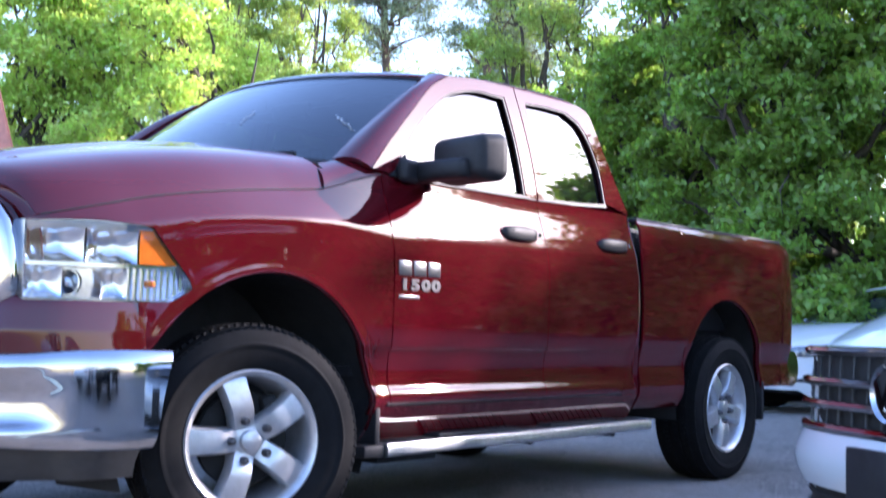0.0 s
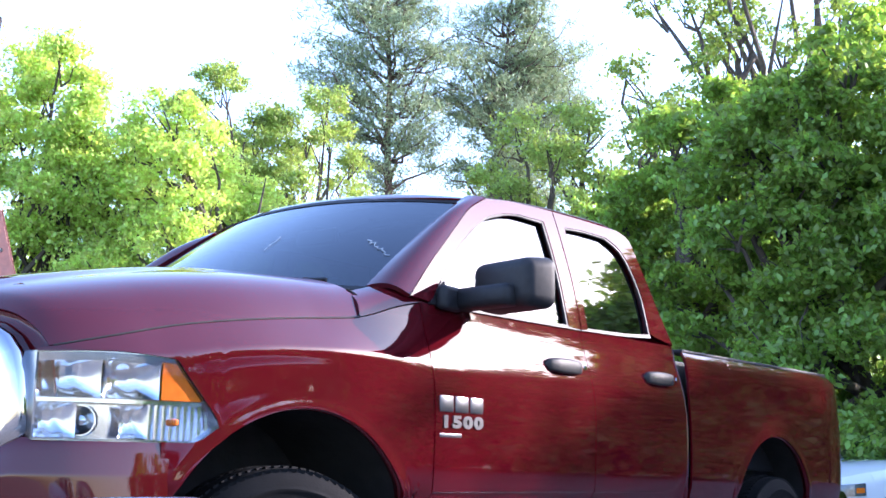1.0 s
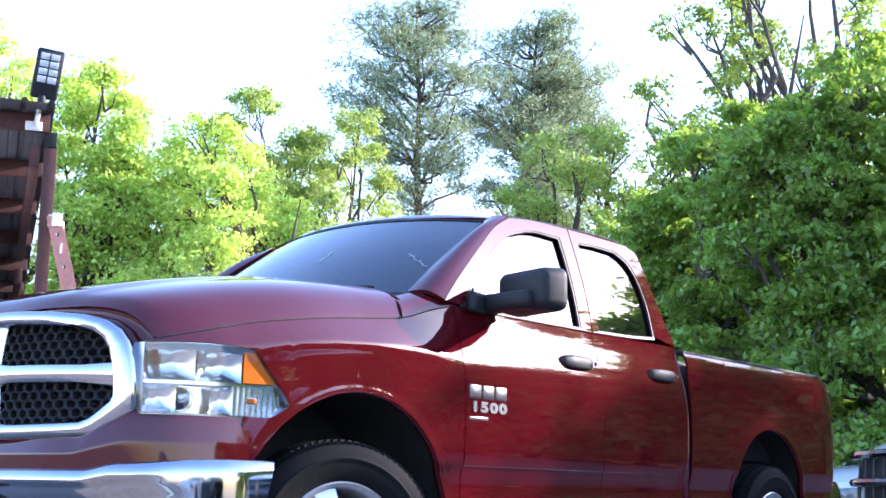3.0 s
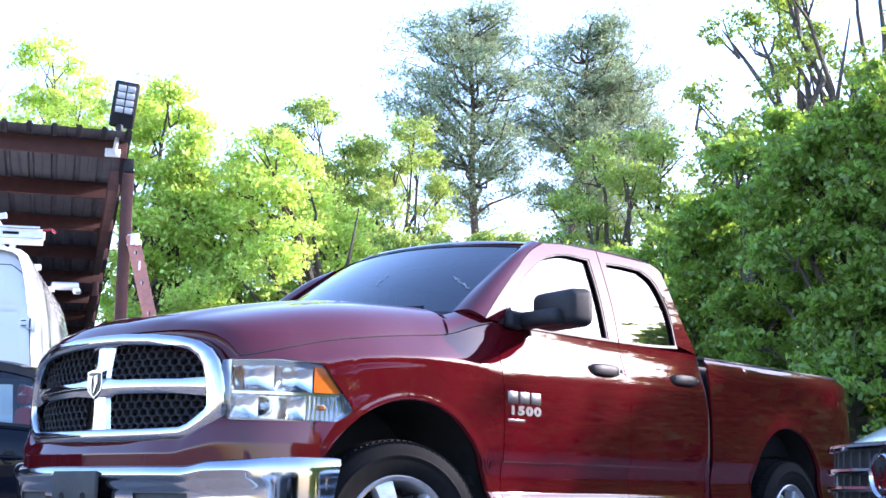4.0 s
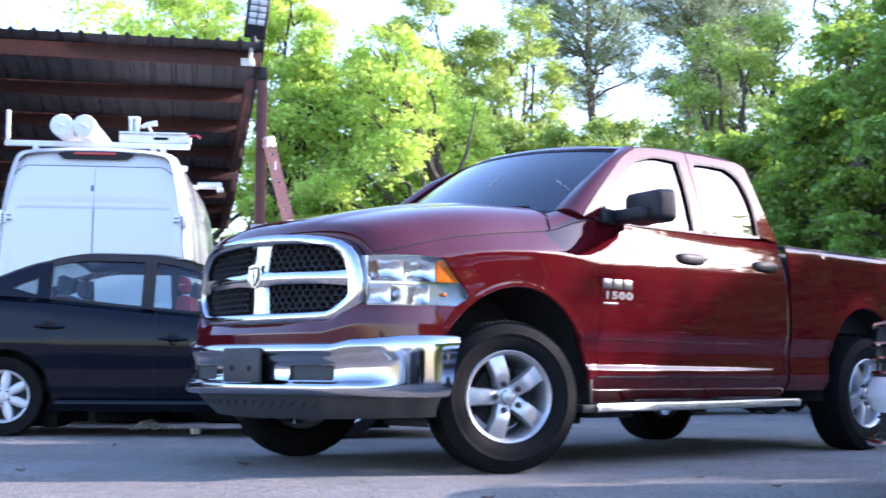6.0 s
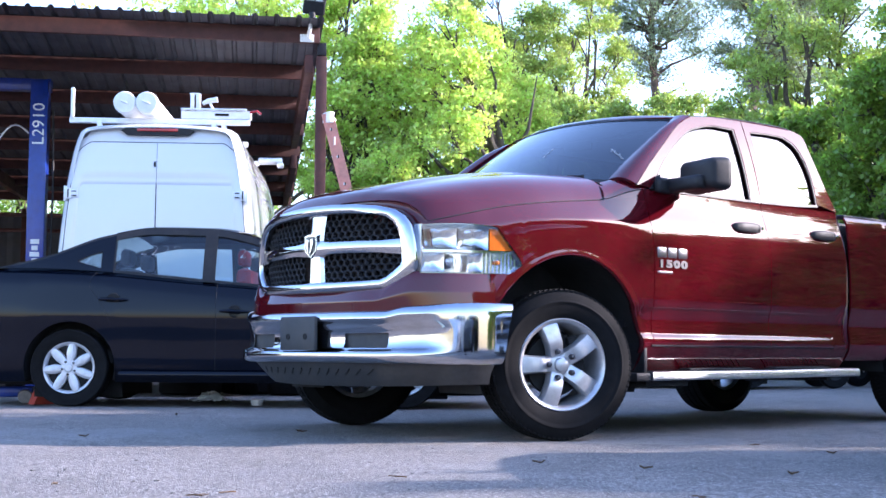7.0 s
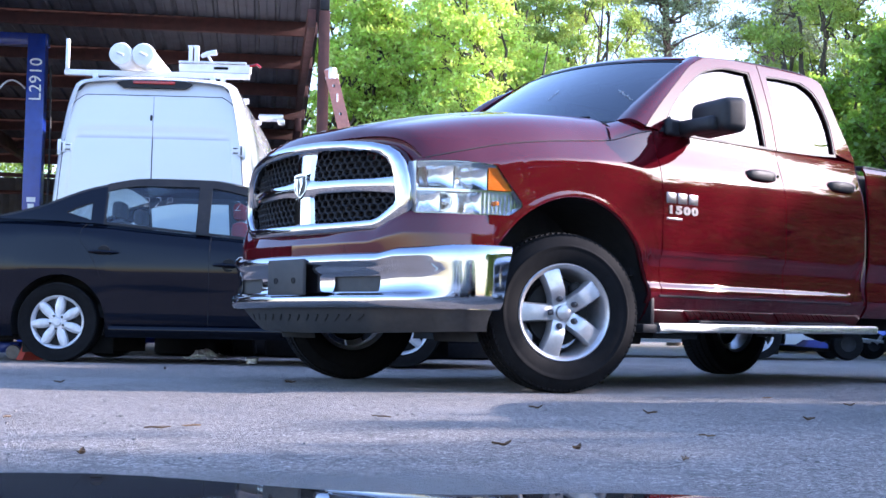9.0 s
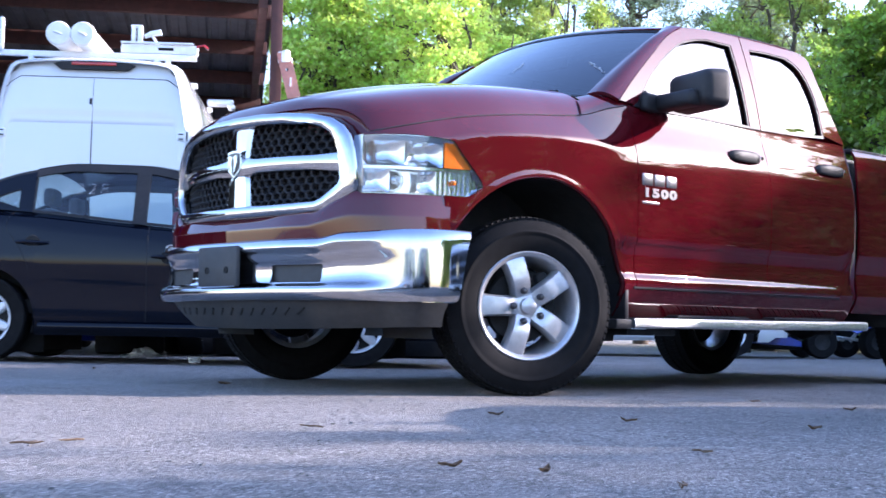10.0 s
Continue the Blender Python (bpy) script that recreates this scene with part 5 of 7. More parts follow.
        part("quarter_seal", fl(Geo().tube([Vector(SP(q0 + (q1 - q0) * u, QTOP(q0 + (q1 - q0) * u), 0.001)) for u in lin(0, 1, 12)] + [Vector(SP(q0 + (q1 - q0) * u, QLOW(q0 + (q1 - q0) * u), 0.001)) for u in lin(0.95, 0, 10)] + [Vector(SP(q0, QTOP(q0), 0.001))], 0.007, 6)), BLACK, car, "black window seal")
        for x0, x1, lo_, hi_ in ((bp - 0.05, bp + 0.05, BELT, ROOF), (wb - 0.32, q0 + 0.002, BELT, ROOF), (q1 - 0.002, xc, BELT, ROOF), (q0, q1, QTOP, ROOF), (q0, q1, BELT, lambda x: QLOW(x) + 0.02)):
            part("pillar", fl(Geo().grid(lambda x, v: SP(x, lo_(x) + max(0.001, hi_(x) - 0.02 - lo_(x)) * v, 0.0), lin(x0, x1, 7), lin(0, 1, 5))), BLACK if x0 == bp - 0.05 else body, car, "", 40, 0.02)
        part("window_divider", fl(Geo().grid(lambda x, v: SP(x, BELT(x) + 0.015 + (ROOF(x) - 0.05 - BELT(x) - 0.015) * v * (1 - 0.85 * (x - wb + 0.335) / 0.075), 0.004), lin(wb - 0.335, wb - 0.26, 5), lin(0, 1, 5))), BLACK, car, "", 40, 0.004)
        part("belt_trim", fl(Geo().grid(lambda x, v: SP(x, BELT(x) + 0.002 + 0.02 * v, 0.004), lin(xa + 0.12, xc - 0.15, 30), [0, 1])), BLACK, car, "", 30, 0.006)
        # seams, handles
        for x0, run in ((xa + 0.10, None), (bp - 0.07, None), (wb - 0.20, curve([(0.0, -0.20), (0.35, -0.10), (0.55, -0.01), (0.72, 0.055), (0.88, 0.045), (1.0, 0.01)]))):
            q = Geo().tube([Vector(flank_pt(x0 + (run(v) if run else 0.0), v)) + Vector((0, -0.0005, 0)) for v in lin(0.12 if run is None else 0.30, 1.0, 18)], 0.0035, 5)
            part("door_seam", fl(q), DARK, car)
        for x0 in (bp - 0.22, wb - 0.34):
            z0 = BELT(x0) - grip
            out_ = -(PL(x0) + WP(z0, BELT(x0)))
            q = Geo().tube([(x0 - 0.115, out_ - 0.006, z0), (x0 - 0.06, out_ - 0.028, z0), (x0 + 0.06, out_ - 0.028, z0 + 0.004), (x0 + 0.115, out_ - 0.006, z0 + 0.004)], [0.010, 0.013, 0.014, 0.011], 8)
            part("door_handle", fl(q), body if body is NAVY else BLACK, car)
            q = Geo().lathe([(0.0, -0.004), (0.048, -0.004), (0.055, 0.002)], 20, "y", (x0, out_ - 0.002, z0))
            part("handle_recess", fl(q), DARK, car)
        q = Geo().grid(lambda x, v: (x, -(PL(x) + 0.004 + 0.014 * math.sin(math.pi * v)), 0.235 + 0.05 * v), lin(R + 0.09, wb - R - 0.09, 12), lin(0, 1, 5))
        part("sill", fl(q), body, car, "", 40)
        q = Geo().box((xa + 0.28, -(half + 0.07), BELT(xa) + 0.05), (0.12, 0.17, 0.11), bevel=0.035, seg=3)
        part("door_mirror", fl(q), body, car)
        for cx_, cz_, r_ in arches:
            q = Geo().grid(lambda a, d: (cx_ - (r_ + 0.004) * math.cos(a), -(half - 0.01 - 0.30 * d), cz_ + (r_ + 0.004) * math.sin(a)), lin(-0.3, math.pi + 0.3, 20), [0, 1])
            q.box((cx_, -(half - 0.32), cz_), (2 * r_, 0.01, 1.4 * r_))
            part("wheel_housing", fl(q), DARK, car)
    TP = lambda x, v: (x, v * TY(x, ROOF(x)), ROOF(x) + 0.045 * (1 - abs(v) ** 2.4) * min(1.0, (ROOF(x) - BELT(x)) / 0.25))
    vv = lin(-1, 1, 21)
    part("roof", Geo().grid(TP, lin(xa + 0.86, xc - 0.92, 16), vv), body, car, "", 40, 0.015)
    for nm, x0, x1 in (("windscreen", xa + 0.02, xa + 0.87), ("rear_window", xc - 0.93, xc - 0.02)):
        pane = part(nm, Geo().grid(TP, lin(x0, x1, 10), vv), GLASS_CAR, car)
        pane.visible_shadow = False
    # lamps, bumper, cabin
    for s_ in (-1, 1):
        fl = (lambda q: q) if s_ < 0 else (lambda q: q.mirrored())
        lamp = lambda x, z, out: (x, -(PL(x) + WP(z, BELT(x)) + out), z)
        q = Geo().grid(lambda x, v: lamp(x, 0.60 + (0.10 + 0.06 * (x + front)) * v + 0.04 * (x + front), 0.012), lin(-front + 0.02, -front + 0.42, 10), lin(0, 1, 5))
        hl_ = part("headlight", fl(q), LENS_BRIGHT, car, "clear headlight", 30, 0.01)
        q = Geo().grid(lambda x, v: lamp(x, 0.625 + 0.05 * v + 0.05 * (x + front), 0.021), lin(-front + 0.31, -front + 0.40, 4), lin(0, 1, 3))
        part("turn_signal", fl(q), AMBER, hl_, "amber turn signal")
        q = Geo().grid(lambda x, v: (x + 0.004, -(PL(x) + 0.006 - 0.02 * v), 0.76 + 0.17 * v), lin(rear - 0.34, rear - 0.02, 10), lin(0, 1, 5))
        part("tail_light", fl(q), LAMP_RED, car, "red tail light", 30, 0.01)
    q = Geo()
    q.box(((rear - front) / 2, 0, 0.26), (L - 0.5, half * 1.3, 0.10))
    q.box((bp, 0, 0.40), (2.1, half * 1.75, 0.10))
    q.tube([(wb + 0.3, 0.4, 0.19), (rear - 0.1, 0.45, 0.20)], 0.03, 8)
    for x in (0.0, wb):
        q.box((x, 0, 0.48), (1.1, 2 * (half - 0.27), 0.52))
    part("underbody", q, DARK, car)
    for x in (bp - 0.25, bp + 0.72):
        for y in (-0.37, 0.37):
            q = Geo().box((x, y, 0.85), (0.14, 0.46, 0.56), bevel=0.05)
            q.box((x + 0.03, y, 1.22), (0.09, 0.24, 0.14), bevel=0.035)
            part("seat", q, CLOTH_RED if body is NAVY and x < bp and y > 0 else SEAT, car)
    q = Geo().box((xa + 0.5, 0, belt0 - 0.06), (0.5, half * 1.6, 0.12), bevel=0.03)
    part("dashboard", q, BLACK, car)
    for x in (0.0, wb):
        car_wheel(car, pose(x, -(half - 0.10), R, 0, 12 + 25 * x, 0), R, 0.20, petals, petal_w)
        car_wheel(car, pose(x, half - 0.10, R, 0, 31 - 9 * x, 180), R, 0.20, petals, petal_w)
    return car, PL


CLOTH_RED = mat("red_seat_cloth", (0.20, 0.012, 0.018), 0.85, vary=0.2, scale=40)
GLASS_CAR = glass("car_glass", (0.80, 0.90, 0.92), 0.90)
LENS_BRIGHT = mat("lamp_unit", (0.14, 0.155, 0.18), 0.15, 0.5, 0.6, vary=0.35, scale=35)
navy, _ = parked_car("navy_sedan", "dark navy four-door sedan with silver wheel covers", pose(2.20, 3.10, 0, 0, 0, 140.3), NAVY, deck=1.10, belt0=0.905, belt1=1.09, bp=1.565, petal_w=0.031, grip=0.215, crease=0.035)
# chalked stock number on the right-hand glass
letters("2228", 0.135, 0.001, pose(1.97, 0.755, 1.255, 64, 0, 180), CHALK, navy, "chalk_number", 1.3, 0.0060)
letters("22", 0.135, 0.001, pose(1.26, 0.752, 1.235, 64, 0, 180), CHALK, navy, "chalk_number", 1.3, 0.0060)

silver, SPL = parked_car("silver_sedan", "pale silver sedan with a chrome-barred grille", pose(1.068, -3.672, 0, 0, 0, -38.5), SILVER, 4.75, 0.92, 2.78, 0.90, 1.50, 0.33, 0.50, 3.40, 1.02, 1.10, 0.985, 1.06, 5, 0.05)
# grille, chrome bars, round emblem, bracket and lower chrome line
NOSE_PLAN = curve([(0.0, -0.985), (0.30, -0.970), (0.50, -0.935), (0.66, -0.865), (0.76, -0.765), (0.845, -0.58)])
def nose_x(y, z):
    return NOSE_PLAN(abs(y)) - 0.015 * math.sin(math.pi * min(1, max(0, (z - 0.26) / 0.5)))
g = Geo().grid(lambda y, z: (nose_x(y, z) + 0.010, y, z), lin(-0.60, 0.60, 25), lin(0.505, 0.735, 5), flip=True)
part("grille", g, DARK, silver, "black grille behind chrome bars", 30)
for z in (0.522, 0.588, 0.652, 0.740):
    g = Geo().tube([(nose_x(y, z) - 0.018, y, z) for y in lin(-0.62 + 0.02 * (0.74 - z), 0.62, 33)], 0.014 if z < 0.74 else 0.015, 8)
    part("grille_bar", g, CHROME, silver)
for k in range(15):
    y = -0.56 + 0.08 * k
    g = Geo().tube([(nose_x(y, 0.51) - 0.004, y, 0.510), (nose_x(y, 0.74) - 0.004, y, 0.738)], 0.004, 5)
    part("grille_slat", g, GREY, silver)
g = Geo().lathe([(0.0, 0.0), (0.066, -0.004), (0.076, -0.016), (0.080, -0.004), (0.078, 0.02)], 36, "x", (-1.02, 0, 0.634))
em = part("emblem", g, CHROME, silver, "round chrome emblem")
part("emblem_field", Geo().lathe([(0.0, -0.003), (0.062, -0.007), (0.064, -0.003)], 30, "x", (-1.022, 0, 0.634)), DARK, em)
g = Geo()
for s_ in (-1, 1):
    g.prism([(s_ * 0.062, 0.028), (s_ * 0.046, 0.042), (s_ * 0.018, -0.02), (0.0, 0.03), (0.0, 0.002), (s_ * 0.014, -0.05), (s_ * 0.028, -0.05)], lambda u, v, h: (-1.029 - h, u, 0.634 + v), 0.0, 0.006)
part("emblem_relief", g, CHROME, em)
g = Geo()
g.grid(lambda y, v: (nose_x(y, 0.5) - 0.02 - 0.03 * math.sin(math.pi * v), y, 0.355 + 0.150 * v), lin(-0.83, 0.83, 49), lin(0, 1, 7), flip=True)
part("bumper", g, SILVER, silver, "", 40, 0.01)
g = Geo().grid(lambda y, v: (nose_x(y, 0.4) + 0.015, y, 0.225 + 0.135 * v), lin(-0.76, 0.76, 25), lin(0, 1, 4), flip=True)
part("air_intake", g, DARK, silver, "", 30, 0.02)
for k in range(3):
    g = Geo().tube([(nose_x(y, 0.4) - 0.004, y, 0.255 + 0.035 * k) for y in lin(-0.70, 0.70, 21)], 0.006, 5)
    part("intake_slat", g, DARK, silver)
g = Geo().tube([(nose_x(y, 0.3) - 0.055, y, 0.214 + 0.05 * abs(y) ** 4) for y in lin(-0.80, 0.80, 33)], 0.016, 6)
part("chrome_line", g, CHROME, silver, "chrome strip along the lower bumper")
part("plate_bracket", Geo().box((-1.052, 0.0, 0.402), (0.02, 0.31, 0.170), bevel=0.006), BLACK, silver, "empty dark plate bracket")

white, WPL = parked_car("white_sedan", "white four-door sedan parked behind the truck", pose(10.95, 1.49, 0, 0, 0, -28), WHITE, 4.55, 0.90, 2.66, 0.88, 1.46, 0.32)
for s_ in (-1, 1):
    g = Geo().grid(lambda x, v: (x + 0.05 * v, -(WPL(x) + 0.016), 0.345 + 0.115 * v), lin(-0.86, -0.62, 6), lin(0, 1, 4))
    part("fog_lamp_recess", g if s_ < 0 else g.mirrored(), BLACK, white, "black recess in the front bumper", 30, 0.006)
parked_car("white_hatchback", "white small car parked at the back of the yard", pose(7.65, 6.9, 0, 0, 0, -38), WHITE, 4.1, 0.82, 2.5, 0.86, 1.48, 0.30, 0.40, 2.9, petals=5)
parked_car("white_sedan", "white sedan parked in the row behind another", pose(15.3, 4.3, 0, 0, 0, -28), WHITE, 4.6, 0.90, 2.7, 0.88, 1.44, 0.32)
# the row across the yard, seen in the truck's chrome
parked_car("blue_sedan", "dark blue sedan parked across the yard", pose(-4.7, -10.6, 0, 0, 0, -84), NAVY, 4.6, 0.90, 2.7, 0.88, 1.46, 0.32)
parked_car("silver_hatchback", "pale silver hatchback parked across the yard", pose(-7.5, -10.9, 0, 0, 0, -88), SILVER, 4.2, 0.85, 2.55, 0.87, 1.50, 0.31, 0.40, 2.95, petals=5)


# ---- steel shelter, van and workshop gear ----
RUST = mat("red_oxide_steel", (0.066, 0.022, 0.017), 0.62, 0.1, vary=0.25, scale=14, bump=0.15, bump_scale=60, dirt=(0.06, 0.035, 0.03), dirt_amount=0.6, dirt_scale=3)
SHEET = mat("galvanised_sheet", (0.065, 0.068, 0.080), 0.55, 0.3, vary=0.2, scale=5, dirt=(0.10, 0.08, 0.07), dirt_amount=0.5, dirt_scale=2)
BLUE = mat("blue_enamel", (0.008, 0.035, 0.28), 0.35, 0.0, 0.4, vary=0.15, scale=12, dirt=(0.05, 0.05, 0.06), dirt_amount=0.3, dirt_scale=4)
FIBRE = mat("orange_fibreglass", (0.47, 0.20, 0.155), 0.55, vary=0.15, scale=25, bump=0.1, dirt=(0.25, 0.2, 0.18), dirt_amount=0.4, dirt_scale=5)
ALU = mat("aluminium", (0.62, 0.63, 0.65), 0.38, 0.8, vary=0.1, scale=20)
PVC = mat("white_pvc", (0.78, 0.79, 0.78), 0.42, vary=0.05, scale=15, dirt=(0.45, 0.42, 0.36), dirt_amount=0.3, dirt_scale=5)
OFFWHITE = mat("powder_white", (0.74, 0.76, 0.78), 0.4, 0.1, vary=0.05, scale=15, dirt=(0.4, 0.36, 0.3), dirt_amount=0.25, dirt_scale=6)
SHED = pose(3.06, 5.95, 0, 0, 0, -32)      # x along the front beam to its outer end, y into the shelter
shed = thing("steel_shelter", "open steel shelter with rust-red beams and ribbed metal roof", "shelter", SHED)
SLOPE = -0.055
def roof_z(y):
    return 3.965 + SLOPE * y
DEPTH, WIDE = 11.0, 14.0
for y in (0.0, 1.55, 3.1, 4.65, 6.2, 7.75, 9.3, 10.8):
    g = Geo().box((0.14 - WIDE / 2, y, roof_z(y) - 0.085), (WIDE, 0.07, 0.17), bevel=0.006)
    part("purlin", g, RUST, shed, "rust-red steel purlin")
for x in (0.03, -4.7, -9.3, -13.9):
    for y0, y1 in ((0.04, 5.5), (5.5, 10.76)):
        g = Geo().box((x, (y0 + y1) / 2, (roof_z(y0) + roof_z(y1)) / 2 - 0.235), (0.09, y1 - y0, 0.20), bevel=0.006)
        part("rafter", g, RUST, shed)
    for y in (0.12, 10.7):
        zt = roof_z(y) - 0.35
        if x == 0.03 and y < 1:
            continue
        g = Geo().box((x, y, zt / 2), (0.12, 0.12, zt), bevel=0.006)
        part("post", g, RUST, shed)
g = Geo().box((0.165, 0.06, 1.83), (0.115, 0.115, 3.66), bevel=0.006)
part("post", g, RUST, shed, "rust-red square steel post")
part("post_cap", Geo().box((0.165, 0.06, 3.74), (0.10, 0.10, 0.14), bevel=0.004), BLACK, shed)
# ribbed sheets, each with its own laps
for k in range(15):
    x0 = -WIDE + 0.22 + k * 0.93
    g = Geo()
    prof = []
    for r_ in range(4):
        b = x0 + r_ * 0.2325
        prof += [(b, 0.0), (b + 0.070, 0.0), (b + 0.085, 0.006), (b + 0.10, 0.0), (b + 0.165, 0.0), (b + 0.182, 0.030), (b + 0.212, 0.030)]
    prof.append((x0 + 0.93, 0.0))
    g.grid(lambda p_, y: (p_[0], y, roof_z(y) + 0.006 + p_[1]), prof, lin(-0.34, DEPTH, 4))
    part("roof_sheet", g, SHEET, shed, "", 20)
# rear and side closing sheets, far back, added to darken the shelter's inside
g = Geo()
g.grid(lambda x, z: (x, DEPTH + 0.02 * math.sin(x * 27), z), lin(-WIDE, 0.1, 260), [0.0, 2.96])
g.grid(lambda y, z: (-WIDE + 0.02 * math.sin(y * 27), y, z), lin(0.0, DEPTH, 200), [0.0, 3.2])
part("back_shade_sheet", g, SHEET, shed, "", 30)
# purlin end clips along the outer edge
for y in (1.55, 3.1, 4.65, 6.2):
    part("clip", Geo().box((0.15, y - 0.05, roof_z(y) - 0.16), (0.02, 0.05, 0.035)), ALU, shed)
# steel rods and clutter low under the roof
for y in (5.0, 7.5):
    part("pipe", Geo().tube([(-9, y, 2.35), (-2.6, y, 2.35)], 0.03, 8), RUST, shed)

# floodlight on its arm
lamp = thing("floodlight", "black solar floodlight with white LED panel on a metal arm", "floodlight", SHED @ pose(0.0, -0.045, 3.84))
part("mount_plate", Geo().box((0, 0, 0.0), (0.15, 0.012, 0.085), bevel=0.004), OFFWHITE, lamp, "white mounting plate")
for x in (-0.05, 0.05):
    for z in (-0.022, 0.022):
        part("bolt", Geo().lathe([(0.0, -0.012), (0.010, -0.012), (0.010, 0.0)], 8, "y", (x, -0.006, z)), ALU, lamp)
part("arm", Geo().tube([(0.015, -0.02, 0.0), (0.03, -0.05, 0.10), (0.045, -0.07, 0.24)], 0.022, 10), OFFWHITE, lamp, "white metal arm")
hm = pose(0.085, -0.09, 0.475, 14, 6, 0) @ Matrix.Diagonal((1.18, 1.18, 1.18, 1))
part("collar", Geo().lathe([(0.0, -0.05), (0.035, -0.04), (0.04, 0.0), (0.03, 0.03)], 14, "z", (0.05, -0.07, 0.24)), BLACK, lamp)
head = part("lamp_head", Geo().box((0, 0, 0), (0.205, 0.055, 0.39), hm, bevel=0.02, seg=3), BLACK, lamp, "black lamp housing")
LED = mat("led_panel", (0.62, 0.64, 0.66), 0.25, 0.2, 0.5, vary=0.1, scale=30)
part("panel_frame", Geo().box((0, -0.030, 0.045), (0.165, 0.008, 0.255), hm, bevel=0.003), GREY, head)
for i in range(2):
    for j in range(4):
        part("led_module", Geo().box((-0.038 + 0.076 * i, -0.036, -0.045 + 0.060 * j), (0.066, 0.008, 0.050), hm, bevel=0.003), LED, head)

# extension ladder leaning on the post
ladder = thing("extension_ladder", "faded orange fibreglass ladder leaning against the shelter post", "ladder")
LB, LT = Vector((3.87, 5.33, 0.0)), Vector((3.24, 5.80, 3.02))
ax_ = (LT - LB).normalized()
sd = Vector((0.62, 0.785, 0.0))
sd = (sd - ax_ * sd.dot(ax_)).normalized()
nn = ax_.cross(sd)
def along(t, a, b):
    return LB + (LT - LB) * t + sd * a + nn * b
for a in (-0.02, 0.36):
    for w_, o in ((0.085, 0.0),):
        g = Geo()
        sec = [(-0.016, -0.064), (0.016, -0.064), (0.016, -0.057), (-0.010, -0.057), (-0.010, 0.057), (0.016, 0.057), (0.016, 0.064), (-0.016, 0.064)]
        g.grid(lambda t, s_: tuple(along(t, a + s_[0] * (1 if a < 0 else -1), s_[1])), lin(0, 1, 4), sec, closed=True)
        part("rail", g, FIBRE, ladder, "faded orange fibreglass rail", 30)
    part("rail_cap", Geo().box(along(0.985, a, 0), (0.06, 0.14, 0.12), bevel=0.012), OFFWHITE, ladder, "pale plastic end cap")
for k in range(10):
    t = 0.06 + 0.098 * k
    part("rung", Geo().tube([along(t, -0.04, 0), along(t, 0.38, 0)], 0.016, 8), ALU, ladder)
    for a in (-0.038, 0.378):
        part("rung_end", Geo().lathe([(0.0, -0.004), (0.018, -0.004), (0.018, 0.004), (0.0, 0.004)], 10, "x", along(t, a, 0)), BLACK, ladder)
part("sticker", Geo().box(along(0.90, -0.038, 0), (0.003, 0.05, 0.09)), OFFWHITE, ladder)
# junction box on the post
jb = thing("junction_box", "small grey metal junction box on the steel post", "junction box", SHED @ pose(0.15, -0.05, 1.96))
part("box_body", Geo().box((0, 0, 0), (0.17, 0.10, 0.24), bevel=0.01), mat("grey_metal", (0.26, 0.29, 0.33), 0.45, 0.4, vary=0.08), jb)
part("box_lid", Geo().box((0, -0.055, 0), (0.155, 0.012, 0.22), bevel=0.004), mat("grey_lid", (0.29, 0.32, 0.36), 0.45, 0.4, vary=0.08), jb)

# two-post lift
lift = thing("vehicle_lift", "blue two-post vehicle lift with white lettering", "vehicle lift", SHED @ pose(0, 0, 0))
def shed_local(x, y):
    q = SHED.inverted() @ Vector((x, y, 0))
    return q.x, q.y
lx, ly = shed_local(1.45, 9.20)
col = part("column", Geo().box((lx, ly, 1.83), (0.205, 0.22, 3.66), bevel=0.012), BLUE, lift, "blue enamelled steel column")
part("column", Geo().box((lx - 3.0, ly, 1.83), (0.25, 0.22, 3.66), bevel=0.012), BLUE, lift)
part("crossbeam", Geo().box((lx - 1.5, ly, 3.60), (3.25, 0.16, 0.14), bevel=0.01), BLUE, lift)
part("base_plate", Geo().box((lx, ly, 0.02), (0.5, 0.5, 0.04)), BLUE, lift)
part("carriage", Geo().box((lx + 0.17, ly, 0.55), (0.14, 0.26, 0.9), bevel=0.01), BLUE, lift)
part("hose", Geo().tube([(lx + 0.16, ly - 0.05, 3.3), (lx + 0.18, ly - 0.05, 2.4), (lx + 0.17, ly - 0.05, 1.3)], 0.014, 6), BLACK, lift)
part("hose", Geo().tube([(lx - 0.1 - 0.05 * k, ly - 0.16, 3.0 + 0.16 * math.sin(k * 0.42) - 0.02 * k) for k in range(14)], 0.012, 6), ALU, lift)
letters("L2910", 0.195, 0.003, pose(lx + 0.008, ly - 0.113, 3.12, 90, -90, 0), OFFWHITE, col, "lettering", 1.05)
for k, w_ in enumerate((0.10, 0.06, 0.11, 0.07, 0.10)):
    part("logo_bar", Geo().box((lx, ly - 0.1125, 1.42 + 0.075 * k), (w_, 0.005, 0.055)), OFFWHITE, col)
for k in range(3):
    arm = part("lift_arm", Geo().box((lx + 0.5 + 0.35 * k, ly - 0.5 - 0.3 * k, 0.16), (0.7, 0.12, 0.10), pose(0, 0, 0), bevel=0.01), BLUE, lift)

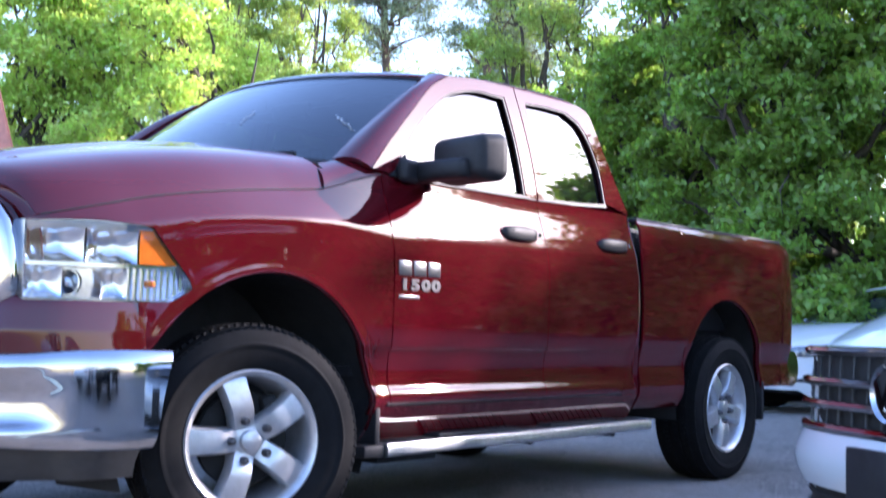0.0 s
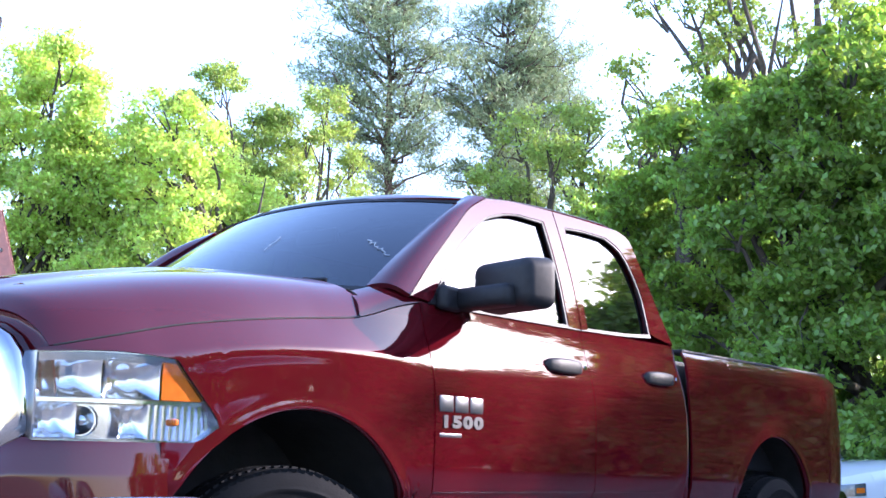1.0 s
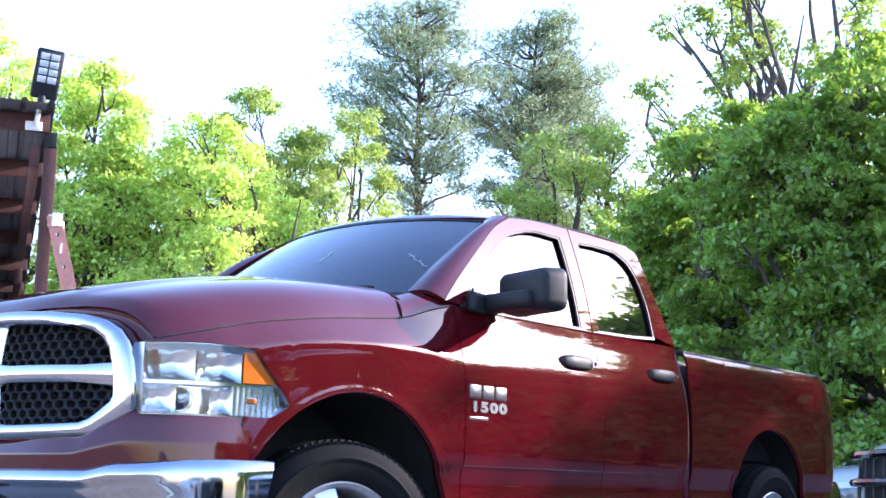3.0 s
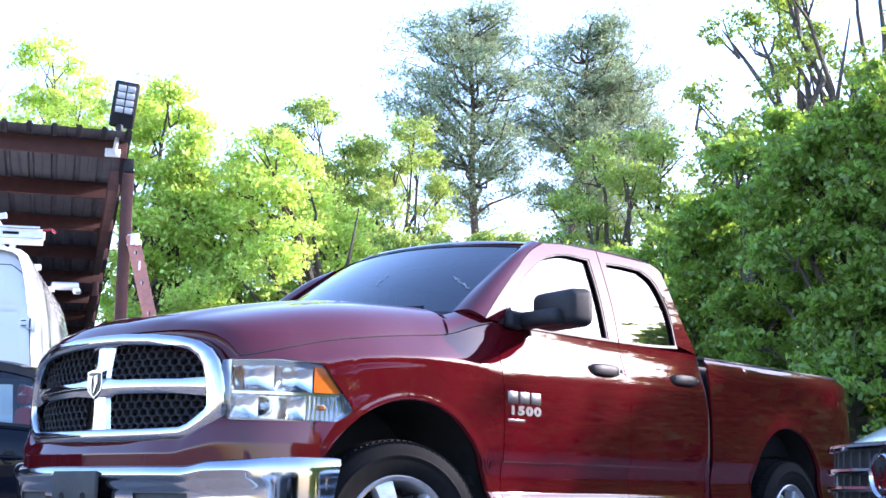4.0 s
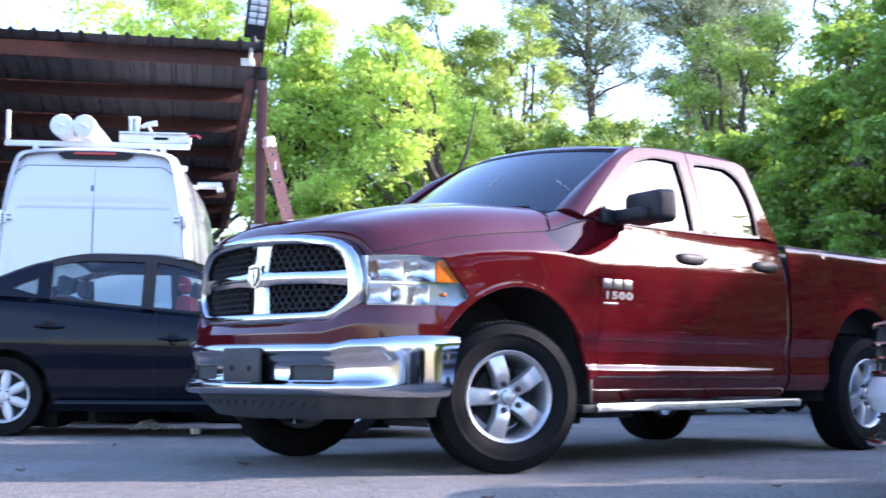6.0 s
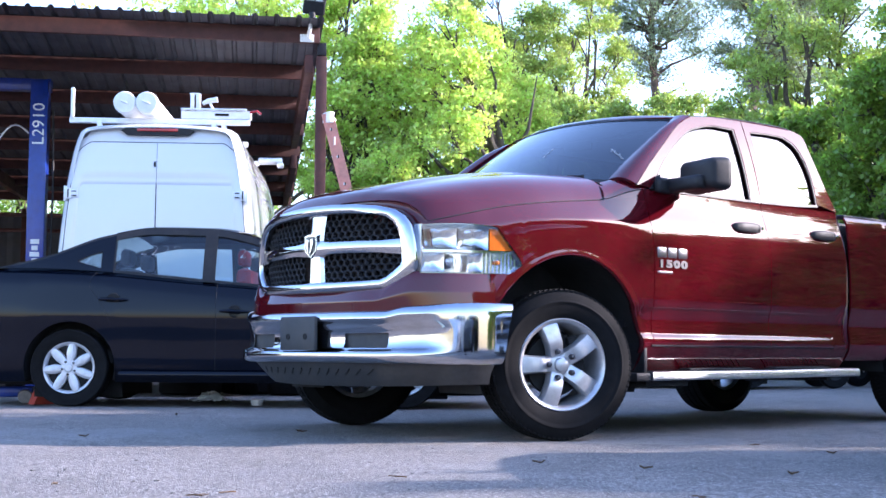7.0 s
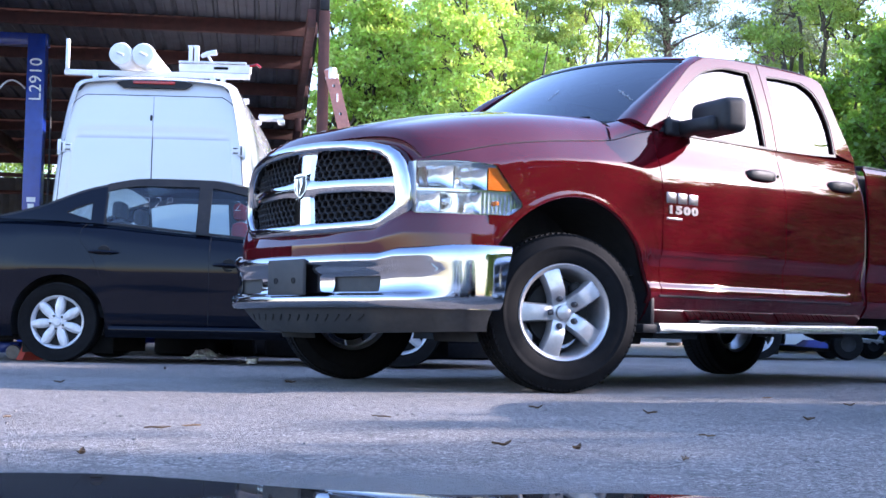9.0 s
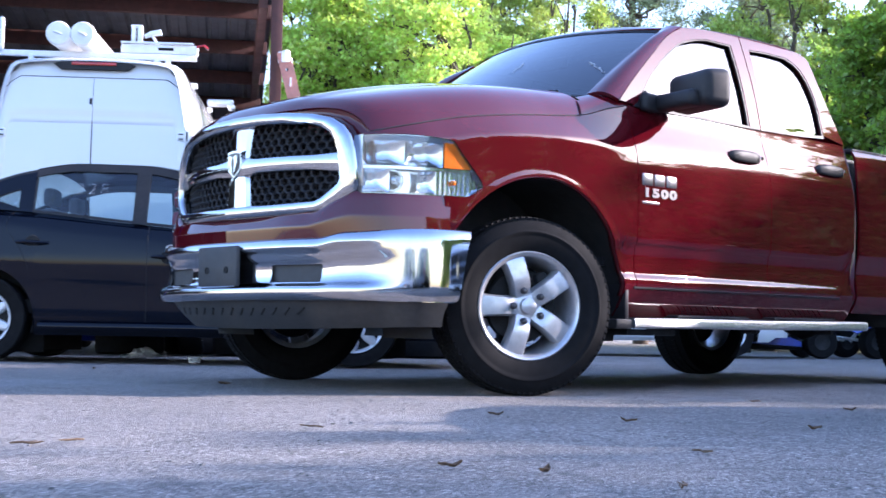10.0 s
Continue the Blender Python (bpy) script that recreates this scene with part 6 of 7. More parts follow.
# white cargo van, seen from behind
VAN = pose(1.245, 5.86, 0, 0, 0, -37)      # middle of the tail, y ahead
van = thing("cargo_van", "white high-roof cargo van with ladder rack", "van", VAN)
VW = curve([(0.30, 0.95), (0.55, 0.985), (1.0, 0.99), (1.5, 0.955), (2.0, 0.905), (2.35, 0.850), (2.55, 0.800)])
def van_sec(y, grow=0.0):
    """Half section from sill to roof ridge, at a place along the van."""
    pts = [(VW(z) + grow, z) for z in lin(0.32, 2.52, 18)]
    pts += [(0.79 + grow, 2.565), (0.770 + grow, 2.610), (0.72, 2.645), (0.62, 2.664), (0.45, 2.678), (0.25, 2.688), (0.0, 2.692)]
    return pts
sec = van_sec(0)
full = [(x, z) for x, z in sec] + [(-x, z) for x, z in sec[-2::-1]]
ROUND = curve([(0.0, 0.92), (0.03, 0.955), (0.08, 0.982), (0.16, 1.0), (4.6, 1.0), (5.0, 0.97), (5.9, 0.80)])
NOSEZ = curve([(0.0, 1.0), (3.6, 1.0), (4.2, 0.93), (4.8, 0.62), (5.4, 0.46), (5.9, 0.36)])
g = Geo()
g.grid(lambda y, p_: (p_[0] * ROUND(y), y, 0.32 + (p_[1] * (0.985 + 0.015 * min(1, y / 0.1)) - 0.32) * NOSEZ(y)), [0, 0.01, 0.03, 0.06, 0.10, 0.16] + lin(0.3, 5.9, 24), full, flip=True)
part("body", g, WHITE, van, "", 40, 0.01)
def tail_pt(x, z, out=0.0):
    return (x, -0.012 - out + 0.03 * abs(x / 0.9) ** 4 + 0.09 * max(0.0, (z - 1.7) / 1.0) ** 2, z)
def tail_w(z):
    return VW(z) * 0.935
g = Geo()
g.grid(lambda v, w_: tail_pt(w_ * tail_w(0.34 + 2.3 * v) * (1.0 if v < 0.9 else 1.0 - 0.12 * ((v - 0.9) / 0.1) ** 2), 0.34 + 2.31 * v - (0.04 * w_ ** 4 if v > 0.95 else 0.0)), lin(0, 1, 40), lin(-1, 1, 21))
part("tail_panel", g, WHITE, van, "", 40, 0.01)
for s_ in (-1, 1):
    g = Geo()
    def door(u, v):
        z = 0.46 + (2.50 - 0.46) * v
        w_ = tail_w(z) - 0.01
        if v > 0.94:
            w_ -= 0.10 * ((v - 0.94) / 0.06) ** 2
        x = 0.0025 + (w_ - 0.0025) * u
        du, dv = (0.90 - u) / 0.05, min((z - 1.15) / 0.05, (2.10 - z) / 0.06)
        k = max(0.0, min(1.0, du, dv))
        rec = 0.034 * k * k * (3 - 2 * k)
        k = max(0.0, min(1.0, (0.95 - u) / 0.06, (z - 1.15) / 0.05, (2.19 - 0.05 * u ** 6 - z) / 0.035))
        rec = max(rec, 0.010 * k * k * (3 - 2 * k))
        return tail_pt(s_ * x, z, 0.014 - rec)
    g.grid(door, lin(0, 1, 30), lin(0, 1, 60), flip=s_ < 0)
    dr = part("rear_door", g, WHITE, van, "white rear cargo door with a pressed panel", 40, 0.01)
    edge = [door(u, 1.0) for u in lin(0.0, 1.0, 12)] + [door(1.0, v) for v in lin(0.995, 0.0, 40)]
    part("door_seam", Geo().tube([(x_, y_ - 0.004, z_) for x_, y_, z_ in edge], 0.0045, 5), DARK, dr)
    for z in (1.98, 1.2):
        xh = tail_w(z)
        q = tail_pt(s_ * xh, z)
        part("hinge", Geo().box((q[0], q[1] - 0.03, z), (0.055, 0.03, 0.11), bevel=0.008).box((q[0] - s_ * 0.055, q[1] - 0.028, z), (0.07, 0.016, 0.075), bevel=0.006).box((q[0] + s_ * 0.03, q[1] - 0.02, z), (0.03, 0.03, 0.15), bevel=0.006), OFFWHITE, dr, "white door hinge")
        part("hinge_pin", Geo().box((q[0], q[1] - 0.047, z), (0.012, 0.006, 0.085)).box((q[0] - s_ * 0.055, q[1] - 0.0375, z + 0.022), (0.045, 0.004, 0.010)).box((q[0] - s_ * 0.055, q[1] - 0.0375, z - 0.022), (0.045, 0.004, 0.010)), RUBBER, dr)
    q = Geo().box(tail_pt(s_ * 0.86, 0.95, 0.01), (0.10, 0.05, 0.5), bevel=0.02)
    part("tail_light", q, LAMP_RED, van, "red tail light")
part("door_gap", Geo().grid(lambda x, z: tail_pt(x, z, 0.006), [-0.005, 0.005], lin(0.46, 2.5, 20)), DARK, van)
part("lock", Geo().box(tail_pt(-0.018, 2.28, 0.020), (0.022, 0.012, 0.055), bevel=0.004), BLACK, van)
part("rear_bumper", Geo().box((0, -0.06, 0.42), (1.9, 0.18, 0.18), bevel=0.04), BLACK, van)
g = Geo()
g.prism([(-0.36, 0.05), (-0.30, 0.0), (0.30, 0.0), (0.36, 0.05), (0.28, 0.085), (-0.28, 0.085)], lambda u, v, h: (u, 0.075 - h, 2.572 + v * 0.9), 0.0, 0.07)
bl = part("high_brake_light", g, BLACK, van, "high brake light in a black housing")
part("lens", Geo().box((0, 0.003, 2.622), (0.40, 0.012, 0.030), bevel=0.004), LAMP_RED, bl, "red lens")
for s_ in (-1, 1):
    for y0, y1 in ((0.55, 2.35), (2.5, 3.7)):
        pane = part("side_window", Geo().grid(lambda y, z: (s_ * (VW(z) + 0.004), y, z), lin(y0, y1, 6), lin(1.55, 2.42, 8), flip=s_ > 0), GLASS, van, "dark side glass", 30)
    for y in (0.75, 4.15):
        w = new("wheel")
        w.parent, w.matrix_local = van, pose(s_ * 0.86, y, 0.35, 0, 0, 90 if s_ < 0 else -90) @ pose(0, 0, 0, 0, 0, 180 if s_ < 0 else 0)
        w.matrix_local = pose(s_ * 0.86, y, 0.35, 0, 0, 90)
        part("tyre", tyre_geo(0.35, 0.22, 0.22), RUBBER, w)
        part("rim", Geo().lathe([(0.0, -0.06), (0.10, -0.06), (0.14, -0.03), (0.22, -0.09), (0.225, 0.09), (0.0, 0.06)], 30, "y"), ALU, w)
# roof rack
rack = part("roof_rack", Geo().box((-0.02, 0.28, 2.755), (1.80, 0.05, 0.055), bevel=0.006), OFFWHITE, van, "white steel ladder rack")
for y in (1.7, 3.2):
    part("crossbar", Geo().box((-0.02, y, 2.755), (1.50, 0.05, 0.055), bevel=0.006), OFFWHITE, rack)
part("upright", Geo().box((-0.895, 0.28, 2.92), (0.032, 0.05, 0.33), bevel=0.004), OFFWHITE, rack)
for x in (-0.62, 0.52, 0.62):
    part("foot", Geo().box((x, 0.28, 2.700), (0.05, 0.06, 0.10), bevel=0.006), OFFWHITE, rack)
part("foot_brace", Geo().tube([(0.45, 0.28, 2.775), (0.56, 0.28, 2.69)], 0.014, 6), OFFWHITE, rack)
for x in (-0.335, -0.118):
    tube_ = thing("pvc_tube", "capped white plastic tube strapped on the van rack", "tube", VAN, "tubes on the van rack")
    g = Geo().lathe([(0.0, 0.0), (0.100, 0.004), (0.112, 0.02), (0.112, 0.10), (0.104, 0.105), (0.104, 3.0), (0.0, 3.0)], 28, "y", (x, 0.02, 2.90))
    part("tube_body", g, PVC, tube_)
    part("cap_grip", Geo().box((x, 0.015, 2.90), (0.075, 0.02, 0.020), bevel=0.006).moved(Matrix.Translation((x, 0, 2.90)) @ Matrix.Rotation(radians(20), 4, "Y") @ Matrix.Translation((-x, 0, -2.90))), PVC, tube_)
gear = thing("ladder_clamp", "white steel ladder clamp and tool beam on the van rack", "rack clamp", VAN @ pose(0.02, 0, -0.045))
part("beam", Geo().box((0.52, 0.30, 2.872), (0.70, 0.10, 0.085), bevel=0.008), OFFWHITE, gear)
part("beam_rail", Geo().box((0.50, 0.24, 2.925), (0.66, 0.03, 0.02), bevel=0.004), ALU, gear)
part("badge_bar", Geo().box((0.58, 0.244, 2.872), (0.14, 0.006, 0.024)), RUBBER, gear)
part("tower", Geo().box((0.275, 0.30, 3.00), (0.035, 0.06, 0.17), bevel=0.004).box((0.335, 0.30, 3.00), (0.045, 0.05, 0.19), bevel=0.004).box((0.30, 0.30, 3.09), (0.10, 0.05, 0.02), bevel=0.004), OFFWHITE, gear)
part("handle", Geo().tube([(0.38, 0.28, 2.99), (0.44, 0.28, 3.02), (0.53, 0.28, 3.035)], [0.020, 0.026, 0.030], 10), OFFWHITE, gear)
part("strut", Geo().tube([(0.45, 0.28, 3.0), (0.50, 0.28, 2.91)], 0.014, 8), OFFWHITE, gear)
part("strap", Geo().tube([(0.86, 0.25, 2.90), (0.93, 0.24, 2.915), (0.97, 0.25, 2.885)], 0.012, 6), LAMP_RED, gear, "red strap end")
gear2 = thing("rack_arm", "pale aluminium rack arm low on the van side", "rack arm", VAN)
part("arm", Geo().box((1.02, 1.2, 2.50), (0.26, 0.10, 0.07), bevel=0.02, seg=3), ALU, gear2)
part("arm_end", Geo().box((1.13, 1.2, 2.455), (0.07, 0.12, 0.05), bevel=0.012), ALU, gear2)

# clutter on the ground by the sedan's tail and under it
def on_ray(base, right, away, z=0.0):
    """A place given by metres to the right of and beyond a base point, along the yard's view."""
    r_ = Vector((0.766, -0.643, 0))
    f_ = Vector((0.643, 0.766, 0))
    return Vector((*base, z)) + r_ * right + f_ * away
SB = (-0.37, 4.16)
cone = thing("wheel_chock", "small red-orange wheel chock on the ground", "wheel chock", Matrix.Translation(on_ray(SB, -0.33, 0.45)))
part("chock_body", Geo().prism([(-0.09, 0.0), (0.09, 0.0), (0.01, 0.14), (-0.03, 0.14)], lambda u, v, h: (u, h, v), 0.0, 0.12), mat("chock_red", (0.45, 0.06, 0.04), 0.6, vary=0.15), cone)
jack = thing("floor_jack", "worn blue trolley jack with metal wheels", "trolley jack", Matrix.Translation(on_ray(SB, -0.75, 0.6)) @ pose(0, 0, 0, 0, 0, -30))
part("frame", Geo().box((0, 0, 0.10), (0.55, 0.22, 0.09), bevel=0.02), BLUE, jack)
part("pump", Geo().box((0.12, 0, 0.20), (0.16, 0.14, 0.14), bevel=0.03), BLACK, jack)
part("lift_arm", Geo().tube([(-0.2, 0, 0.14), (0.05, 0, 0.24)], 0.03, 8), ALU, jack)
part("handle", Geo().tube([(0.2, 0, 0.22), (0.55, 0, 0.75)], 0.016, 8), ALU, jack)
for x in (-0.22, 0.22):
    for y in (-0.12, 0.12):
        part("caster", Geo().lathe([(0.0, -0.02), (0.055, -0.02), (0.06, 0.0), (0.055, 0.02), (0.0, 0.02)], 16, "y", (x, y, 0.06)), NUT, jack)
for r_, a_, w_, lab in ((1.42, 0.55, 0.11, "small white plastic tub on the ground"), (1.95, 0.5, 0.08, "small white cup lying on the ground")):
    tub = thing("plastic_tub", lab, "tub", Matrix.Translation(on_ray(SB, r_, a_)))
    part("tub_body", Geo().lathe([(0.0, 0.0), (w_ * 0.40, 0.0), (w_ * 0.5, w_ * 0.42), (w_ * 0.54, w_ * 0.45), (w_ * 0.46, w_ * 0.43), (w_ * 0.40, 0.02)], 18, "z"), PVC, tub)
bag = thing("plastic_wrap", "crumpled pale plastic wrap under the sedan", "plastic wrap", Matrix.Translation(on_ray(SB, 1.0, 0.7)))
rnd = random.Random(8)
part("wrap", Geo().grid(lambda u, v: (u * 0.15 + 0.02 * rnd.random(), v * 0.09 + 0.02 * rnd.random(), 0.02 + 0.07 * max(0, 1 - u * u - v * v) + 0.03 * rnd.random()), lin(-1, 1, 12), lin(-1, 1, 9)), PVC, bag, "", 20)
blk = thing("timber_block", "dark timber block on the ground", "timber block", Matrix.Translation(on_ray(SB, 2.25, 0.6)))
part("block", Geo().box((0, 0, 0.04), (0.22, 0.12, 0.08), bevel=0.006), DARK, blk)
# tyres and dark stock behind the sedan, in the shelter
rnd = random.Random(3)
for k in range(6):
    p_ = on_ray(SB, 0.4 + 0.55 * k, 3.0 + 0.5 * (k % 2))
    st = thing("tyre", "worn black tyre lying in the shelter", "tyre", Matrix.Translation(p_) @ pose(0, 0, 0.11, 90, 0, 20 * k), "tyres in the shelter")
    part("tyre_body", tyre_geo(0.32, 0.20, 0.20), RUBBER, st)
# blue quad bikes behind the pickup
def quad_bike(m):
    b = thing("quad_bike", "blue and black low quad bike parked behind the pickup", "quad bike", m, "quad bikes behind the pickup")
    for x in (-0.62, 0.60):
        for y in (-0.38, 0.38):
            w = part("wheel", Geo().lathe([(0.10, -0.09), (0.19, -0.095), (0.205, -0.06), (0.21, 0.0), (0.205, 0.06), (0.19, 0.095), (0.10, 0.09)], 24, "y", (x, y, 0.21)), RUBBER, b)
            part("rim", Geo().lathe([(0.0, -0.05), (0.06, -0.055), (0.105, -0.085), (0.11, 0.0), (0.105, 0.085), (0.0, 0.05)], 18, "y", (x, y, 0.21)), DARK, w)
    part("frame", Geo().box((0.0, 0, 0.17), (1.1, 0.34, 0.13), bevel=0.04).box((0.0, 0, 0.34), (0.6, 0.36, 0.26), bevel=0.06), DARK, b)
    for y in (-1, 1):
        # swept front wing, footwell and rear wing of one side
        part("front_wing", Geo().grid(lambda u, v: (-0.95 + 0.72 * u, y * (0.22 + 0.30 * v), 0.30 + 0.20 * math.sin(math.pi * (0.12 + 0.72 * u)) - 0.05 * v * v), lin(0, 1, 14), lin(0, 1, 6), flip=y < 0), BLUE, b, "blue plastic wing", 40, 0.012)
        part("footwell", Geo().box((0.0, y * 0.40, 0.215), (0.62, 0.20, 0.035), bevel=0.012), BLACK, b)
        part("side_pod", Geo().grid(lambda u, v: (-0.38 + 0.70 * u, y * (0.50 + 0.02 * math.sin(math.pi * u)), 0.15 + (0.06 + 0.08 * math.sin(math.pi * u)) * v + 0.04 * (1 - u)), lin(0, 1, 10), lin(0, 1, 4), flip=y < 0), BLUE, b, "", 40, 0.02)
        part("rear_wing", Geo().grid(lambda u, v: (0.28 + 0.68 * u, y * (0.20 + 0.32 * v), 0.32 + 0.20 * math.sin(math.pi * (0.10 + 0.66 * u)) - 0.05 * v * v), lin(0, 1, 14), lin(0, 1, 6), flip=y < 0), BLUE, b, "blue plastic wing", 40, 0.012)
        part("shock", Geo().tube([(-0.58, y * 0.30, 0.22), (-0.42, y * 0.16, 0.52)], 0.025, 8), ALU, b)
    part("front_bumper", Geo().tube([(-0.72, -0.22, 0.24), (-0.98, -0.18, 0.27), (-1.02, 0.0, 0.28), (-0.98, 0.18, 0.27), (-0.72, 0.22, 0.24)], 0.02, 8), ALU, b)
    part("tank", Geo().box((-0.16, 0, 0.62), (0.46, 0.26, 0.20), bevel=0.07), BLUE, b)
    part("seat", Geo().box((0.36, 0, 0.64), (0.66, 0.26, 0.10), bevel=0.04), BLACK, b)
    part("handlebar", Geo().tube([(-0.28, -0.40, 0.88), (-0.38, -0.1, 0.82), (-0.38, 0.1, 0.82), (-0.28, 0.40, 0.88)], 0.014, 8), BLACK, b)
    part("steering_post", Geo().tube([(-0.52, 0, 0.40), (-0.38, 0, 0.82)], 0.022, 8), BLACK, b)
    part("exhaust", Geo().tube([(0.1, 0.19, 0.40), (0.5, 0.20, 0.44), (0.92, 0.18, 0.46)], 0.035, 8), ALU, b)
    return b
quad_bike(pose(10.32, 5.04, 0, 0, 0, -40))
quad_bike(pose(12.2, 4.2, 0, 0, 0, -28))


# ---- trees ----
BARK = mat("bark", (0.085, 0.068, 0.055), 0.9, vary=0.35, scale=8, bump=0.8, bump_scale=25)
BARK_PINE = mat("pine_bark", (0.12, 0.085, 0.070), 0.9, vary=0.35, scale=6, bump=0.8, bump_scale=20)
LEAF_LIGHT = leaf_mat("spring_leaves", (0.45, 0.575, 0.130), 0.28, 0.45)
LEAF_MID = leaf_mat("green_leaves", (0.265, 0.355, 0.085), 0.34, 0.45)
LEAF_DARK = leaf_mat("deep_green_leaves", (0.205, 0.315, 0.055), 0.40, 0.55)
LEAF_PINE = leaf_mat("pine_needles", (0.21, 0.27, 0.15), 0.4, 0.3)
LEAF_THIN = leaf_mat("sparse_leaves", (0.17, 0.25, 0.05), 0.35, 0.5)


def leaf_mesh(name, centres, length, width, rng, material, lean=None):
    """Many small rhombic leaves, each with its own turn, in one mesh."""
    n = len(centres)
    a = rng.normal(size=(n, 3))
    if lean is not None:
        a = a * 0.45 + lean
    a /= np.linalg.norm(a, axis=1, keepdims=True)
    b = np.cross(a, rng.normal(size=(n, 3)))
    b /= np.linalg.norm(b, axis=1, keepdims=True) + 1e-9
    size = rng.uniform(0.65, 1.3, size=(n, 1))
    u, v = a * length * size / 2, b * width * size / 2
    co = np.stack([centres - u, centres + v * 0.9 - u * 0.1, centres + u, centres - v * 0.9 - u * 0.1], 1).reshape(-1, 3)
    me = bpy.data.meshes.new(name)
    me.vertices.add(4 * n)
    me.vertices.foreach_set("co", co.ravel())
    me.loops.add(4 * n)
    me.loops.foreach_set("vertex_index", np.arange(4 * n))
    me.polygons.add(n)
    me.polygons.foreach_set("loop_start", np.arange(n) * 4)
    me.update(calc_edges=True)
    me.materials.append(material)
    return me


def wander(a, b, n, bend, rng):
    a, b = np.array(a, float), np.array(b, float)
    pts = [a + (b - a) * t for t in np.linspace(0, 1, n)]
    for k in range(1, n - 1):
        pts[k] = pts[k] + rng.normal(size=3) * bend * np.linalg.norm(b - a)
    return [tuple(p) for p in pts]


def broad_tree(x, y, h, r, leaf, label, seed, lobes=12, clumps=22, per=55, size=0.165, low=0.15, spread=0.30, shell=0.45, trunk=0.22, name="tree", flat=0.80, lobe=(0.26, 0.44), stray=0.0):
    """A leafy tree: bent trunk and limbs, and a crown of leaf clumps with gaps between."""
    rng = np.random.default_rng(seed)
    t = thing(name, label, "tree", Matrix.Translation((x, y, 0)))
    top = (rng.normal() * 0.06 * h, rng.normal() * 0.06 * h, h * 0.72)
    stem = wander((0, 0, -0.1), top, 7, 0.02, rng)
    g = Geo().tube(stem, [trunk * (1 - 0.95 * (k / 6) ** 0.8) for k in range(7)], 9)
    pts = []
    for k in range(lobes):
        a = 2 * math.pi * (k * 0.382 + rng.uniform(-0.08, 0.08))
        f = (k + 0.5) / lobes
        zc = h * (low + (0.86 - low) * f)
        rad = r * (0.88 - 0.58 * max(0.0, f - 0.35) ** 1.2) * rng.uniform(0.45, 1.0)
        c = np.array([rad * math.cos(a), rad * math.sin(a), zc])
        lr = r * rng.uniform(*lobe)
        s = stem[min(5, 1 + int(f * 4))]
        g.tube(wander(s, c, 5, 0.05, rng), [trunk * 0.42, trunk * 0.32, trunk * 0.22, trunk * 0.14, trunk * 0.05], 6)
        for j in range(3):
            e = c + rng.normal(size=3) * lr * 0.6
            g.tube(wander(tuple(c * 0.8 + np.array(s) * 0.2), e, 4, 0.06, rng), [trunk * 0.12, trunk * 0.08, trunk * 0.05, trunk * 0.02], 5)
        d = rng.normal(size=(clumps, 3))
        d /= np.linalg.norm(d, axis=1, keepdims=True)
        reach = (shell + (1 - shell) * rng.random((clumps, 1)) ** 0.5) * (1 + stray * rng.random((clumps, 1)) ** 3)
        q = c + d * lr * np.array([1, 1, flat]) * reach
        for p_ in q:
            m_ = int(per * rng.uniform(0.6, 1.4))
            tilt = rng.normal(size=3) * 0.35
            off = rng.normal(size=(m_, 3)) * np.array([1, 1, 0.42]) * spread * rng.uniform(0.6, 1.4)
            off[:, 2] += off[:, 0] * tilt[0] + off[:, 1] * tilt[1] - 0.25 * np.hypot(off[:, 0], off[:, 1])
            pts.append(p_ + off)
    pts = np.concatenate(pts)
    pts = pts[pts[:, 2] > 0.15]
    part("trunk", g, BARK, t, "", 60)
    cr = new("crown", leaf_mesh("crown", pts, size, size * 0.62, rng, leaf))
    cr.parent = t
    return t


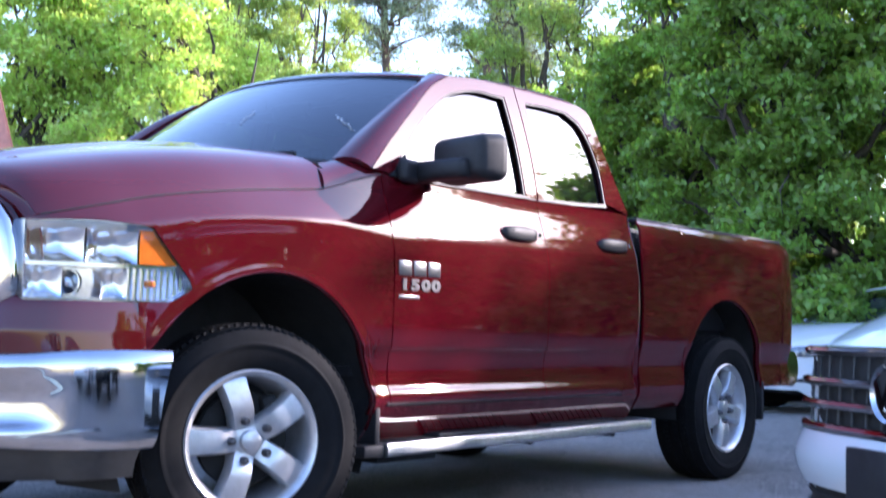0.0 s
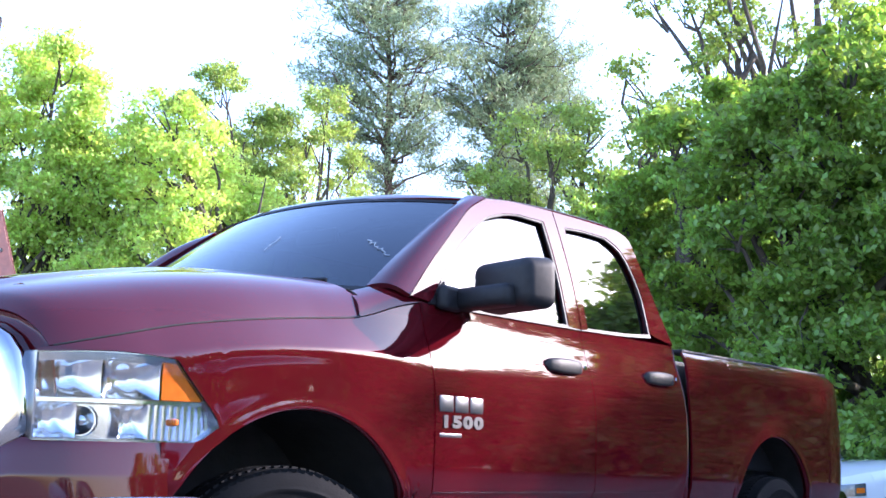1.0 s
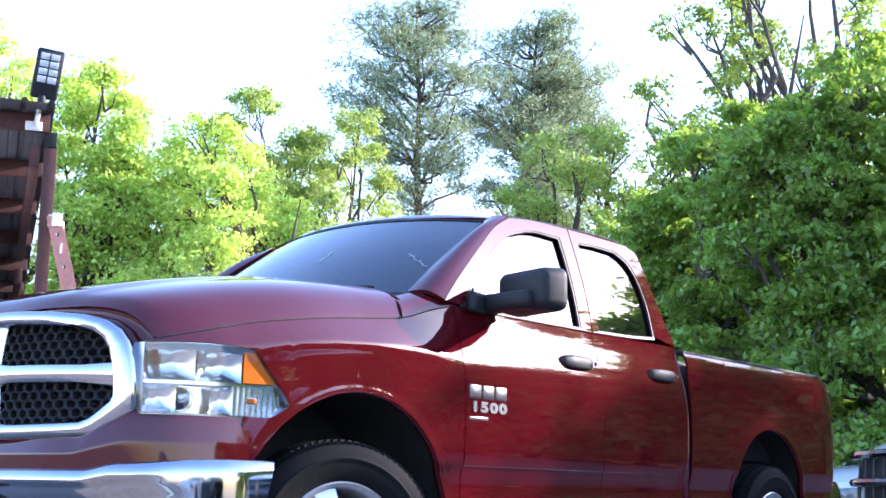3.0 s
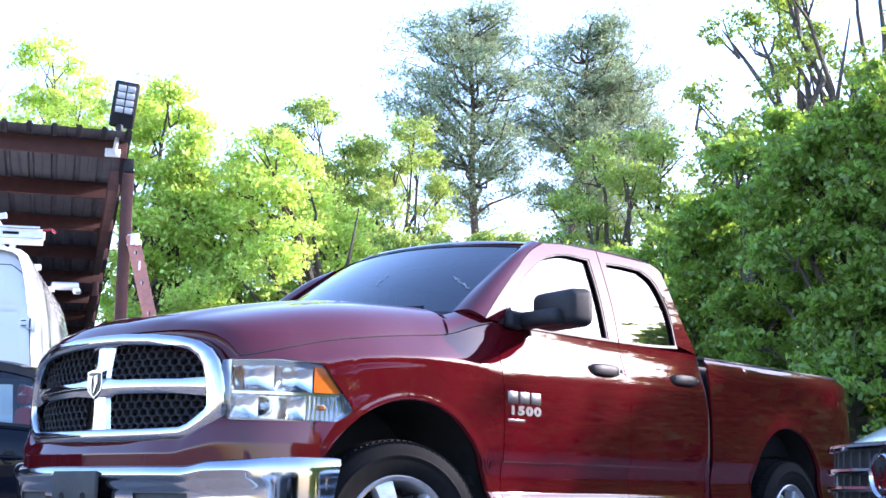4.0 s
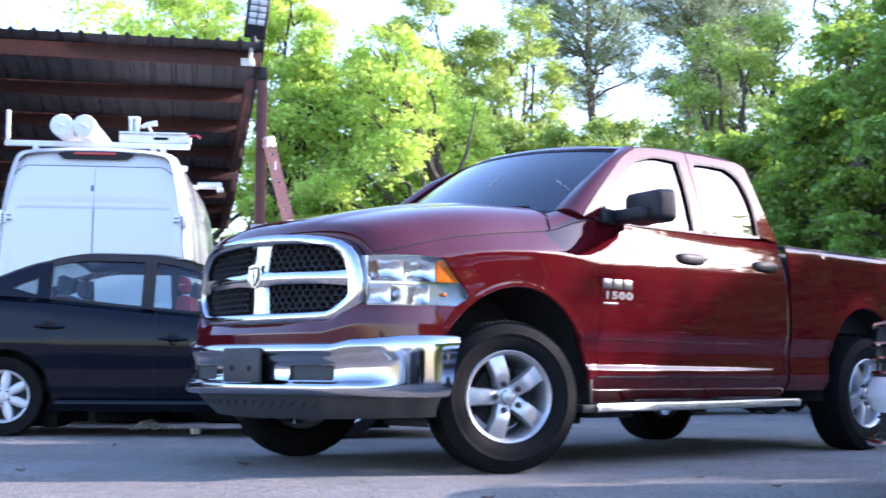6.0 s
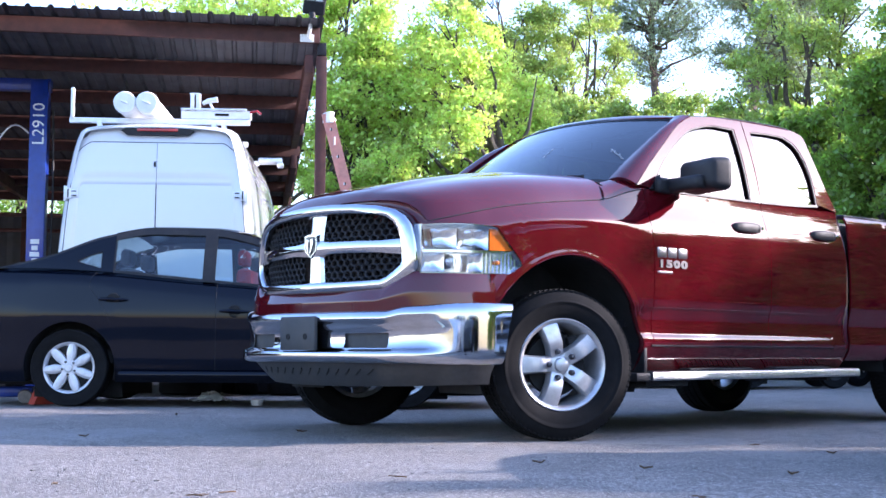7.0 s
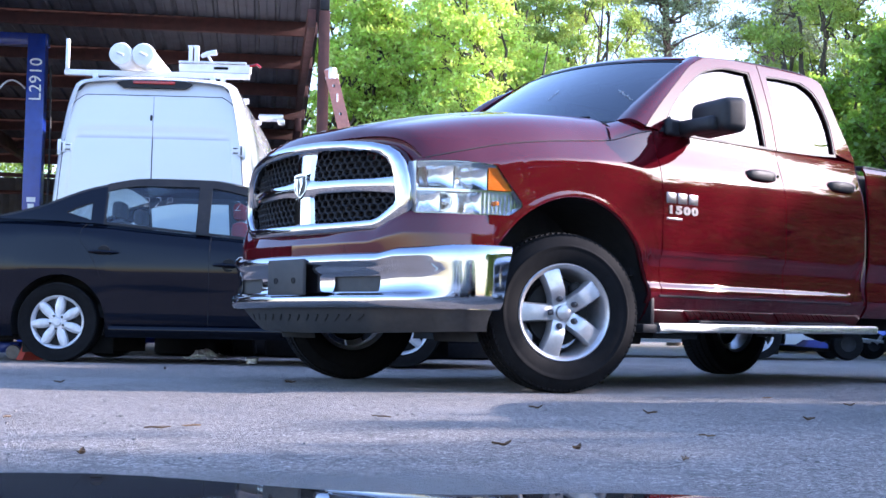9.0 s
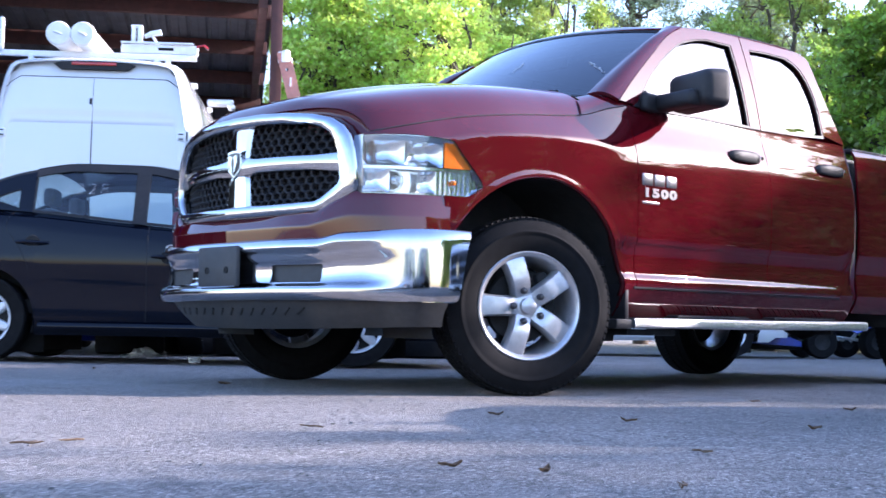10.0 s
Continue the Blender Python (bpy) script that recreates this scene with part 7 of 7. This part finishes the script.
def pine_tree(x, y, h, label, seed, r=4.0, clear=0.56, whorls=15, per=52, lean=(0, 0)):
    rng = np.random.default_rng(seed)
    t = thing("pine_tree", label, "tree", Matrix.Translation((x, y, 0)), "pines")
    stem = [(lean[0] * k / 9 + rng.normal() * 0.06, lean[1] * k / 9 + rng.normal() * 0.06, -0.1 + (h + 0.1) * k / 9) for k in range(10)]
    g = Geo().tube(stem, [0.30 * (1 - 0.88 * k / 9) for k in range(10)], 10)
    pts = []
    for k in range(whorls):
        f = clear + (0.99 - clear) * (k + rng.uniform(0, 0.6)) / whorls
        z = f * h
        i = min(8, int(f * 9))
        base = np.array([stem[i][0], stem[i][1], z])
        prof = math.sin(math.pi * min(1.0, 0.12 + 0.88 * ((f - clear) / (1 - clear)) ** 0.8)) ** 0.7
        for j in range(rng.integers(3, 7)):
            a = rng.uniform(0, 2 * math.pi)
            L_ = r * prof * rng.uniform(0.5, 1.0) + 0.4
            tip = base + np.array([math.cos(a) * L_, math.sin(a) * L_, L_ * rng.uniform(0.25, 0.9)])
            br = wander(base, tip, 5, 0.05, rng)
            g.tube(br, [0.06, 0.05, 0.035, 0.025, 0.01], 5)
            for c in range(int(5 + 4 * prof)):
                s = rng.uniform(0.35, 1.05)
                ctr = base + (tip - base) * s + rng.normal(size=3) * np.array([0.30, 0.30, 0.22])
                pts.append(ctr + rng.normal(size=(per, 3)) * np.array([0.24, 0.24, 0.13]) * rng.uniform(0.7, 1.35))
    for k in range(7):
        z = h * rng.uniform(0.15, clear)
        a = rng.uniform(0, 2 * math.pi)
        g.tube(wander((stem[3][0], stem[3][1], z), (stem[3][0] + math.cos(a) * 1.3, stem[3][1] + math.sin(a) * 1.3, z + 0.3), 4, 0.06, rng), [0.04, 0.03, 0.02, 0.008], 5)
    pts = np.concatenate(pts)
    part("trunk", g, BARK_PINE, t, "", 60)
    cr = new("crown", leaf_mesh("crown", pts, 0.22, 0.050, rng, LEAF_PINE))
    cr.parent = t
    return t


REF = (-4.5, -5.3)
def at_heading(deg, dist):
    """A place at a compass heading (clockwise from +y) and distance from the yard's view point."""
    return REF[0] + dist * math.sin(radians(deg)), REF[1] + dist * math.cos(radians(deg))
LUSH = dict(lobes=34, clumps=14, per=100, size=0.10, low=0.12, spread=0.16, shell=0.72, flat=0.58, lobe=(0.14, 0.28), stray=0.3)
WOODY = dict(lobes=30, clumps=14, per=80, size=0.11, low=0.18, spread=0.16, shell=0.72, flat=0.60, lobe=(0.14, 0.27), stray=0.3)
BUSHY = dict(lobes=34, clumps=15, per=100, size=0.105, low=0.05, spread=0.115, shell=0.82, flat=0.50, lobe=(0.14, 0.28), stray=0.4)
OPEN_OAK = dict(lobes=24, clumps=11, per=70, size=0.11, low=0.24, spread=0.15, shell=0.75, flat=0.55, lobe=(0.13, 0.26), stray=0.5, trunk=0.28)
SPARSE = dict(lobes=22, clumps=8, per=55, size=0.13, low=0.34, spread=0.17, shell=0.75, flat=0.7, lobe=(0.12, 0.22), stray=0.6, trunk=0.34)
BACK = dict(lobes=16, clumps=16, per=70, size=0.12, low=0.06, spread=0.22)
bright, mid, dark = "fresh yellow-green leafy tree at the edge of the yard", "mid-green leafy tree with open branches behind the yard", "dense dark green leafy tree at the edge of the yard"
for deg, dist, h, r, lf, lab, seed, kw in (
    (32.6, 30, 11.5, 2.7, LEAF_LIGHT, bright, 11, LUSH),
    (36.1, 29, 10.6, 1.6, LEAF_LIGHT, bright, 12, LUSH),
    (40.6, 28, 8.9, 2.3, LEAF_LIGHT, bright, 13, LUSH),
    (38.1, 29, 8.7, 1.7, LEAF_LIGHT, bright, 14, LUSH),
    (43.0, 30, 8.3, 1.5, LEAF_LIGHT, bright, 15, LUSH),
    (17.5, 37, 8.4, 3, LEAF_DARK, dark, 38, BACK),
    (22.0, 38, 8.8, 3, LEAF_DARK, dark, 39, BACK),
    (27.2, 32, 11.0, 3, LEAF_LIGHT, bright, 16, dict(lobes=12, low=0.10)),
    (42.1, 40, 14.5, 2.3, LEAF_MID, mid, 17, WOODY),
    (45.9, 40, 13.8, 2.4, LEAF_MID, mid, 18, WOODY),
    (44.1, 42, 13.6, 2, LEAF_MID, mid, 19, WOODY),
    (45.0, 34, 8.3, 2, LEAF_MID, mid, 20, WOODY),
    (47.5, 35, 8.3, 1.9, LEAF_MID, mid, 21, WOODY),
    (49.9, 36, 8.9, 1.8, LEAF_MID, mid, 22, WOODY),
    (52.1, 35, 8.1, 1.8, LEAF_MID, mid, 23, WOODY),
    (55.6, 31, 10.2, 2.4, LEAF_MID, "open-branched green oak with sky showing through its crown", 24, OPEN_OAK),
    (58.8, 32, 11.0, 2.7, LEAF_MID, "open-branched green oak with sky showing through its crown", 25, OPEN_OAK),
    (62.6, 35, 16.5, 2.8, LEAF_THIN, "tall thinly leaved tree with bare dark limbs", 26, SPARSE),
    (65.4, 34, 17.3, 3.2, LEAF_THIN, "tall thinly leaved tree with bare dark limbs", 27, SPARSE),
    (62.0, 22, 7.6, 1.4, LEAF_DARK, dark, 28, BUSHY),
    (65.0, 20, 6.9, 1.8, LEAF_DARK, dark, 29, BUSHY),
    (67.3, 20, 7.3, 2.3, LEAF_DARK, dark, 30, BUSHY),
    (70.5, 21, 8.1, 2.8, LEAF_DARK, dark, 31, dict(lobes=15, clumps=22, per=50, size=0.16, low=0.05, spread=0.24)),
    (59.9, 23, 6.3, 1.6, LEAF_DARK, dark, 32, BUSHY),
    (57.3, 25, 6.0, 1.7, LEAF_DARK, dark, 33, BUSHY),
    (55.0, 26, 5.8, 1.5, LEAF_DARK, "dark green bushy young tree behind the yard", 34, BUSHY),
    (63.3, 27, 6.9, 2.4, LEAF_LIGHT, bright, 35, BACK),
    (58.6, 29, 6.2, 2.2, LEAF_LIGHT, bright, 36, BACK),
    (66.2, 28, 7.6, 2.6, LEAF_LIGHT, bright, 37, BACK),
):
    x, y = at_heading(deg, dist)
    broad_tree(x, y, h, r, lf, lab, seed, **kw)
for deg, dist, h, seed, kw in ((50.0, 48, 18.6, 51, dict(r=3.0, lean=(-0.5, 0.5))), (52.7, 50, 18.8, 52, dict(r=2.9, lean=(1.2, -1.3))), (53.6, 52, 17.2, 53, dict(r=3.0, clear=0.52, lean=(1.6, -1.7)))):
    x, y = at_heading(deg, dist)
    pine_tree(x, y, h, "tall pine with sparse grey-green crown against the sky", seed, **kw)
# out-of-view tree belt on the sunny side and behind, set to shade the yard
rnd = random.Random(77)
for k, (deg, dist, h, r) in enumerate(((88, 25, 9.5, 3.2), (96, 19, 9.2, 2.6), (103.5, 18.5, 10.2, 2.6), (109.5, 19, 9.4, 2.4), (116, 19, 8.4, 2.2), (122, 19.3, 8.1, 2.0), (128, 19.3, 8.2, 2.0), (134, 19, 9.6, 2.3), (141, 19, 9.2, 2.5), (149, 20, 9.0, 2.7), (156, 22, 9.0, 3.0), (165, 25, 9.0, 3.3), (175, 27, 9.0, 3.4))):
    x, y = 0.0 + dist * math.sin(radians(deg)), -1.5 + dist * math.cos(radians(deg))
    broad_tree(x, y, h, r, LEAF_MID if k % 3 else LEAF_DARK, "leafy green tree out of view, placed to shade the yard", 100 + k, lobes=24, clumps=18, per=42, size=0.26, low=0.05, spread=0.34)
    if deg < 170:
        x, y = (dist + 3) * math.sin(radians(deg + 4)), -1.5 + (dist + 3) * math.cos(radians(deg + 4))
        broad_tree(x, y, 4.2, 2.4, LEAF_DARK, "dark green bush out of view, added behind the shade belt", 200 + k, lobes=10, clumps=14, per=34, size=0.24, low=0.04, spread=0.34, name="bush")
